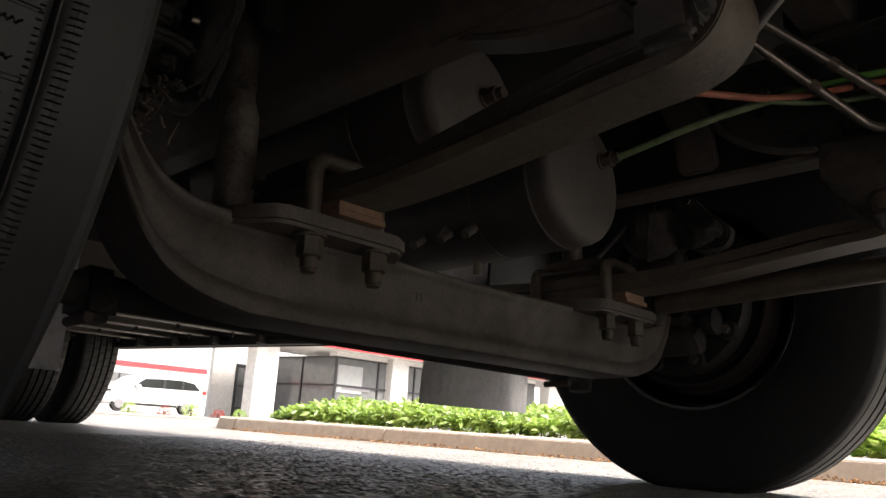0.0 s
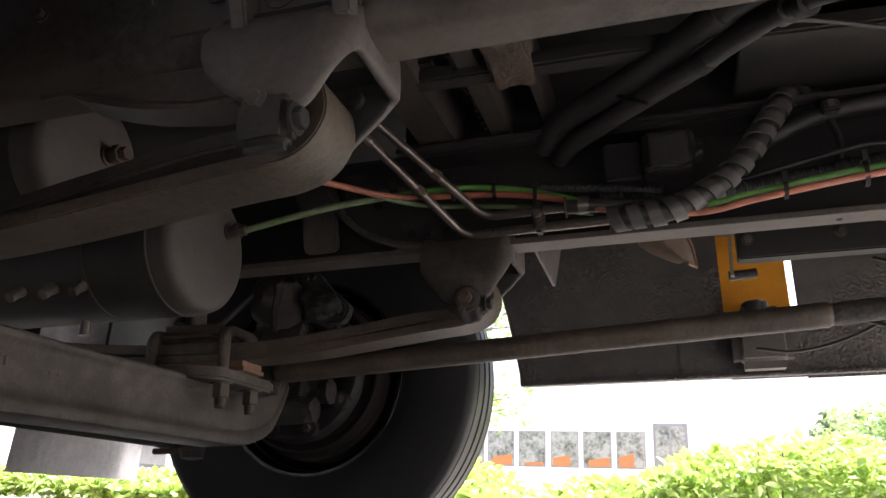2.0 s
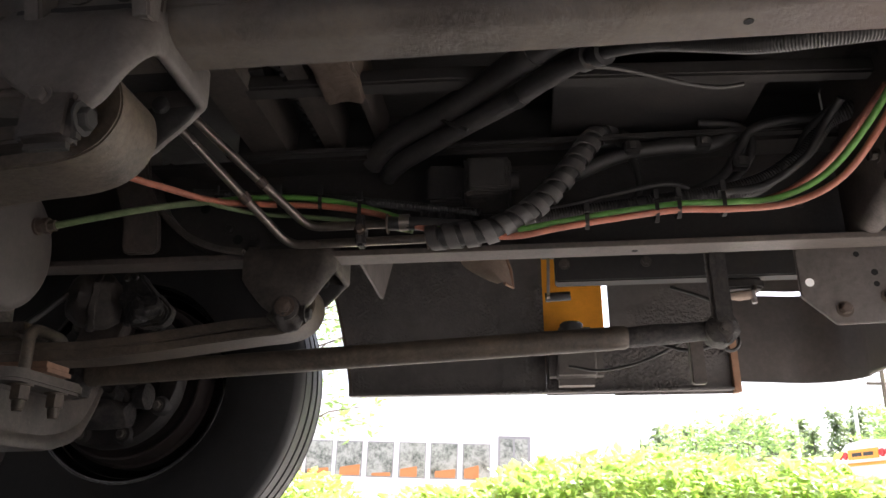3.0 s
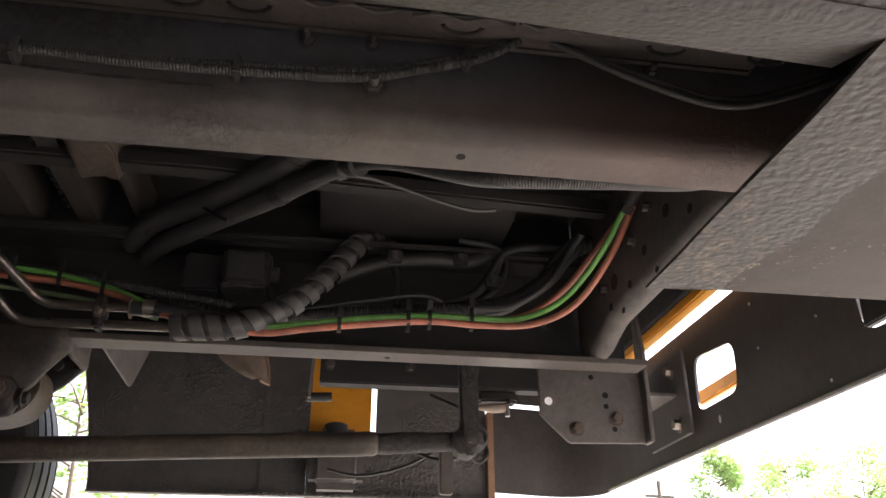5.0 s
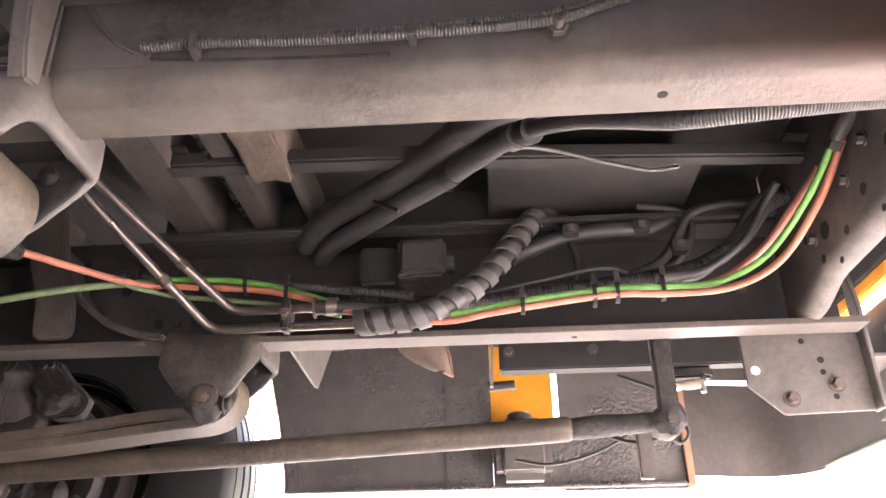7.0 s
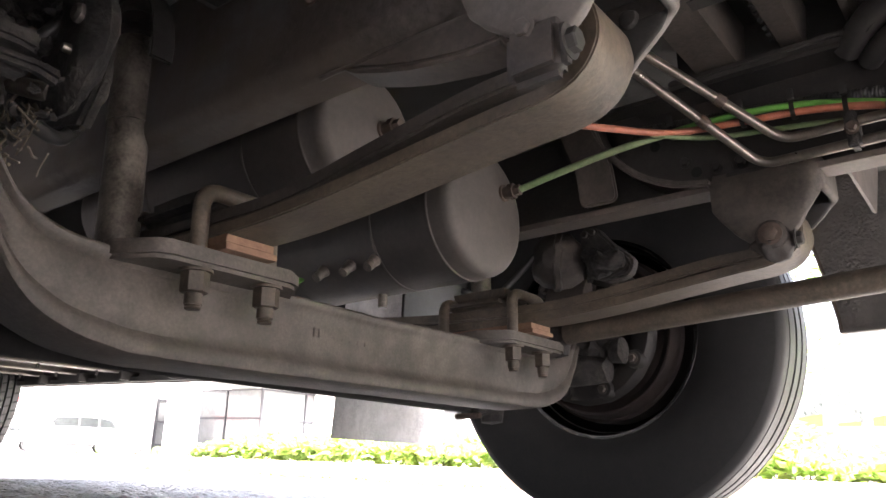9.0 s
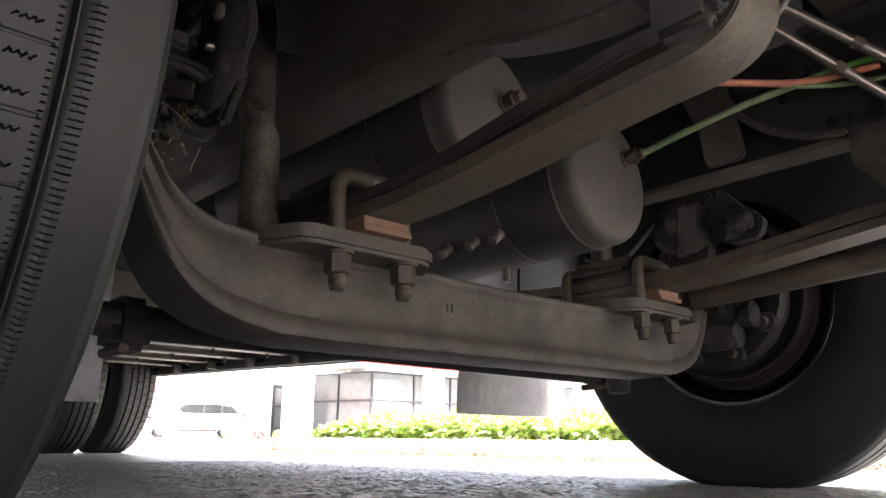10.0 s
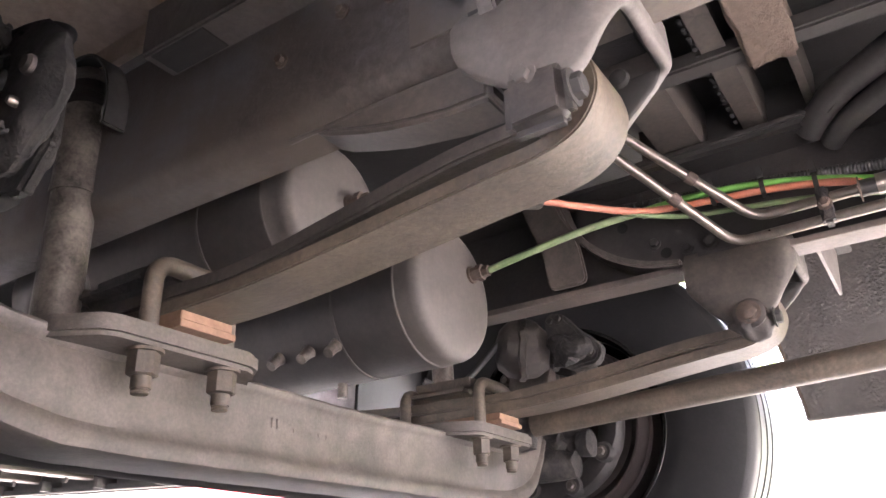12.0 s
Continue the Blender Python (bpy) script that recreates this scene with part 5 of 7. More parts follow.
# elbow fitting and crossmember
cross = thing("front_crossmember", (1.78, 0, 0.66), "dark pressed steel crossmember with rounded lower edge", "crossmember")
prof = [(1.772, 0.985), (1.772, 0.675)] + [(1.772 + 0.030 * (1 - math.cos(a)), 0.675 - 0.030 * math.sin(a)) for a in [math.pi / 2 * k / 8 for k in range(1, 9)]] + [(1.808, 0.645), (1.808, 0.653)] + [(1.780 + 0.022 * (1 - math.cos(a)), 0.675 - 0.022 * math.sin(a)) for a in [math.pi / 2 * k / 8 for k in range(8, 0, -1)]] + [(1.780, 0.675), (1.780, 0.985)]
bm = bmesh.new()
rows = []
for y in [-0.42 + 0.02 * k for k in range(42)]:
    q = min(1.0, max(0.0, (0.33 - abs(y)) / 0.13))
    up = 0.028 * q * q * (3 - 2 * q) if q < 1 else 0.028
    rows.append([bm.verts.new((x, y, z + up * min(1.0, max(0.0, (0.76 - z) / 0.06)))) for x, z in prof])
for a, b in zip(rows, rows[1:]):
    for k in range(len(prof)):
        bm.faces.new((a[k], a[(k + 1) % len(prof)], b[(k + 1) % len(prof)], b[k]))
bm.faces.new(rows[0][::-1])
bm.faces.new(rows[-1])
part("channel", bm, CAST, cross, smooth=35)
for y, z, r in ((0.172, 0.741, 0.016), (0.20, 0.70, 0.008), (0.10, 0.705, 0.008), (0.25, 0.76, 0.008), (0.02, 0.735, 0.010), (-0.08, 0.76, 0.012), (-0.16, 0.72, 0.008), (0.12, 0.80, 0.010), (-0.02, 0.68, 0.006), (0.14, 0.67, 0.006), (-0.20, 0.80, 0.010)):
    dark_hole(cross, (1.7718, y, z), 'x', r, cross)
for y, z in ((0.215, 0.745), (0.06, 0.775), (-0.02, 0.80)):
    part("bolt", hexbolt((1.772, y, z), 'x', 0.0085, -0.012), CAST, cross, "small dusty bolt")
elbow = thing("elbow_fitting", (1.765, 0.015, 0.83), "dark elbow fitting where the hoses pass through", "pipe fitting")
part("body", tube(smooth_path([(1.752, 0.032, 0.824), (1.760, 0.012, 0.840), (1.775, -0.02, 0.86)], 6), 0.013, 12), CONDUIT, elbow)
part("nut", tube([(1.751, 0.036, 0.820), (1.755, 0.025, 0.829)], 0.016, 6), UNDER, elbow)

# crossmembers and braces above
RIB = mat("dusty_pressed_rib", (0.052, 0.044, 0.038), (0.155, 0.128, 0.105), 0.85, 0.75, 0, 110, 10, 0.5, edge=0.5, spread=0.15)


def cross_beam(x0, x1, z0, z1, y0, y1, label, material=RIB):
    t = thing("cross_beam", ((x0 + x1) / 2, 0, z0), label, "cross beam", group="cross beams")
    prof = [(x0, z1), (x0 + 0.008, z0), (x1 - 0.008, z0), (x1, z1), (x1 - 0.008, z1), (x1 - 0.015, z0 + 0.008), (x0 + 0.015, z0 + 0.008), (x0 + 0.008, z1)]
    part("channel", prism(prof, 'y', y0, y1, 0), material, t)
    return t


cb = cross_beam(0.545, 0.640, 0.885, 0.985, -0.40, 0.42, "pressed steel cross beam under the floor", RIB)
cb2 = cross_beam(0.70, 0.755, 0.900, 0.985, -0.40, 0.42, "narrow cross beam with a ragged spot-welded edge", RIB)
for k in range(26):
    part("weld_spot", box(0.699, 0.706, -0.32 + 0.026 * k, -0.306 + 0.026 * k, 0.8965, 0.9015, 0.001), HOLE, cb2)
cross_beam(0.815, 0.845, 0.905, 0.985, 0.02, 0.42, "short cross brace under the floor", RIB)
lb = thing("long_brace", (1.2, 0.13, 0.88), "dusty steel tube running lengthwise under the floor", "brace")
for x, y in ((0.640, 0.119), (1.752, 0.172)):
    b = box(x - 0.022, x + 0.022, y - 0.034, y + 0.034, 0.9155, 0.922, 0.002)
    part("end_bracket", b, UNDER, lb)
    part("bolt", hexbolt((x, y + 0.028, 0.9155), 'z', 0.007, -0.008), CAST, lb)
part("tube", prism([(0.62, 0.098), (0.62, 0.140), (1.0, 0.146), (1.77, 0.190), (1.77, 0.156), (1.0, 0.104)], 'z', 0.884, 0.915, 0.005), UNDER, lb)
DRIED = mat("dried_brown_rubber", (0.15, 0.105, 0.075), (0.26, 0.195, 0.15), 0.8, 0.85, 0, 110, 16, 0.9, bump_dist=0.008)
pad = thing("mounting_block", (0.80, 0.12, 0.88), "dirty rubber mounting block under the floor", "mounting block")
part("block", rough_up(box(0.768, 0.846, -0.10, 0.158, 0.876, 0.985, 0.006), 0.006, 40, 6), DRIED, pad)
part("upper_plate", box(1.20, 1.60, 0.17, 0.43, 0.905, 0.915, 0.002), WEB, thing("cover_plate", (1.4, 0.3, 0.9), "plain dark cover plate under the floor", "cover plate"))
top_rail = thing("floor_bearer", (1.2, 0.40, 0.86), "dark angle bearing the floor on the far rail", "floor bearer")
part("ledge", box(0.50, 1.77, 0.335, 0.45, 0.866, 0.878, 0.003), UNDER, top_rail)
part("upright", box(0.50, 1.77, 0.405, 0.415, 0.878, 0.985, 0.0), FLOOR, top_rail)

# relay boxes on the far rail
for x0, x1, m, lab in ((0.942, 1.018, WEB, "black plate of the brake valve on the far rail"), (1.020, 1.112, GREASE, "dark cast brake valve on the far rail")):
    t = thing("brake_valve", (x0, 0.3, 0.73), lab, "valve")
    part("housing", rough_up(box(x0, x1, 0.285 + 0.03 * (m is WEB), 0.424, 0.735, 0.815, 0.006), 0.004, 40, 3), m, t)
    if m is GREASE:
        part("cover", box(x0 + 0.01, x1 - 0.012, 0.278, 0.286, 0.745, 0.805, 0.003), UNDER, t)
        part("port", rod((1.11, 0.32, 0.775), (1.128, 0.32, 0.775), 0.018, 14), UNDER, t)

# strap and curved gusset by the far rail
arm = thing("rail_gusset", (0.4, 0.30, 0.68), "pressed curved gusset on the far rail", "bracket")
part("arch", ribbon([(0.305, 0.93), (0.322, 0.83), (0.355, 0.765), (0.42, 0.700), (0.49, 0.664), (0.56, 0.650)], 0.335, 0.42, 0.014), CAST, arm)
part("web", prism(round_poly([(0.335, 0.90), (0.40, 0.86), (0.48, 0.78), (0.58, 0.73), (0.60, 0.655), (0.52, 0.658), (0.42, 0.705), (0.36, 0.765)], 0.02), 'y', 0.398, 0.406, 0.003), UNDER, arm)
part("strap", prism(round_poly([(0.292, 0.655), (0.376, 0.655), (0.366, 0.74), (0.335, 0.83), (0.31, 0.95), (0.22, 0.95), (0.252, 0.825), (0.284, 0.74)], 0.02), 'y', 0.338, 0.350, 0.004), RAIL, arm)
for x, z in ((0.44, 0.775), (0.40, 0.80), (0.52, 0.70)):
    dark_hole(arm, (x, 0.3978, z), 'y', 0.011, arm)
for x, z in ((0.56, 0.70), (0.50, 0.725)):
    part("bolt", hexbolt((x, 0.398, z), 'y', 0.009, -0.010), UNDER, arm)
# further hoses where the looms climb to the crossmember
for pts, r in (([(1.44, 0.33, 0.73), (1.53, 0.35, 0.775), (1.575, 0.35, 0.835), (1.60, 0.34, 0.872), (1.66, 0.33, 0.885), (1.74, 0.31, 0.875)], 0.010),
               ([(1.40, 0.35, 0.72), (1.52, 0.37, 0.755), (1.59, 0.37, 0.81), (1.605, 0.36, 0.868), (1.57, 0.35, 0.89), (1.50, 0.35, 0.90)], 0.009),
               ([(1.24, 0.36, 0.80), (1.34, 0.35, 0.835), (1.44, 0.34, 0.845), (1.52, 0.35, 0.85), (1.58, 0.36, 0.885)], 0.016),
               ([(1.33, 0.36, 0.875), (1.36, 0.35, 0.825), (1.37, 0.34, 0.77), (1.36, 0.34, 0.73)], 0.008)):
    hose("black_hose", pts, r, BLACK, "dusty black hose among the looms")
for x, y, z in ((1.36, 0.34, 0.84), (1.50, 0.345, 0.845), (1.57, 0.35, 0.80)):
    cn = thing("connector", (x, y, z), "small black cable connector", "connector", group="cable connectors")
    part("plug", box(x - 0.016, x + 0.016, y - 0.022, y + 0.004, z - 0.012, z + 0.012, 0.003), BLACK, cn)
    part("latch", box(x - 0.006, x + 0.006, y - 0.026, y - 0.0222, z - 0.006, z + 0.010, 0.001), CONDUIT, cn)

# ---------------------------------------------------------------- steering
drag = thing("drag_link", (0.7, 0.6, 0.45), "brown steel drag link from the steering arm to the axle", "drag link")
part("rod", rod((0.10, 0.615, 0.453), (1.325, 0.5918, 0.5059), 0.0265, 20), SPRING, drag)
part("end_cap", lathe([(1.320, 0.0266), (1.347, 0.0266), (1.355, 0.022), (1.357, 0.0)], 'x', (0, 0.5915, 0.507), 20), SPRING, drag)
part("boot", rough_up(tube([(1.343, 0.592, 0.507), (1.351, 0.592, 0.507), (1.368, 0.591, 0.508), (1.42, 0.590, 0.511), (1.48, 0.589, 0.514), (1.525, 0.588, 0.516), (1.55, 0.587, 0.516)], lambda q: 0.021 + 0.0035 * math.sin(math.pi * min(1.0, q / 0.05) * 0.5) - 0.03 * max(0.0, q - 0.06), 20), 0.003, 45), GREASE, drag, "black greasy rubber boot")
part("ball_joint", rough_up(lathe([(-0.045, 0), (-0.042, 0.022), (-0.03, 0.034), (0.02, 0.034), (0.045, 0.025), (0.05, 0)], 'y', (1.553, 0.587, 0.513), 24), 0.005, 60), GREASE, drag, "caked greasy ball joint")
part("nut", hexbolt((1.553, 0.543, 0.513), 'y', 0.010, -0.009), DIRTY, drag, "castellated nut")
part("ball_joint", rough_up(lathe([(-0.05, 0), (-0.045, 0.03), (0.0, 0.04), (0.045, 0.03), (0.05, 0)], 'z', (0.06, 0.63, 0.45), 18), 0.003, 60), GREASE, drag, "greasy ball joint")
pit = thing("pitman_arm", (1.56, 0.58, 0.67), "dark forged pitman arm hanging from the steering box", "steering arm")
part("arm", prism([(1.531, 0.74), (1.574, 0.74), (1.576, 0.50), (1.554, 0.475), (1.534, 0.50)], 'y', 0.545, 0.572, 0.006), GREASE, pit)
part("steering_box", rough_up(box(1.46, 1.64, 0.46, 0.62, 0.70, 0.87, 0.02), 0.003), GREASE, pit, "dark steering box")
part("stub", box(1.513, 1.545, 0.72, 0.745, 0.424, 0.56, 0.003), RAIL, thing("stay", (1.53, 0.73, 0.39), "small upright steel stay", "stay"))

# ---------------------------------------------------------------- brake parts at the wheels
def brake_chamber(c, axis_dir, label):
    t = thing("brake_chamber", c, label, "brake chamber", group="brake chambers")
    c, d = Vector(c), Vector(axis_dir).normalized()
    prof = [(0.0, 0.0), (0.005, 0.045), (0.03, 0.066), (0.055, 0.072), (0.058, 0.078), (0.072, 0.078), (0.075, 0.072), (0.10, 0.066), (0.125, 0.045), (0.13, 0.0)]
    b = lathe(prof, 'z', (0, 0, 0), 24)
    bmesh.ops.transform(b, matrix=Matrix.Translation(c) @ d.to_track_quat('Z', 'Y').to_matrix().to_4x4(), verts=b.verts)
    bmesh.ops.subdivide_edges(b, edges=b.edges[:], cuts=1, use_grid_fill=True)
    part("canister", rough_up(rough_up(b, 0.007, 26), 0.003, 70), DIRTY, t)
    part("push_rod", rod(c + d * 0.13, c + d * 0.22, 0.010, 10), RUST, t)
    cl = box(-0.03, 0.03, -0.05, 0.05, 0.13, 0.16, 0.008)
    bmesh.ops.transform(cl, matrix=Matrix.Translation(c) @ d.to_track_quat('Z', 'Y').to_matrix().to_4x4(), verts=cl.verts)
    part("bracket", rough_up(cl, 0.003), GREASE, t)
    return t


brake_chamber((0.02, 0.60, 0.645), (0.85, 0.45, -0.05), "dusty brake chamber by the far wheel")
brake_chamber((-0.10, -0.62, 0.73), (0.3, -0.9, 0.1), "dusty brake chamber by the near wheel")


def slack_adjuster(x, y, z, s, label):
    """Camshaft, forged lever, bush housing and spider at a hub. s: towards the wheel."""
    t = thing("slack_adjuster", (x, y, z), label, "slack adjuster", group="slack adjusters")
    part("camshaft", rough_up(rod((x, y - 0.05 * s, z), (x, y + 0.24 * s, z - 0.015), 0.019, 14), 0.001, 60), CAST, t)
    lever = prism([(x - 0.035, z - 0.03), (x + 0.03, z - 0.035), (x + 0.045, z + 0.02), (x + 0.02, z + 0.12), (x - 0.012, z + 0.125), (x - 0.028, z + 0.03)], 'y', y - 0.016, y + 0.016, 0.008)
    part("lever", rough_up(lever, 0.003, 45, 2), GREASE, t, "greasy forged lever")
    part("housing", rough_up(lathe([(-0.03, 0.0), (-0.03, 0.034), (-0.012, 0.044), (0.012, 0.044), (0.03, 0.034), (0.03, 0.0)], 'y', (x, y, z), 18), 0.002, 60), GREASE, t)
    part("adjuster_bolt", hexbolt((x + 0.045, y, z - 0.01), 'x', 0.012, 0.022), GREASE, t, "greasy adjuster bolt")
    tubeh = lathe([(0.07 * s, 0.0), (0.07 * s, 0.034), (0.10 * s, 0.030), (0.20 * s, 0.030), (0.22 * s, 0.042), (0.24 * s, 0.0)], 'y', (x, y, z - 0.008), 18)
    part("shaft_tube", rough_up(tubeh, 0.003, 50), GREASE, t)
    sp = prism([(x - 0.10, z - 0.24), (x + 0.05, z - 0.25), (x + 0.085, z - 0.12), (x + 0.06, z + 0.05), (x - 0.03, z + 0.06), (x - 0.11, z - 0.08)], 'y', y + 0.20 * s, y + 0.225 * s, 0.008)
    part("spider", rough_up(sp, 0.008, 22, 2), DRUM, t, "dirty brake spider plate")
    for k in range(5):
        a = 1.1 + 1.2 * k
        part("bolt", hexbolt((x - 0.01 + 0.075 * math.cos(a), y + (0.20 if s > 0 else -0.20), z - 0.10 + 0.085 * math.sin(a)), 'y', 0.011, -0.014 * s), GREASE, t)
    return t


slack_adjuster(-0.02, -0.585, 0.655, -1, "greasy slack adjuster and camshaft at the near hub")
sh = thing("camshaft_bracket", (-0.04, -0.60, 0.66), "dark cast bracket plate with bolts by the near wheel", "bracket")
part("plate", rough_up(prism([(-0.10, 0.60), (0.0, 0.58), (0.05, 0.64), (0.04, 0.73), (-0.04, 0.76), (-0.11, 0.70)], 'y', -0.575, -0.555, 0.006), 0.002), GREASE, sh)
part("bolt", hexbolt((0.0, -0.575, 0.70), 'y', 0.010, -0.012), RUST, sh)
hose("brake_hose", [(-0.06, -0.55, 0.60), (0.0, -0.60, 0.555), (0.03, -0.66, 0.56), (0.02, -0.72, 0.62)], 0.010, BLACK, "black rubber brake hose by the near wheel")
hose("brake_hose", [(0.05, 0.58, 0.66), (-0.02, 0.55, 0.58), (-0.06, 0.52, 0.54), (-0.10, 0.46, 0.56)], 0.008, BLACK, "black rubber brake hose by the far wheel")

# ---------------------------------------------------------------- mud flaps
def flap(x, y0, y1, z0, z1, label):
    t = thing("mud_flap", (x, (y0 + y1) / 2, z0), label, "mud flap", REAR, group="mud flaps")
    b = bmesh.new()
    n, m = 12, 10
    g = [[b.verts.new((x + 0.012 * math.sin(i * 0.9 + j * 0.3) + 0.03 * (j / m) ** 2, y0 + (y1 - y0) * i / n, z0 + (z1 - z0) * j / m)) for j in range(m + 1)] for i in range(n + 1)]
    for i in range(n):
        for j in range(m):
            b.faces.new((g[i][j], g[i + 1][j], g[i + 1][j + 1], g[i][j + 1]))
    bmesh.ops.solidify(b, geom=b.faces[:], thickness=0.008)
    part("sheet", b, FLAP, t)
    part("top_bar", box(x - 0.01, x + 0.045, y0, y1, z1 - 0.04, z1, 0.003), UNDER, t)
    return t


flap(-0.72, 0.63, 1.195, 0.19, 0.98, "grey-black rubber mud flap streaked with dry dirt")
flap(-0.72, -1.15, -0.43, 0.185, 0.98, "grey rubber mud flap behind the near wheel")

ln = thing("wheel_liner", (-0.66, 1.1, 0.44), "dark liner behind the far wheel", "liner", REAR)
part("sheet", box(-0.672, -0.66, 0.86, 1.206, 0.42, 1.0, 0.002), BLACK, ln)

# ---------------------------------------------------------------- far fender panels
fp = thing("inner_fender", (1.1, 1.2, 0.49), "dark undercoated inner fender panel of the far side", "fender panel")
Y0, Y1 = 1.195, 1.207
edge = [(0.600, 0.487), (0.598, 0.52), (0.585, 0.60), (0.565, 0.70), (0.54, 0.80), (0.50, 0.985)]
part("rear_panel", prism(edge[::-1] + [(1.19, 0.487), (1.19, 0.985)], 'y', Y0, Y1, 0), PANEL, fp, smooth=0)
part("lower_panel", box(1.1905, 1.3865, Y0, Y1, 0.476, 0.668, 0), PANEL, fp)
part("front_panel", box(1.387, 1.722, Y0, Y1, 0.472, 0.985, 0), PANEL, fp)
part("upper_panel", box(1.192, 1.385, Y0, Y1, 0.90, 0.985, 0), PANEL, fp)
part("edge_lip", tube([(x, 1.198, z) for x, z in edge], 0.006, 8), RUST, fp, "worn rusty edge")
part("seam", box(1.056, 1.068, 1.188, 1.195, 0.487, 0.985, 0.002), PANEL, fp)
part("bottom_flange", box(0.60, 1.72, 1.165, 1.20, 0.478, 0.486, 0.002), PANEL, fp)
yp = thing("yellow_side_skirt", (1.27, 1.24, 0.6), "yellow painted outer skirt seen through the gap", "body panel")
part("panel", box(1.10, 1.373, 1.232, 1.244, 0.56, 0.985, 0.002), YELLOW, yp)
ys = thing("yellow_edge_strip", (1.73, 1.19, 0.6), "narrow strip of yellow bodywork between panels", "body panel")
part("strip", box(1.722, 1.742, 1.17, 1.215, 0.472, 0.74, 0.002), mat("dusty_orange_edge", (0.30, 0.15, 0.075), (0.20, 0.13, 0.09), 0.8, 0.6, 0, 90, 8, 0.1, under_dim=1.0), ys)
BOTTLE = mat("dirty_grey_plastic", (0.21, 0.19, 0.17), (0.10, 0.085, 0.075), 0.8, 0.6, 0, 120, 12, 0.4)
bt = thing("washer_bottle", (1.27, 1.12, 0.485), "grey plastic fluid bottle with a black cap", "bottle")
part("body", bev(box(1.198, 1.352, 1.09, 1.185, 0.490, 0.640, 0.0), 0.026, 5), BOTTLE, bt)
part("shoulder", bev(box(1.215, 1.335, 1.10, 1.175, 0.625, 0.658, 0.0), 0.014, 3), BOTTLE, bt)
part("cap", lathe([(0.64, 0.034), (0.672, 0.034), (0.677, 0.028), (0.677, 0)], 'z', (1.268, 1.135, 0), 18), BLACK, bt, "black screw cap")
lk = thing("link_rod", (1.187, 0.80, 0.66), "thin steel strap with a black rod end", "rod")
part("strap", prism([(1.189, 0.664), (1.197, 0.664), (1.203, 0.80), (1.195, 0.80)], 'y', 0.797, 0.803, 0.001), GALV, lk, "flat pale steel strap")
part("rod_end", rough_up(rod((1.186, 0.81, 0.665), (1.250, 0.81, 0.668), 0.012, 12), 0.002), BLACK, lk, "black rod end")
part("pin", rod((1.189, 0.79, 0.662), (1.197, 0.79, 0.662), 0.005, 8), STEEL, lk, "bright pin")
db = thing("side_beam", (1.5, 0.8, 0.72), "dark box beam outside the far rail", "beam")
part("beam", box(1.215, 1.90, 0.83, 0.88, 0.712, 0.80, 0.004), BLACK, db)
for x in (1.24, 1.45, 1.62):
    part("bolt", hexbolt((x, 0.83, 0.76), 'y', 0.010, -0.010), CAST, db)
ptb = thing("outrigger_gusset", (0.75, 0.80, 0.68), "grey pointed gusset plate outside the far rail", "bracket")
part("plate", prism([(0.452, 0.662), (0.725, 0.652), (0.745, 0.656), (0.882, 0.80), (0.452, 0.80)], 'x', 0.772, 0.778, 0.001), HANGER, ptb)
part("arm", box(0.74, 0.81, 0.45, 0.90, 0.800, 0.812, 0.003), UNDER, ptb)
hn = thing("horn_bracket", (1.05, 0.58, 0.64), "rusty tapered bracket with a rolled edge below the far rail", "bracket")
bm = bmesh.new()
rows = []
for k in range(9):
    q = k / 8
    z = 0.703 - 0.060 * q
    xa, xb = 0.985 + 0.085 * q ** 1.6, 1.106 - 0.012 * (1 - q) ** 2
    rows.append([bm.verts.new((xa + (xb - xa) * j / 6, 0.572 + 0.030 * (1 - math.sin(math.pi * j / 6)), z - 0.012 * (j / 6) * q)) for j in range(7)])
for a, b in zip(rows, rows[1:]):
    for j in range(6):
        bm.faces.new((a[j], a[j + 1], b[j + 1], b[j]))
bmesh.ops.solidify(bm, geom=bm.faces[:], thickness=0.004)
part("shell", rough_up(bm, 0.001, 40), CAKED, hn, "curved brown shell")
part("rolled_edge", tube([(1.094, 0.600, 0.703), (1.102, 0.602, 0.675), (1.106, 0.602, 0.633), (1.088, 0.575, 0.636)], 0.004, 8), SHIM, hn, "pale rusty edge")
can = thing("mounting_pad", (1.69, 0.86, 0.70), "dark dusty pad below the box beam", "pad")
part("pad", rough_up(box(1.636, 1.742, 0.845, 0.90, 0.684, 0.712, 0.006), 0.002, 40, 2), UNDER, can)
vl = thing("small_valve", (1.66, 0.83, 0.66), "small tan brass valve with a tapered body", "valve")
part("body", rough_up(tube([(1.625, 0.83, 0.662), (1.640, 0.83, 0.661), (1.672, 0.83, 0.661), (1.700, 0.83, 0.664)], lambda q: 0.006 + 0.16 * min(q, 0.045), 14), 0.001), CAKED, vl)
part("nozzle", rod((1.706, 0.832, 0.672), (1.707, 0.828, 0.640), 0.007, 10), GALV, vl, "pale nozzle")
part("elbow", tube(smooth_path([(1.697, 0.83, 0.668), (1.712, 0.835, 0.676), (1.716, 0.85, 0.69)], 5), 0.006, 8), RUST, vl)
hose("wire", [(1.60, 0.74, 0.62), (1.56, 0.80, 0.57), (1.45, 0.90, 0.52), (1.34, 1.0, 0.51), (1.25, 1.04, 0.53)], 0.004, BLACK, "thin black wire looping below the drag link", "wire")
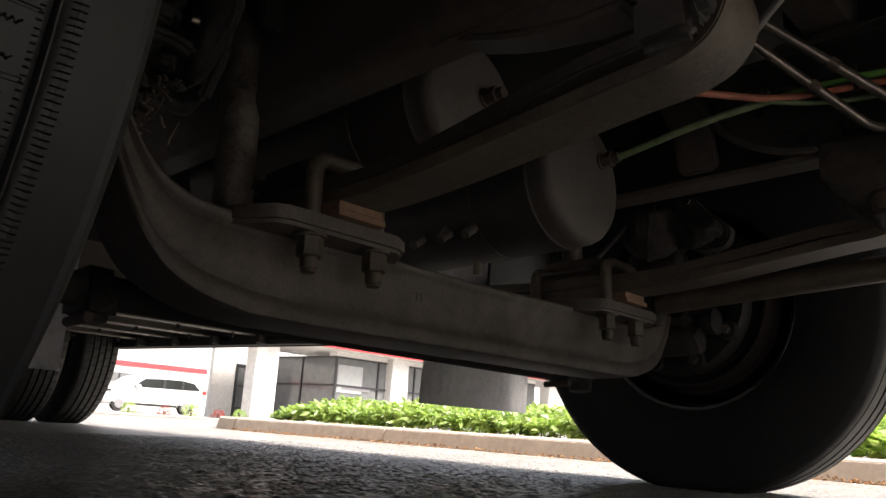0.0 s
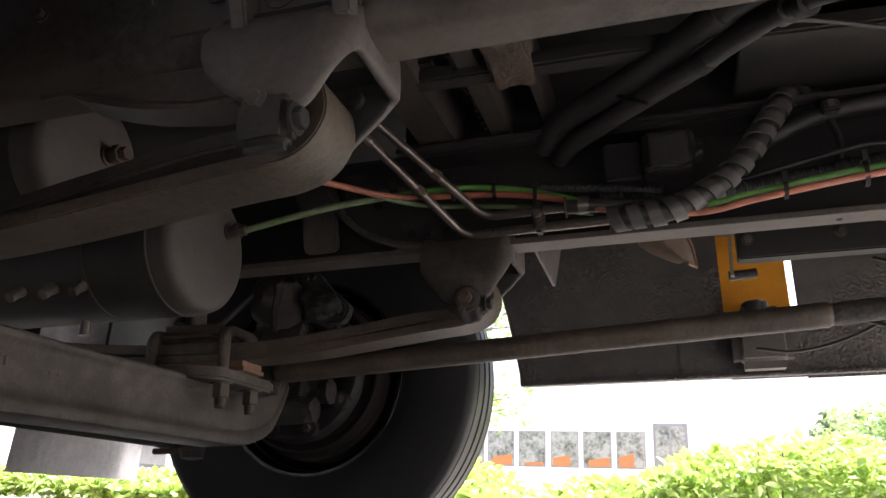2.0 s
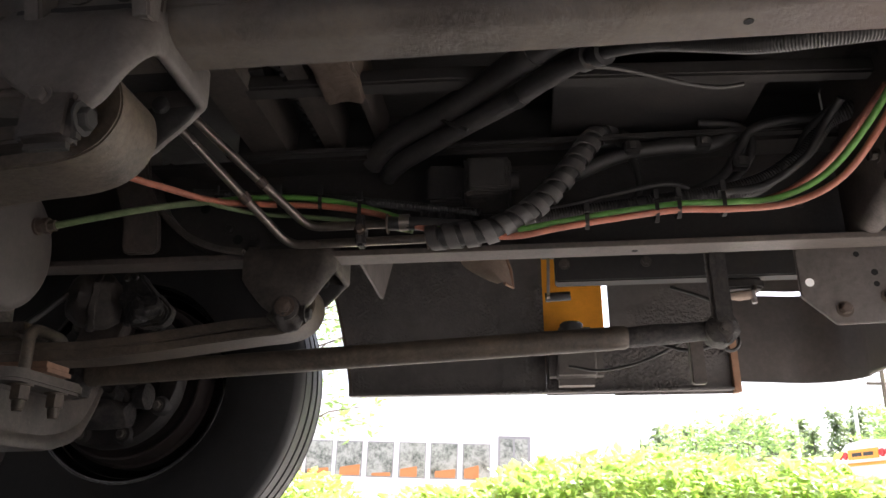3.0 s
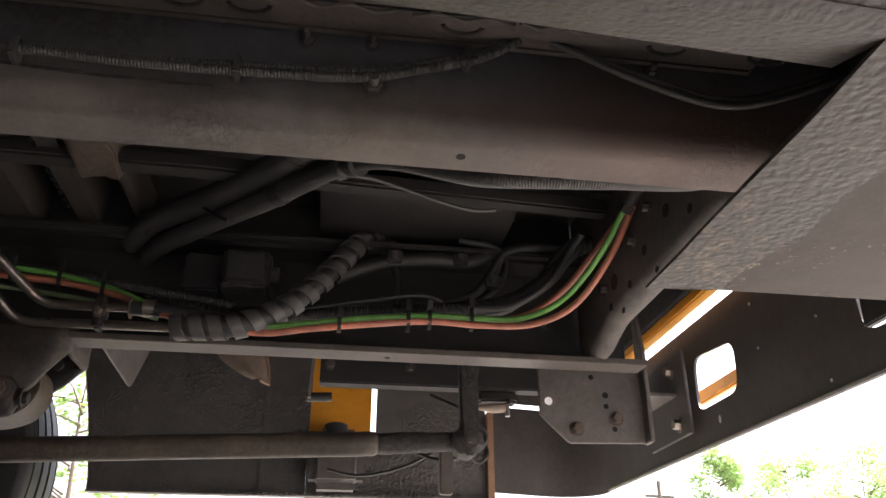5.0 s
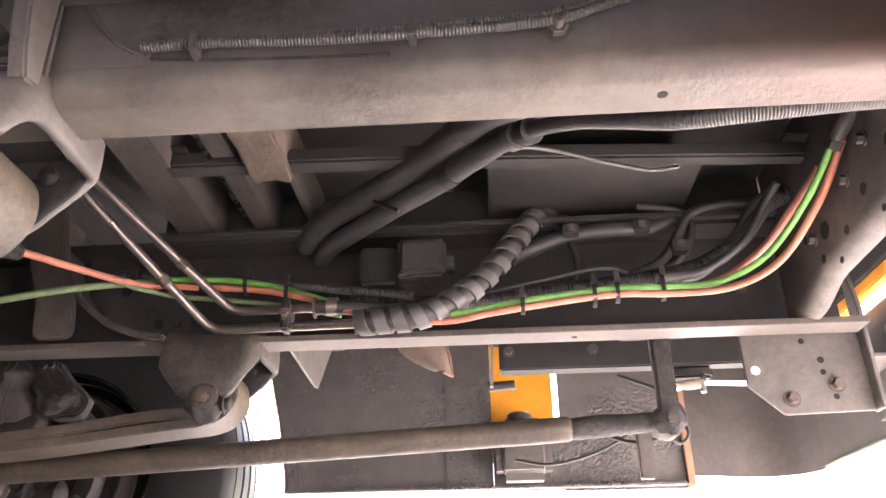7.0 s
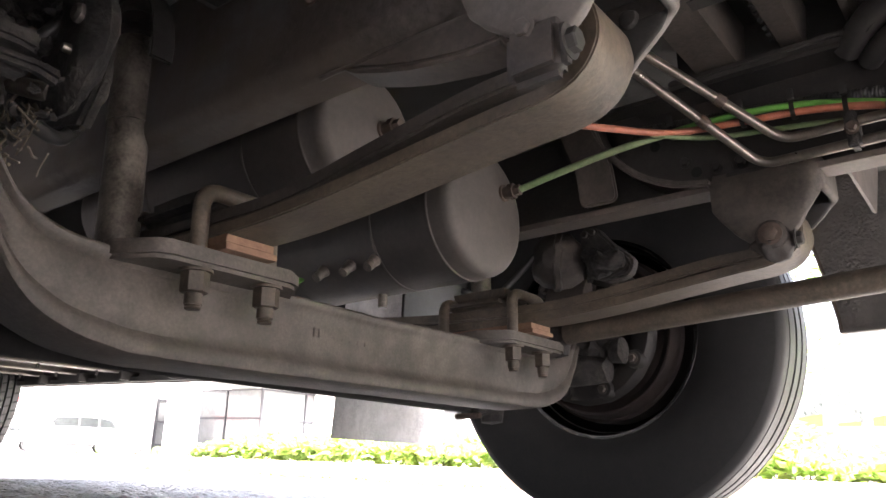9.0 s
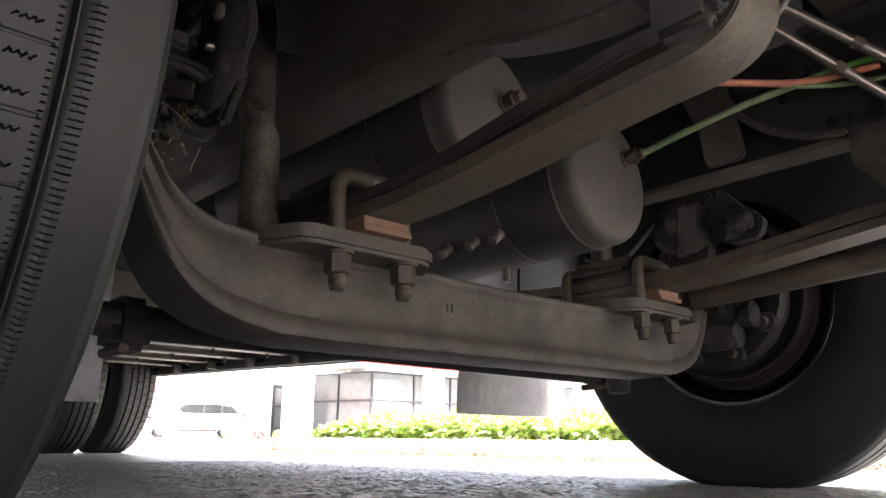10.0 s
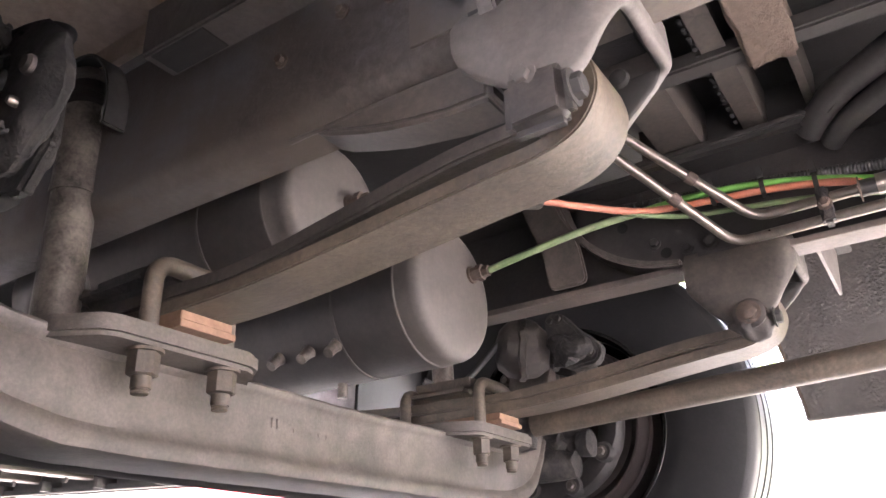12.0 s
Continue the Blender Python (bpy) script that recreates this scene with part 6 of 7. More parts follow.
hose("wire", [(1.46, 0.78, 0.53), (1.52, 0.76, 0.51), (1.60, 0.74, 0.525), (1.63, 0.735, 0.56), (1.61, 0.735, 0.60), (1.57, 0.74, 0.63), (1.50, 0.80, 0.68)], 0.0045, BLACK, "thin black wire coiled by the pitman arm", "wire")
cw = thing("wire_coil", (1.618, 0.736, 0.53), "small coil of black wire", "wire")
part("coil", tube([(1.61 + 0.022 * math.cos(a), 0.735 + 0.004 * math.sin(3 * a), 0.528 + 0.026 * math.sin(a)) for a in [0.35 * k for k in range(50)]], 0.004, 8), BLACK, cw)

# ---------------------------------------------------------------- front bumper and its bracket
BUMP = mat("black_bumper_paint", (0.075, 0.068, 0.064), (0.19, 0.165, 0.145), 0.7, 0.45, 0, 80, 6, 0.15)
bk = thing("bumper_bracket", (1.83, 0.49, 0.5), "grey steel bumper bracket plate with bolts and holes", "bracket", BUS @ Matrix.Translation((-0.010, 0, 0.008)))
part("plate", prism([(1.708, 0.665), (1.945, 0.655), (1.947, 0.497), (1.772, 0.492), (1.709, 0.552)], 'y', 0.486, 0.496, 0.002), HANGER, bk)
part("flange", prism([(0.458, 0.495), (0.50, 0.495), (0.50, 0.82), (0.482, 0.82), (0.458, 0.70)], 'x', 1.944, 1.954, 0.002), HANGER, bk)
part("gusset", box(1.954, 2.029, 0.484, 0.66, 0.604, 0.611, 0.002), HANGER, bk, "welded cross gusset")
part("end_plate", box(2.029, 2.036, 0.438, 0.66, 0.512, 0.70, 0.002), BUMP, bk)
for y, z in ((0.502, 0.666), (0.491, 0.541)):
    part("bolt", hexbolt((2.029, y, z), 'x', 0.012, -0.016), STEEL, bk, "worn bolt")
for x, z in ((1.88, 0.548), (1.789, 0.523)):
    part("bolt", hexbolt((x, 0.486, z), 'y', 0.0115, -0.015), RUST, bk, "rusty bolt with washer")
for x, z, r in ((1.86, 0.60, 0.007), (1.875, 0.525, 0.006), (1.83, 0.64, 0.006), (1.86, 0.575, 0.006)):
    dark_hole(bk, (x, 0.4862, z), 'y', r, bk)
# white disc on the plate: daylight through a hole, painted
bm = bmesh.new()
lathe([(-0.0008, 0), (-0.0008, 0.009), (0.0008, 0.009), (0.0008, 0)], 'y', (1.729, 0.486, 0.582), 14, bm)
part("daylight_spot", bm, plain("painted_daylight", (0.9, 0.9, 0.9)), bk, "white disc painted as daylight through a small hole")

BX, BZ0 = 2.035, 0.564
bumper = thing("front_bumper", (BX, 0, BZ0), "black steel front bumper with a rectangular tow hole", "bumper", FRONT)


def bumper_wrap():
    """The left end, curved round the corner, as one bent sheet."""
    arc = [(1.715, 1.215), (1.80, 1.215), (1.86, 1.215)] + [(1.875 + 0.16 * math.sin(a), 1.055 + 0.16 * math.cos(a)) for a in [math.pi / 2 * k / 10 for k in range(0, 11)]]
    back = [(1.715, 1.209), (1.80, 1.209), (1.86, 1.209)] + [(1.875 + 0.154 * math.sin(a), 1.055 + 0.154 * math.cos(a)) for a in [math.pi / 2 * k / 10 for k in range(0, 11)]]
    lower = prism(arc + back[::-1], 'z', BZ0 + 0.012, 0.838, 0)
    return prism(arc + back[::-1], 'z', 0.853, 1.06, 0, lower)


part("corner", bumper_wrap(), BUMP, bumper, "curved end of the bumper", 30)
F0, F1 = BX - 0.006, BX


def holed_sheet(x0, x1, y0, y1, z0, z1, holes):
    """An upright sheet with openings cut through it."""
    bm = bmesh.new()
    edges = []
    for loop in [[(y0, z0 - 0.014), (y1, z0 + 0.018), (y1, z1), (y0, z1)]] + holes:
        vs = [bm.verts.new((x0, y, z)) for y, z in loop]
        edges += [bm.edges.new((vs[i], vs[(i + 1) % len(vs)])) for i in range(len(vs))]
    bmesh.ops.triangle_fill(bm, use_beauty=True, use_dissolve=False, edges=edges)
    g = bmesh.ops.extrude_face_region(bm, geom=bm.faces[:])
    bmesh.ops.translate(bm, verts=[v for v in g["geom"] if isinstance(v, bmesh.types.BMVert)], vec=(x1 - x0, 0, 0))
    return bm


holes = [round_poly([(0.455, 0.782), (0.272, 0.762), (0.270, 0.655), (0.452, 0.655)], 0.035, 6), round_poly([(-0.118, 0.745), (-0.290, 0.745), (-0.290, 0.632), (-0.128, 0.632)], 0.035, 6)]
for y, z, r in ((0.188, 0.809, 0.004), (-0.015, 0.704, 0.0035), (0.178, 0.712, 0.0035), (-0.026, 0.587, 0.0038), (0.163, 0.590, 0.003), (-0.325, 0.66, 0.009)):
    holes.append([(y + r * math.cos(q), z + r * math.sin(q)) for q in [2 * math.pi * k / 12 for k in range(12)]])
holes.append([(0.360 + 0.005 * math.cos(q), 0.618 + 0.009 * math.sin(q)) for q in [2 * math.pi * k / 12 for k in range(12)]])
part("face", holed_sheet(F0, F1, -1.1, 1.056, BZ0, 0.862, holes), BUMP, bumper, "inner face of the bumper with tow and bolt holes")
part("lower_lip", tube([(BX - 0.006, y, BZ0 + 0.0023 + 0.01484 * y) for y in (1.05, 0.6, 0.4, 0, -0.5, -1.1)], 0.006, 8), BUMP, bumper)
fe = thing("yellow_front_edge", (2.0, 0.2, 0.9), "yellow lower edge of the front body panel", "body panel", WORLD)
part("edge", box(1.99, 2.02, -1.2, 1.2, 0.900, 0.928, 0.004), YELLOW, fe)
part("inner_panel", box(1.982, 2.018, -1.2, 1.2, 0.9285, 1.05, 0.002), FLOOR, fe, "dark inner side of the panel")

# ---------------------------------------------------------------- entrance step underside
WORN = mat("worn_brown_undercoat", (0.084, 0.066, 0.052), (0.46, 0.38, 0.25), 0.9, 0.75, 0, 150, 7.0, 0.25, edge=0.580, spread=0.02)
COAT2 = orange_peel("grey_sprayed_edge", (0.074, 0.061, 0.050), (0.088, 0.074, 0.062), 200, 0.0010, False)
stp = thing("step_well", (1.4, -0.9, 0.5), "thickly undercoated underside of the entrance step well", "step well", WORLD)
SZ = 0.508
part("cross_plate", prism([(1.516, -0.8405), (2.02, -0.8405), (2.02, -0.548), (1.516, -0.492)], 'z', SZ, SZ + 0.004, 0), WORN, stp, "smooth brown plate with pale worn patches")
part("pebbled_strip", rough_up(prism([(1.512, -0.8405), (1.603, -0.8405), (1.598, -0.75), (1.588, -0.677), (1.597, -0.615), (1.579, -0.561), (1.581, -0.500), (1.512, -0.490)], 'z', SZ - 0.0015, SZ + 0.002, 0), 0.002, 60, 4), COAT, stp, "thick pebbled undercoat")
part("side_plate", box(0.62, 2.02, -1.2, -0.841, SZ, SZ + 0.02, 0.0), COAT, stp)
part("sloped_edge", prism([(-0.860, SZ - 0.0005), (-0.841, SZ - 0.002), (-0.785, SZ + 0.020), (-0.785, SZ + 0.06), (-0.860, SZ + 0.06)], 'x', 0.62, 1.5175, 0.004), COAT2, stp, "sprayed edge strip of the step well")

opl = thing("outrigger_plate", (1.78, -0.6, 0.53), "dark bolted plate between the rail and the step well", "bracket", WORLD)
part("plate", box(1.80, 1.81, -0.80, -0.40, 0.53, 1.05, 0.002), WEB, opl)
for z in (0.72, 0.80):
    part("bolt", hexbolt((1.80, -0.50, z), 'x', 0.010, -0.012), CAST, opl)
# never in view; added to hold back low light from the near side
sk = thing("near_light_baffle", (1.3, -1.215, 0.36), "unseen yellow side panel added by the step to block light", "body panel", WORLD)
part("panel", box(0.60, 2.03, -1.222, -1.208, 0.345, 1.08, 0.002), YELLOW, sk)
part("inner_face", box(0.60, 2.03, -1.208, -1.203, 0.345, 1.0, 0.0), FLOOR, sk, "dark undercoated inner face")
ca = thing("crossing_arm", (2.09, 0, 0.7), "yellow crossing arm folded along the bumper", "crossing arm", FRONT)
part("bar", box(2.083, 2.10, -1.0, 1.0, 0.705, 0.738, 0.004), YELLOW, ca)
for y in (-0.9, 0.95):
    part("mount", box(2.036, 2.084, y - 0.02, y + 0.02, 0.69, 0.75, 0.004), BLACK, ca)

# near wheelhouse
wh = thing("wheelhouse", (0, -0.9, 0.95), "brown undercoated wheelhouse above the near wheel", "wheelhouse")
arc = [(0.62 * math.cos(a), 0.47 + 0.62 * math.sin(a)) for a in [math.pi * k / 20 for k in range(1, 20)]]
b = bmesh.new()
r0 = [b.verts.new((x, -1.2, min(z, 0.97))) for x, z in arc]
r1 = [b.verts.new((x, -0.60, min(z, 0.97))) for x, z in arc]
for k in range(len(arc) - 1):
    b.faces.new((r0[k], r0[k + 1], r1[k + 1], r1[k]))
bmesh.ops.solidify(b, geom=b.faces[:], thickness=0.012)
part("arch", b, COAT, wh)
ob = thing("outrigger", (0.3, -0.52, 0.79), "dusty square outrigger tube beside the rail", "outrigger")
part("tube", box(0.085, 0.56, -0.492, -0.434, 0.800, 0.885, 0.004), HANGER, ob)
# thin dark plate below the closed tube paints the shade of an opening
part("recess_patch", box(0.100, 0.205, -0.486, -0.440, 0.7985, 0.802, 0.001), UNDER, ob, "dark patch painted as an open underside")

sp2 = thing("splash_panel", (-0.2, -0.6, 0.92), "brown caked splash panel above the near hub", "panel")
part("sheet", rough_up(box(-0.50, 0.085, -0.80, -0.434, 0.925, 0.935, 0.0), 0.004, 30, 5), CAKED, sp2)
part("edge_fold", rough_up(box(-0.50, 0.085, -0.447, -0.434, 0.885, 0.925, 0.0), 0.003, 30, 3), CAKED, sp2, "folded edge")
bp = thing("backing_plate", (0.0, -0.74, 0.6), "round dirt-caked brake backing plate at the near hub", "brake plate", WORLD)
pl = lathe([(0.0, 0.0), (0.0, 0.20), (-0.012, 0.215), (-0.03, 0.215), (-0.03, 0.0)], 'y', (0.0, -0.775, 0.52), 40)
part("disc", rough_up(pl, 0.004, 25), GREASE, bp)
rb = random.Random(21)
for k in range(11):
    q = 2 * math.pi * k / 11
    part("bolt", hexbolt((0.155 * math.cos(q), -0.7745, 0.52 + 0.155 * math.sin(q)), 'y', 0.010, 0.013), CAST, bp)
for k in range(9):
    q, r = rb.uniform(-0.4, 2.6), rb.uniform(0.03, 0.19)
    x, z, w = r * math.cos(q), 0.54 + r * math.sin(q), rb.uniform(0.008, 0.018)
    part("lump", rough_up(box(x - w, x + w, -0.775, -0.775 + rb.uniform(0.03, 0.09), z - w * 0.7, z + w * 0.8, 0.006), 0.006, 40, 2), GREASE, bp, "caked dirt and fittings")
for k in range(4):
    x0 = -0.08 + 0.05 * k
    hose("brake_line", [(x0, -0.70, 0.60), (x0 + 0.04, -0.64, 0.63 + 0.02 * k), (x0 + 0.03, -0.60, 0.70 + 0.02 * k), (x0 - 0.05, -0.60, 0.75 + 0.02 * k), (x0 - 0.12, -0.62, 0.80)], 0.007 + 0.002 * (k % 2), BLACK if k % 2 else CAST, "dirty brake line behind the near wheel")

ch = thing("brake_chamber", (0.14, -0.65, 0.55), "black dirt-caked brake chamber behind the near wheel", "brake chamber", group="brake chambers")
can0 = lathe([(0.032, 0.0), (0.032, 0.08), (0.022, 0.096), (0.010, 0.100), (0.002, 0.092), (-0.004, 0.074), (-0.004, 0.03), (0.0, 0.0)], 'y', (0.105, -0.660, 0.635), 40)
bmesh.ops.subdivide_edges(can0, edges=can0.edges[:], cuts=1, use_grid_fill=True)
part("canister", rough_up(rough_up(can0, 0.007, 22), 0.003, 70), GREASE, ch, "crusted canister end")
for x, z, r in ((0.163, 0.645, 0.012), (0.147, 0.604, 0.006)):
    part("stud", lathe([(0.0, r), (-0.014, r), (-0.018, r * 0.7), (-0.018, 0.0)], 'y', (x, -0.657, z), 14), CAST if r > 0.01 else STEEL, ch, "round stud")
kn0 = thing("steering_knuckle", (0.05, -0.70, 0.45), "dirt-caked steering knuckle at the near hub", "steering knuckle")
rc = random.Random(8)
for c, r in (((0.01, -0.71, 0.60), (0.06, 0.05, 0.045)), ((-0.02, -0.70, 0.66), (0.06, 0.06, 0.06)), ((-0.03, -0.67, 0.74), (0.07, 0.06, 0.08))):
    part("lump", blob(c, r, 0.022, 24.0), GREASE, kn0, "lumpy caked dirt")
for k in range(7):
    x, y, z = rc.uniform(-0.03, 0.085), rc.uniform(-0.70, -0.655), rc.uniform(0.56, 0.66)
    d = Vector((rc.uniform(0.4, 1), rc.uniform(-0.3, 0.3), rc.uniform(-0.5, 0.2))).normalized() * rc.uniform(0.025, 0.05)
    q = Vector((x, y, z))
    part("fitting", rough_up(tube([q - d, q, q + d], rc.uniform(0.006, 0.012), 10), 0.002, 60), (CAST, BRIGHT, RUST)[k % 3], kn0, "dirty pipe fitting")

# dry grass and grit caught round the near knuckle
STRAW = mat("dusty_dry_grass", (0.34, 0.28, 0.21), (0.20, 0.16, 0.12), 0.8, 0.8, 0, 90, 20, 0.2)
rg = random.Random(31)
bm = bmesh.new()
for k in range(70):
    q = Vector((rg.uniform(-0.05, 0.10), rg.uniform(-0.69, -0.645), rg.uniform(0.50, 0.63)))
    q.z -= 0.35 * max(0.0, q.x)
    d = Vector((rg.uniform(0.3, 1.0), rg.uniform(-0.3, 0.3), rg.uniform(-0.9, 0.5))).normalized() * rg.uniform(0.012, 0.04)
    tube(smooth_path([q - d, q + Vector((rg.uniform(-1, 1), 0, rg.uniform(-1, 1))) * 0.006, q + d], 4), rg.uniform(0.0009, 0.0022), 5, bm)
straw = single("dry_grass", bm, STRAW, "dry grass stalks caught round the near steering knuckle", "dry grass", BUS, kind="stuff")
bm = bmesh.new()
for k in range(120):
    q = Vector((rg.uniform(-0.06, 0.12), rg.uniform(-0.70, -0.65), rg.uniform(0.53, 0.72)))
    r = rg.uniform(0.003, 0.009)
    join(bm, blob(q, (r, r, r * 0.8), r * 0.7, 1.0 / r, 1))
single("caked_grit", bm, GREASE, "lumps of dark grit stuck round the near steering knuckle", "dirt", BUS, kind="stuff")

# knuckle, hub ring and chamber bracket at the far hub
kf = thing("steering_knuckle", (0.1, 0.80, 0.35), "dusty steering knuckle at the far hub", "steering knuckle")
part("lower_boss", rough_up(tube([(0.015, 0.78, 0.385), (0.075, 0.785, 0.385), (0.105, 0.79, 0.382), (0.122, 0.79, 0.382)], lambda q: 0.040 if q < 0.09 else 0.032, 20), 0.009, 32), GREASE, kf, "round lower boss")
part("body", blob((0.06, 0.81, 0.46), (0.075, 0.05, 0.06), 0.024, 26.0), GREASE, kf, "cast body")
part("cap", rough_up(lathe([(0.0, 0.03), (0.03, 0.034), (0.036, 0.02), (0.036, 0.0)], 'x', (0.13, 0.80, 0.43), 18), 0.002, 40), GREASE, kf)
fr0 = thing("brake_spider", (0.0, 0.86, 0.5), "dark cast brake spider ring with bolts at the far hub", "brake spider", WORLD)
part("ring", rough_up(lathe([(0.86, 0.135), (0.85, 0.15), (0.85, 0.185), (0.865, 0.195), (0.89, 0.195), (0.89, 0.135), (0.86, 0.135)], 'y', (0, 0, 0.5), 64), 0.002, 30), WEB, fr0, "greasy cast ring")
part("disc", rough_up(lathe([(0.885, 0.0), (0.885, 0.15), (0.90, 0.16), (0.90, 0.0)], 'y', (0, 0, 0.5), 40), 0.003, 30), DRUM, fr0)
for k in range(9):
    q = 2 * math.pi * (k + 0.3) / 9
    x, z = 0.168 * math.cos(q), 0.5 + 0.168 * math.sin(q)
    lug = part("lug", rough_up(lathe([(0.835, 0.0), (0.835, 0.022), (0.86, 0.028), (0.86, 0.0)], 'y', (x, 0, z), 16), 0.002, 40), WEB, fr0)
    part("bolt", hexbolt((x, 0.836, z), 'y', 0.010, -0.013), CAST, lug)
for k in range(6):
    q = 2 * math.pi * (k + 0.15) / 6
    part("stud", lathe([(0.885, 0.014), (0.865, 0.014), (0.862, 0.0)], 'y', (0.095 * math.cos(q), 0, 0.5 + 0.095 * math.sin(q)), 10), CAST, fr0)
cb0 = thing("chamber_bracket", (0.2, 0.62, 0.6), "caked triangular bracket of the far brake chamber", "bracket")
pl0 = prism(round_poly([(0.145, 0.705), (0.190, 0.712), (0.225, 0.665), (0.285, 0.610), (0.275, 0.575), (0.20, 0.565), (0.150, 0.60)], 0.02), 'y', 0.615, 0.650, 0.006)
part("plate", rough_up(pl0, 0.006, 28, 2), GREASE, cb0)
part("caked_lump", blob((0.205, 0.61, 0.615), (0.05, 0.03, 0.04), 0.018, 26.0), GREASE, cb0, "black caked dirt")
for x, z in ((0.165, 0.690), (0.185, 0.692), (0.255, 0.60)):
    part("bolt", hexbolt((x, 0.613, z), 'y', 0.009, -0.010), DIRTY, cb0)


# ---------------------------------------------------------------- hedge and plants
def foliage(name, base, dark):
    m = mat(name, base, dark, 0.8, 0.32, 0, 25, 3, 0.05, smear=0.1, under_dim=1.0)
    vary(m, 0.55, 1.35)
    p = m.node_tree.nodes["Principled BSDF"]
    p.inputs["Subsurface Weight"].default_value = 0.0
    p.inputs["Transmission Weight"].default_value = 0.0
    n, l = m.node_tree.nodes, m.node_tree.links
    tr = n.new("ShaderNodeBsdfTranslucent")
    tr.inputs["Color"].default_value = (base[0] * 2.2, base[1] * 2.0, base[2] * 1.4, 1)
    mx = n.new("ShaderNodeMixShader")
    mx.inputs[0].default_value = 0.35
    out = n["Material Output"]
    l.new(p.outputs[0], mx.inputs[1])
    l.new(tr.outputs[0], mx.inputs[2])
    l.new(mx.outputs[0], out.inputs["Surface"])
    return m


LEAF = foliage("laurel_leaf", (0.21, 0.33, 0.09), (0.36, 0.45, 0.19))
LEAF_T = foliage("tree_leaf", (0.15, 0.25, 0.09), (0.25, 0.35, 0.145))
# needles paler than their own green: distance haze put into the colour
LEAF_C = foliage("hazy_conifer_needles", (0.12, 0.17, 0.10), (0.18, 0.235, 0.135))
LEAF_R = foliage("red_shrub_leaf", (0.30, 0.05, 0.05), (0.20, 0.04, 0.05))
BARK = mat("tree_bark", (0.10, 0.075, 0.055), (0.17, 0.14, 0.11), 0.8, 0.9, 0, 40, 6, 0.8, bump_dist=0.02, under_dim=1.0)


def leaves(points, size, rng, droop=0.3):
    """Many bent, pointed leaves, one at each point, as one mesh."""
    verts, faces = [], []
    for (x, y, z) in points:
        a = rng.uniform(0, 2 * math.pi)
        e = rng.uniform(-0.5, 0.9)
        d = Vector((math.cos(a) * math.cos(e), math.sin(a) * math.cos(e), math.sin(e)))
        s = d.cross(Vector((rng.uniform(-1, 1), rng.uniform(-1, 1), rng.uniform(0.2, 1)))).normalized()
        n = d.cross(s)
        L = size * rng.uniform(0.6, 1.25)
        W = L * rng.uniform(0.17, 0.24)
        c = Vector((x, y, z))
        k = len(verts)
        mid = c + d * L * 0.5 - n * L * 0.05
        tip = c + d * L + Vector((0, 0, -droop * L * 0.4))
        verts += [c, mid + s * W + n * W * 0.35, tip, mid - s * W + n * W * 0.35, mid]
        faces += [(k, k + 1, k + 4), (k + 1, k + 2, k + 4), (k + 2, k + 3, k + 4), (k + 3, k, k + 4)]
    me = bpy.data.meshes.new("leaves")
    me.from_pydata([tuple(v) for v in verts], [], faces)
    return me


rng = random.Random(11)
pts = []
def hedge_top(x, y):
    """Low at the kerb's end, with a dip, then rising towards the front of the bus."""
    knots = ((-4.6, 0.30), (-3.2, 0.34), (-2.0, 0.31), (-0.9, 0.35), (-0.12, 0.45), (0.02, 0.30), (0.25, 0.24), (0.45, 0.33), (0.80, 0.34), (1.0, 0.46), (1.3, 0.56), (1.6, 0.57), (2.2, 0.54), (2.55, 0.54), (3.15, 0.36), (3.7, 0.24), (8.1, 0.22))
    for (a, p), (b, q) in zip(knots, knots[1:]):
        if x <= b:
            break
    k = min(1.0, max(0.0, (x - a) / (b - a)))
    return p + (q - p) * k - 0.05 + 0.07 * noise.noise(Vector((x * 1.9, y * 1.9, 3)))


for i in range(44000):
    x = rng.uniform(KERB_END + 0.25, 8.0)
    y = KERB_Y + 0.20 + 1.5 * rng.random() ** 1.6
    top = hedge_top(x, y) * min(1.0, 0.75 + (y - KERB_Y - 0.2) * 1.2) * min(1.0, 0.45 + (x - KERB_END) * 0.8)
    z = KERB_H + (top - KERB_H) * (1 - abs(rng.gauss(0, 0.38)))
    if z > KERB_H - 0.02:
        pts.append((x, y, z))
me = leaves(pts, 0.082, rng)
me.materials.append(LEAF)
hedge = new("hedge", me)
hedge.matrix_basis = OUT
tagged(hedge, "bright green broad-leaved ground cover in the planting bed", "hedge", kind="stuff")
bm = bmesh.new()
for i in range(420):
    x, y = rng.uniform(KERB_END + 0.4, 8.0), KERB_Y + 0.35 + 1.2 * rng.random()
    tube([(x, y, KERB_H - 0.02), (x + rng.uniform(-0.06, 0.06), y + rng.uniform(-0.06, 0.06), hedge_top(x, y) * 0.9)], 0.004, 5, bm)
single("hedge_stems", bm, BARK, "thin brown stems inside the ground cover", "stems", OUT, kind="stuff")


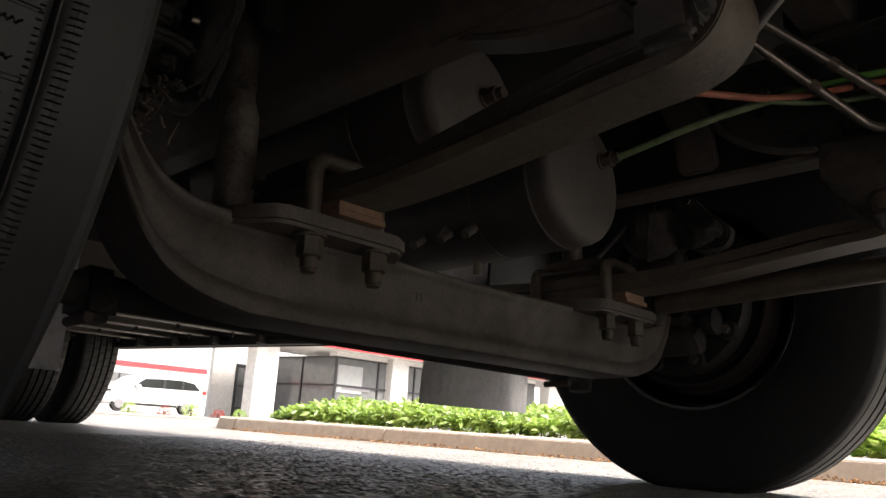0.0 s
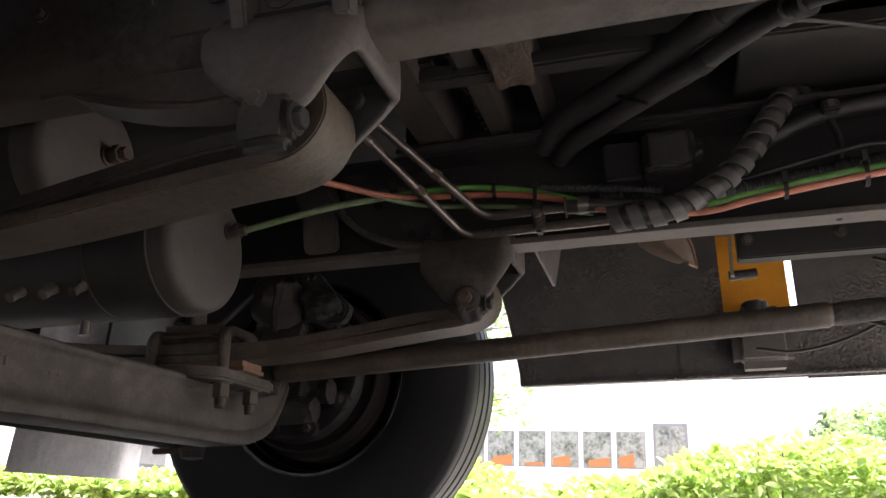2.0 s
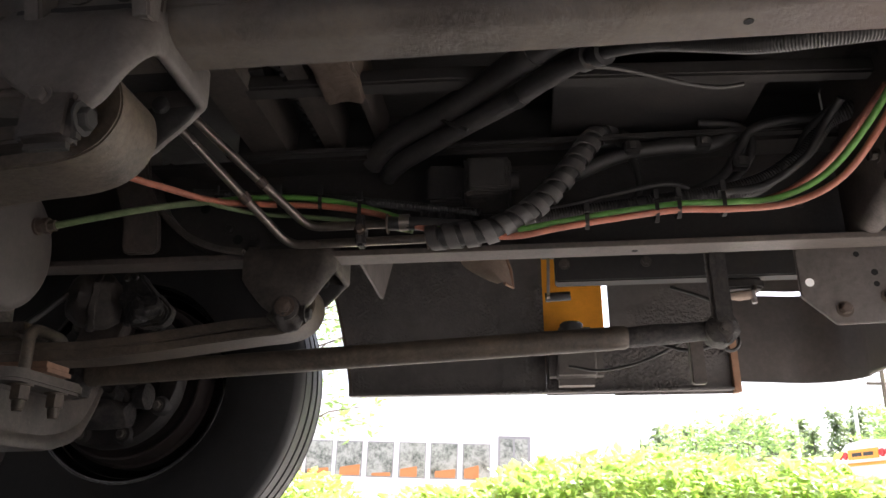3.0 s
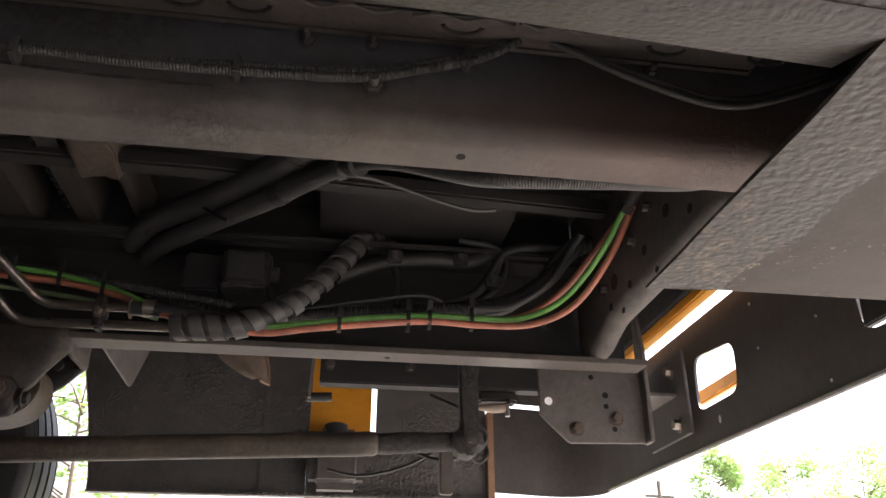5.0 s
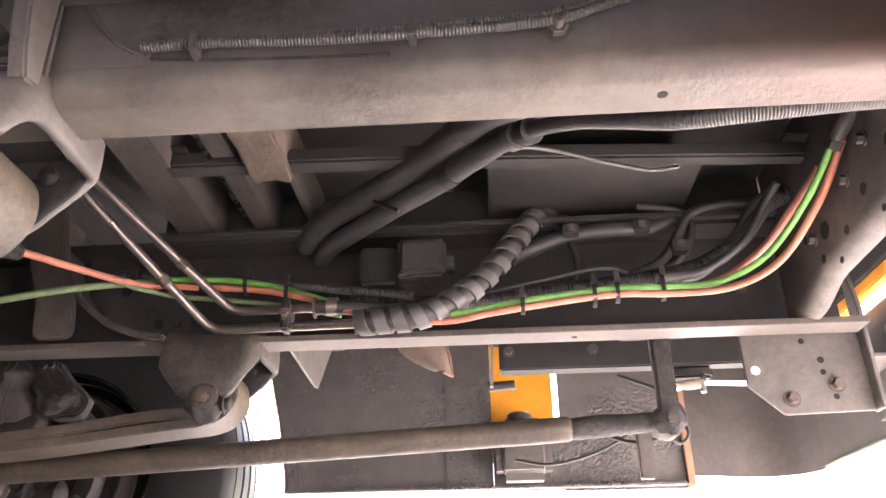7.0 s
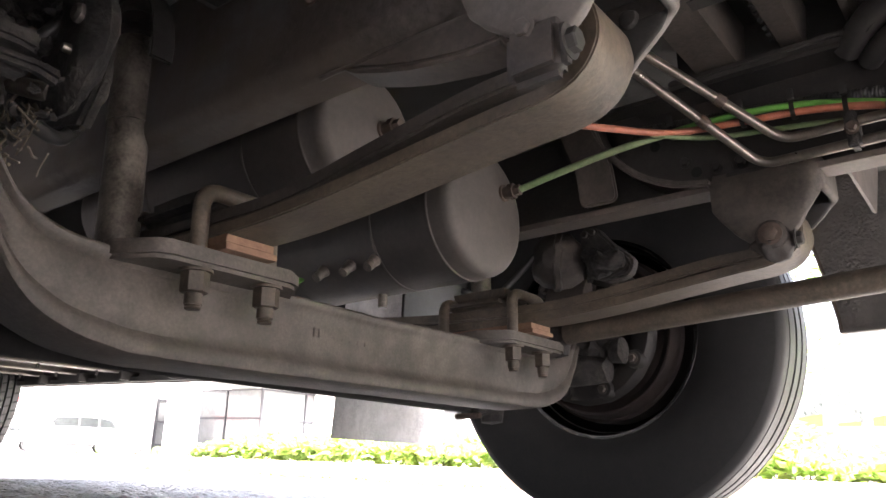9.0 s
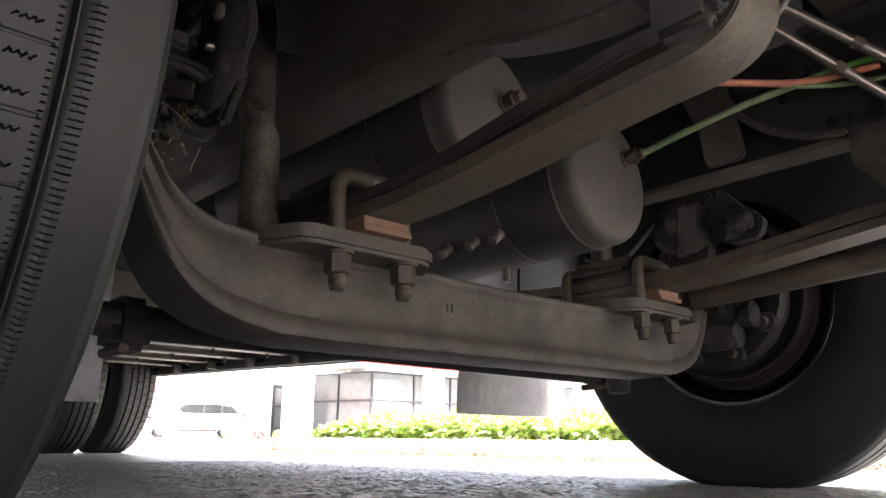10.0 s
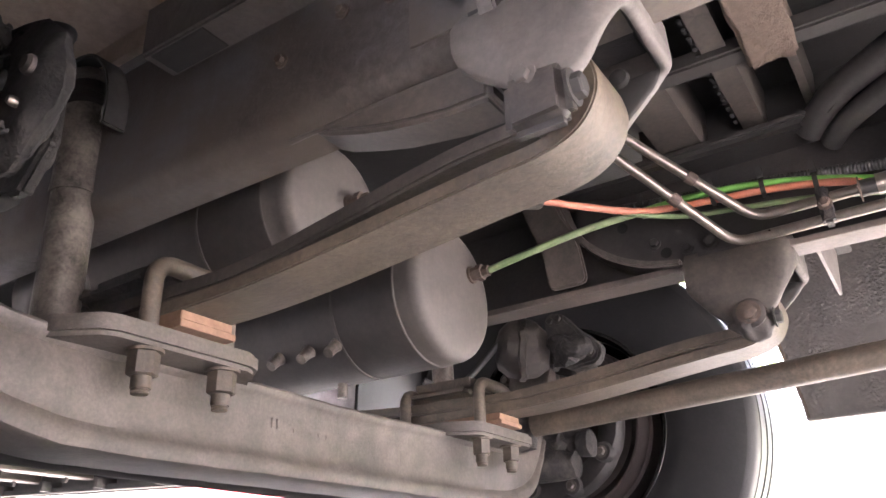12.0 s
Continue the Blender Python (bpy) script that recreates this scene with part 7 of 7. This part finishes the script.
def ball_shrub(x, y, r, material, label):
    t = thing("shrub", (x, y, 0), label, "shrub", OUT, group="shrubs before the building")
    rg = random.Random(int(abs(x * 100 + y * 10)))
    P = []
    for _ in range(420):
        v = Vector((rg.gauss(0, 1), rg.gauss(0, 1), rg.gauss(0, 1))).normalized()
        q = r * (0.75 + 0.3 * rg.random()) * (1 + 0.15 * noise.noise(v * 2 + Vector((x, y, 0))))
        if v.z > -0.75:
            P.append((x + v.x * q, y + v.y * q, r * 0.85 + v.z * q * 0.85))
    m = leaves(P, r * 0.28, rg)
    m.materials.append(material)
    o = new("crown", m)
    o.parent = t
    m.transform(Matrix.Translation((-x, -y, 0)))
    part("trunk", rod((x, y, -0.02), (x, y, r), 0.03, 8), BARK, t)


for x, y, r, m, lab in ((-14.0, 6.2, 0.15, LEAF, "small clipped green shrub"), (-14.0, 6.95, 0.13, LEAF_R, "small round red-leaved shrub"), (-14.0, 7.55, 0.18, LEAF, "round clipped green shrub"), (-14.0, 8.2, 0.13, LEAF_R, "small round red-leaved shrub"), (-14.0, 8.72, 0.15, LEAF, "small clipped green shrub")):
    ball_shrub(x, y, r, m, lab)
bm = box(-14.5, -13.4, 2.0, 15.0, 0, 0.05, 0.01)
single("far_kerb", bm, CONCRETE, "low pale kerb before the building", "kerb", OUT, kind="structure")


def tree(x, y, h, r, n, material, label, seed, size=0.14, z0=0.35):
    """A tapered trunk with limbs, and leaves in clumps at the limbs' ends."""
    t = thing("tree", (x, y, 0), label, "tree", OUT, group="trees behind the hedge")
    rg = random.Random(seed)
    bm = bmesh.new()
    tube(smooth_path([(x, y, -0.05), (x + 0.06 * r, y, h * 0.35), (x - 0.05 * r, y + 0.05 * r, h * 0.7), (x, y, h * 0.95)], 5), lambda s: max(0.012 * h * (1 - s / h), 0.01), 9, bm)
    P = []
    for k in range(26):
        zc = h * rg.uniform(z0, 0.97)
        a = rg.uniform(0, 6.283)
        q = r * (0.35 + 0.65 * math.sin(math.pi * min(1, max(0.05, (zc / h - z0 + 0.1) / (1.1 - z0))))) * rg.uniform(0.4, 1.0)
        e = Vector((x + math.cos(a) * q, y + math.sin(a) * q, zc))
        tube([(x, y, zc - 0.25 * q), ((x + e.x) / 2, (y + e.y) / 2, zc - 0.05 * q), e], lambda s: max(0.004 * h * (1 - s / (1.3 * q + 0.01)), 0.006), 6, bm)
        for _ in range(n // 26):
            P.append((e.x + rg.gauss(0, r * 0.17), e.y + rg.gauss(0, r * 0.17), e.z + rg.gauss(0, r * 0.14)))
    part("trunk", bm, BARK, t)
    m = leaves(P, size, rg)
    m.materials.append(material)
    m.transform(Matrix.Translation((-x, -y, 0)))
    o = new("crown", m)
    o.parent = t


def conifer(x, y, h, seed):
    t = thing("conifer", (x, y, 0), "tall dark green fir tree in the distance", "tree", OUT, group="distant firs")
    rg = random.Random(seed)
    part("trunk", tube([(x, y, -0.1), (x, y, h)], lambda s: 0.18 * (1 - s / h) + 0.02, 8), BARK, t)
    P = []
    for k in range(int(h * 8)):
        zc = h * (0.12 + 0.88 * k / (h * 8))
        rr = 0.20 * h * (1 - zc / h) + 0.2
        a = rg.uniform(0, 6.283)
        for j in range(12):
            q = rr * rg.uniform(0.15, 1.0)
            P.append((x + math.cos(a) * q + rg.gauss(0, 0.2), y + math.sin(a) * q + rg.gauss(0, 0.2), zc - q * 0.25 + rg.gauss(0, 0.12)))
    m = leaves(P, 0.6, rg, 0.8)
    m.materials.append(LEAF_C)
    m.transform(Matrix.Translation((-x, -y, 0)))
    o = new("crown", m)
    o.parent = t


tree(-1.9, 9.0, 3.9, 1.25, 1900, LEAF_T, "young leafy tree with a light green crown", 5, 0.13, 0.3)
for x, y, h, r, seed in ((18.9, 33.0, 8.7, 1.5, 7), (22.6, 33.5, 9.0, 2.3, 17), (27.0, 34.0, 9.8, 2.6, 27), (32.5, 36.0, 11.5, 3.0, 37)):
    tree(x, y, h, r, 5200, LEAF_T, "leafy roadside tree with a pale green crown", seed, 0.24, 0.42)
tree(12.5, 55, 7.5, 3.2, 1500, LEAF_T, "round leafy tree in the distance", 8, 0.5)
tree(16.5, 56, 8.0, 3.4, 1500, LEAF_T, "round leafy tree in the distance", 9, 0.5)
tree(26.5, 55, 9.0, 3.4, 1500, LEAF_T, "round leafy tree in the distance", 10, 0.5)
tree(33.0, 56, 10.5, 3.8, 1500, LEAF_T, "round leafy tree in the distance", 12, 0.5)
rng_f = random.Random(77)
for k in range(38):
    az = radians(6.5 + 0.85 * k + rng_f.uniform(-0.4, 0.4))
    d = 68.0 + 3.0 * (k % 3) + rng_f.uniform(-1, 1)
    conifer(1.1 + d * math.sin(az), -1.1 + d * math.cos(az), d * math.tan(radians(6.3 + 0.085 * k + rng_f.uniform(-0.7, 0.8))), 40 + k)


# ---------------------------------------------------------------- white shuttle bus and yellow buses
WHITE = plain("white_paint", (0.70, 0.70, 0.695), 0.35)
# pale and dark blotches in the glass colour are painted reflections
DARKGL = mat("glass_painted_reflections", (0.06, 0.07, 0.06), (0.33, 0.34, 0.31), 0.95, 0.06, 0, 14, 3.0, 0.0, edge=0.47, spread=0.09, smear=0.0, under_dim=1.0)
SEATC = plain("orange_seat_cloth", (0.42, 0.17, 0.06), 0.8)
GREYF = plain("grey_window_frame", (0.21, 0.205, 0.215), 0.5)


def white_bus():
    y, x0, x1 = 17.0, -7.2, 3.6
    t = thing("shuttle_bus", (x0, y, 0), "parked white shuttle bus with tinted side windows", "bus", OUT)
    part("body", box(x0, x1, y, y + 2.3, 0.35, 2.9, 0.12), WHITE, t)
    SEATS = ((0.05, 0.55, 0.16), (0.10, 0.57, 0.25), (0.12, 0.56, 0.09), (0.03, 0.42, 0.24), (0.10, 0.57, 0.20), (0.03, 0.36, 0.30))
    xs = [-4.03, -3.32, -2.59, -1.84, -1.11, -0.37]
    for x in xs:
        w = part("window", box(x, x + 0.60, y - 0.012, y + 0.01, 1.13, 1.90, 0.05), DARKGL, t, "tinted window with rounded corners")
        part("frame", box(x - 0.025, x + 0.625, y - 0.006, y + 0.02, 1.105, 1.925, 0.06), GREYF, w)
        a, b, h = SEATS[xs.index(x)]
        part("seat", prism(round_poly([(x + a, 1.145), (x + b, 1.145), (x + b, 1.145 + h), (x + a, 1.145 + h * 0.7)], 0.03, 4), 'y', y - 0.016, y - 0.0125, 0), SEATC, w, "orange seat back behind the glass")
    d = part("door", box(0.42, 1.15, y - 0.012, y + 0.01, 0.6, 2.1, 0.02), GREYF, t, "grey folding door with glass")
    for k in range(2):
        part("pane", box(0.47 + 0.33 * k, 0.76 + 0.33 * k, y - 0.016, y - 0.011, 0.75, 2.04, 0.002), DARKGL, d)
    for x in (-5.5, 2.4):
        part("wheel", lathe([(0, 0), (0, 0.3), (-0.02, 0.36), (-0.2, 0.36), (-0.2, 0)], 'y', (x, y + 0.2, 0.36), 28), RUBBER, t)


white_bus()


REDL = plain("red_lamp", (0.5, 0.03, 0.03), 0.3)


def yellow_bus(x, y, top, label):
    """A small school bus on a van nose: hood, windscreen under a rounded white cap, body with windows."""
    t = thing("school_bus", (x, y, 0), label, "school bus", OUT, group="parked school buses")
    yaw = Matrix.Translation((x, y, 0)) @ Matrix.Rotation(radians(-72), 4, 'Z')
    def put(b):
        bmesh.ops.transform(b, matrix=yaw, verts=b.verts)
        return b
    shell = [(-1.15, 0.45), (1.15, 0.45), (1.17, top - 0.7), (1.08, top - 0.3), (0.75, top - 0.08), (0.0, top), (-0.75, top - 0.08), (-1.08, top - 0.3), (-1.17, top - 0.7)]
    part("body", put(prism(shell, 'y', 1.15, 7.2, 0.06)), YELLOW, t)
    cab = [(-0.98, 0.45), (0.98, 0.45), (0.98, 1.35), (0.86, top - 0.62), (-0.86, top - 0.62), (-0.98, 1.35)]
    part("cab", put(prism(cab, 'y', 0.0, 1.15, 0.05)), YELLOW, t)
    cap = [(-1.08, top - 0.62), (1.08, top - 0.62), (1.06, top - 0.32), (0.75, top - 0.09), (0.0, top - 0.01), (-0.75, top - 0.09), (-1.06, top - 0.32)]
    part("roof_cap", put(prism(cap, 'y', -0.05, 1.2, 0.09)), WHITE, t, "rounded white roof cap over the cab")
    sg = part("sign", put(box(-0.6, 0.6, -0.075, -0.045, top - 0.55, top - 0.28, 0.01)), YELLOW, t)
    for k in range(2):
        part("lettering", put(box(-0.42 + 0.45 * k, -0.04 + 0.45 * k, -0.082, -0.075, top - 0.47, top - 0.37, 0.0005)), BLACK, sg, "dark unreadable lettering")
    for s in (-1, 1):
        for k in range(2):
            part("lamp", put(lathe([(0, 0), (-0.05, 0.09), (0.0, 0.11)], 'y', (s * (0.72 + 0.23 * k), -0.05, top - 0.42), 16)), REDL, t, "round red warning lamp")
    part("roof", put(prism([(-0.9, top - 0.16), (0.9, top - 0.16), (0.75, top - 0.06), (0.0, top + 0.02), (-0.75, top - 0.06)], 'y', 1.2, 7.1, 0.03)), WHITE, t, "white painted roof")
    part("windscreen", put(box(-0.82, 0.82, -0.03, 0.02, 1.42, top - 0.72, 0.04)), GLASS_B, t)
    part("hood", put(box(-0.85, 0.85, -0.95, 0.02, 0.6, 1.33, 0.12)), WHITE, t, "white hood")
    part("grille", put(box(-0.55, 0.55, -0.98, -0.93, 0.85, 1.12, 0.02)), BLACK, t)
    part("bumper", put(box(-0.95, 0.95, -1.08, -0.9, 0.42, 0.65, 0.03)), BLACK, t)
    part("cab_window", put(box(0.93, 0.985, 0.15, 0.85, 1.4, top - 0.85, 0.03)), DARKGL, t)
    part("stop_sign", put(lathe([(0, 0), (0, 0.22), (0.03, 0.22), (0.03, 0)], 'x', (1.2, 2.1, 1.25), 8)), REDL, t, "folded octagonal stop sign")
    for z in (0.85, 1.15):
        part("rub_rail", put(box(1.15, 1.185, 1.2, 7.1, z, z + 0.05, 0.005)), BLACK, t)
    for k in range(5):
        w = part("window", put(box(1.13, 1.18, 1.4 + 1.1 * k, 2.3 + 1.1 * k, 1.5, top - 0.75, 0.02)), DARKGL, t)
        part("frame", put(box(1.175, 1.19, 1.83 + 1.1 * k, 1.87 + 1.1 * k, 1.5, top - 0.75, 0.002)), WHITE, w)
    for yy in (-0.35, 5.6):
        part("wheel", put(lathe([(0, 0), (0, 0.3), (-0.03, 0.4), (-0.24, 0.4), (-0.24, 0)], 'x', (1.14 if yy > 0 else 0.95, yy, 0.40), 28)), RUBBER, t)


GLASS_B = mat("bright_windscreen", (0.35, 0.36, 0.36), (0.45, 0.46, 0.46), 0.7, 0.05, 0, 3, 0.4, 0.0, smear=0.0, under_dim=1.0)
yellow_bus(10.4, 22.1, 2.82, "parked yellow school bus with white roof cap and red lamps")
yellow_bus(10.9, 27.4, 2.80, "parked yellow school bus half hidden behind another one")
for x, y, h in ((19.3, 55, 8.3), (24.5, 58, 11.0), (26.2, 60, 12.2)):
    t = thing("light_pole", (x, y, 0), "tall pale lamp post in the distance", "lamp post", OUT, group="lamp posts")
    part("post", tube([(x, y, 0), (x, y, h)], 0.13, 10), WHITE, t)
    part("arm", tube(smooth_path([(x, y, h - 0.2), (x - 0.4, y, h), (x - 1.4, y, h - 0.1)], 6), 0.07, 8), WHITE, t)
t = thing("utility_pole", (27.6, 60, 0), "brown wooden utility pole with a crossarm", "utility pole", OUT)
part("post", tube([(27.6, 60, 0), (27.6, 60, 12.5)], 0.16, 10), BARK, t)
part("crossarm", box(26.4, 28.8, 59.9, 60.1, 11.2, 11.4, 0.02), BARK, t)

# ---------------------------------------------------------------- dealership building
GLASS = mat("shop_glass", (0.11, 0.115, 0.12), (0.24, 0.24, 0.235), 0.7, 0.05, 0, 3, 0.25, 0.0, smear=0.0, under_dim=1.0)
MULL = plain("dark_window_frame", (0.035, 0.035, 0.04), 0.5)
REDB = plain("red_fascia", (0.45, 0.05, 0.06), 0.5)
STUC = mat("pale_stucco_wall", (0.70, 0.685, 0.66), (0.62, 0.605, 0.58), 0.5, 0.8, 0, 60, 2, 0.1, under_dim=1.0)


def shopfront():
    X = -30.0
    t = thing("dealership_building", (X, 24, 0), "pale stucco dealership building with dark-framed shop windows", "building", OUT @ Matrix.Translation((0, 0, 0.42)))
    part("canopy", box(X - 4, X + 1.0, 17.5, 60, 3.3, 5.6, 0.03), STUC, t, "deep pale canopy")
    part("fascia", box(X + 1.0, X + 1.05, 17.5, 60, 3.27, 3.62, 0.01), REDB, t, "red band along the canopy")
    part("soffit", box(X - 3.9, X + 0.9, 17.6, 60, 3.24, 3.3, 0.0), STUC, t)
    for y in (19.5, 28.2, 43.0):
        part("column", box(X - 0.4, X + 0.4, y, y + 1.25, -0.42, 3.3, 0.02), STUC, t, "square white column")
    part("side_wall", box(X - 6.5, X - 6.2, 21.3, 25.4, -0.42, 3.7, 0), STUC, t)
    part("back_wall", box(X - 9.2, X - 8.9, 23.2, 60, -0.42, 3.7, 0), STUC, t)
    w = part("glazing", box(X - 0.15, X - 0.10, 24.65, 42.0, -0.3, 3.02, 0), GLASS, t, "large shop window reflecting daylight")
    for y in (24.65, 27.6, 30.4, 33.0, 36.0, 39.0):
        part("mullion", box(X - 0.12, X - 0.02, y - 0.05, y + 0.05, -0.42, 3.02, 0.005), MULL, w)
    for z in (-0.25, 1.55, 2.98):
        part("transom", box(X - 0.115, X - 0.025, 24.65, 42.0, z - 0.045, z + 0.045, 0.005), MULL, w)
    part("header", box(X - 0.6, X - 0.05, 24.6, 42.0, 3.02, 3.24, 0), STUC, t)
    # the side of the bay runs back from the corner
    side = part("glazing", prism([(X - 0.12, 24.65), (X - 7.5, 24.0), (X - 7.5, 24.05), (X - 0.12, 24.70)], 'z', -0.3, 3.02, 0), GLASS, t, "side window of the bay")
    for k in (0.33, 0.62, 0.97):
        xm, ym = X - 0.12 - 7.38 * k, 24.65 - 0.65 * k
        part("mullion", box(xm - 0.05, xm + 0.05, ym - 0.06, ym + 0.03, -0.42, 3.02, 0.005), MULL, side)
    for z in (-0.25, 1.55, 2.98):
        part("transom", prism([(X - 0.10, 24.62), (X - 7.5, 23.97), (X - 7.5, 24.02), (X - 0.10, 24.67)], 'z', z - 0.045, z + 0.045, 0), MULL, side)
    part("desk", box(X - 4.6, X - 3.8, 25.2, 25.8, -0.42, 1.0, 0.02), WHITE, t, "white cabinet behind the glass")
    g2 = part("glazing", box(X - 6.18, X - 6.12, 22.7, 24.3, -0.4, 2.5, 0), GLASS, t, "shop window in the recess")
    for y in (22.75, 24.25):
        part("mullion", box(X - 6.15, X - 6.05, y - 0.05, y + 0.05, -0.42, 2.45, 0.005), MULL, g2)
    for z in (0.12, 1.3, 2.4):
        part("transom", box(X - 6.14, X - 6.06, 22.7, 24.3, z - 0.04, z + 0.04, 0.005), MULL, g2)
    p = part("poster", box(X - 0.09, X - 0.07, 24.8, 26.5, 1.2, 2.6, 0.0), GLASS_B, w, "white notice behind the glass")
    part("lettering", box(X - 0.065, X - 0.06, 25.1, 27.1, 1.34, 1.52, 0.0), GREYF, p, "pale unreadable lettering on the glass")
    for k in range(7):
        part("downlight", lathe([(0, 0.22), (0.02, 0.22), (0.02, 0)], 'z', (X - 3.0, 21.0 + 1.6 * k, 3.22), 16), WHITE, t, "round ceiling lamp")


shopfront()


def far_wing():
    X = -46.0
    t = thing("showroom_wing", (X, 20, 0), "white wing of the building with a red band", "building", OUT)
    part("wall", box(X - 4, X, 2, 28.5, 0, 4.6, 0.02), STUC, t)
    part("band", box(X, X + 0.05, 2, 26.8, 2.72, 3.02, 0.01), REDB, t, "red painted band")
    w = part("window", box(X, X + 0.04, 17.6, 24.1, 1.72, 2.28, 0.01), GLASS, t)
    for k in range(5):
        part("mullion", box(X + 0.04, X + 0.07, 17.6 + 1.6 * k, 17.7 + 1.6 * k, 1.72, 2.28, 0.005), MULL, w)


far_wing()


CARGL = mat("dark_car_glass", (0.012, 0.013, 0.014), (0.04, 0.045, 0.045), 0.8, 0.08, 0, 6, 1.6, 0.0, smear=0.0, under_dim=1.0)


def suv():
    x, y0, y1, k = -30.0, 12.25, 16.9, 0.92
    t = thing("white_suv", (x, (y0 + y1) / 2, 0), "white parked sport utility car with tinted glass", "car", OUT)
    side = [(0.0, 0.42), (0.05, 0.75), (0.25, 0.95), (1.15, 1.08), (1.75, 1.50), (2.1, 1.63), (3.6, 1.66), (4.4, 1.58), (4.85, 1.10), (5.05, 0.95), (5.08, 0.45), (4.6, 0.32), (0.4, 0.30)]
    part("body", prism([(y0 + a * k, b * k) for a, b in side], 'x', x - 0.9, x + 0.9, 0.10, None, 4), WHITE, t)
    glass = [(1.45, 1.08), (1.95, 1.46), (2.85, 1.52), (2.85, 1.10)]
    glass2 = [(2.95, 1.10), (2.95, 1.52), (3.75, 1.52), (3.75, 1.10)]
    glass3 = [(3.85, 1.10), (3.85, 1.51), (4.35, 1.44), (4.70, 1.12)]
    for g in (glass, glass2, glass3):
        part("window", prism([(y0 + a * k, b * k) for a, b in g], 'x', x + 0.88, x + 0.912, 0.01), CARGL, t, "tinted side window")
    for c in (0.95, 4.05):
        w = part("wheel", lathe([(0.0, 0), (0.0, 0.2), (0.03, 0.30), (-0.2, 0.31), (-0.2, 0)], 'x', (x + 0.88, y0 + c * k, 0.36 * k), 28), RUBBER, t)
        part("rim", lathe([(0.005, 0), (0.035, 0.06), (0.02, 0.19), (0.0, 0.2)], 'x', (x + 0.89, y0 + c * k, 0.36 * k), 20), GREYF, w, "grey alloy rim")
    part("mirror", box(x + 0.9, x + 1.08, y0 + 1.55 * k, y0 + 1.75 * k, 1.05 * k, 1.2 * k, 0.03), WHITE, t)
    part("tail_lamp", box(x + 0.80, x + 0.915, y0 + 4.85 * k, y0 + 5.02 * k, 0.95 * k, 1.15 * k, 0.02), plain("red_tail_lamp", (0.4, 0.03, 0.03), 0.3), t)

    for q in (2.9, 3.8):
        part("pillar", prism([(y0 + (q - 0.05) * k, 1.10 * k), (y0 + (q - 0.05) * k, 1.53 * k), (y0 + (q + 0.05) * k, 1.53 * k), (y0 + (q + 0.05) * k, 1.10 * k)], 'x', x + 0.905, x + 0.915, 0.002), BLACK, t)
    part("sill", box(x + 0.86, x + 0.915, y0 + 1.4 * k, y0 + 3.6 * k, 0.30 * k, 0.40 * k, 0.01), BLACK, t, "black lower sill")
    part("headlamp", box(x + 0.82, x + 0.908, y0 + 0.08, y0 + 0.55 * k, 0.80 * k, 0.92 * k, 0.02), CARGL, t)

suv()


LITTER = mat("dry_leaf_litter", (0.30, 0.15, 0.05), (0.18, 0.10, 0.05), 0.8, 0.9, 0, 60, 12, 0.1, under_dim=1.0)
rl = random.Random(5)
P = [(rl.uniform(KERB_END, 3.0), KERB_Y - 0.012 - 0.10 * rl.random() ** 2.5, 0.004 + 0.006 * rl.random()) for _ in range(1500)]
me = leaves(P, 0.022, rl, 0.2)
me.materials.append(LITTER)
litter = new("leaf_litter", me)
litter.matrix_basis = OUT
tagged(litter, "dry brown leaf litter along the foot of the kerb", "leaf litter", kind="stuff")
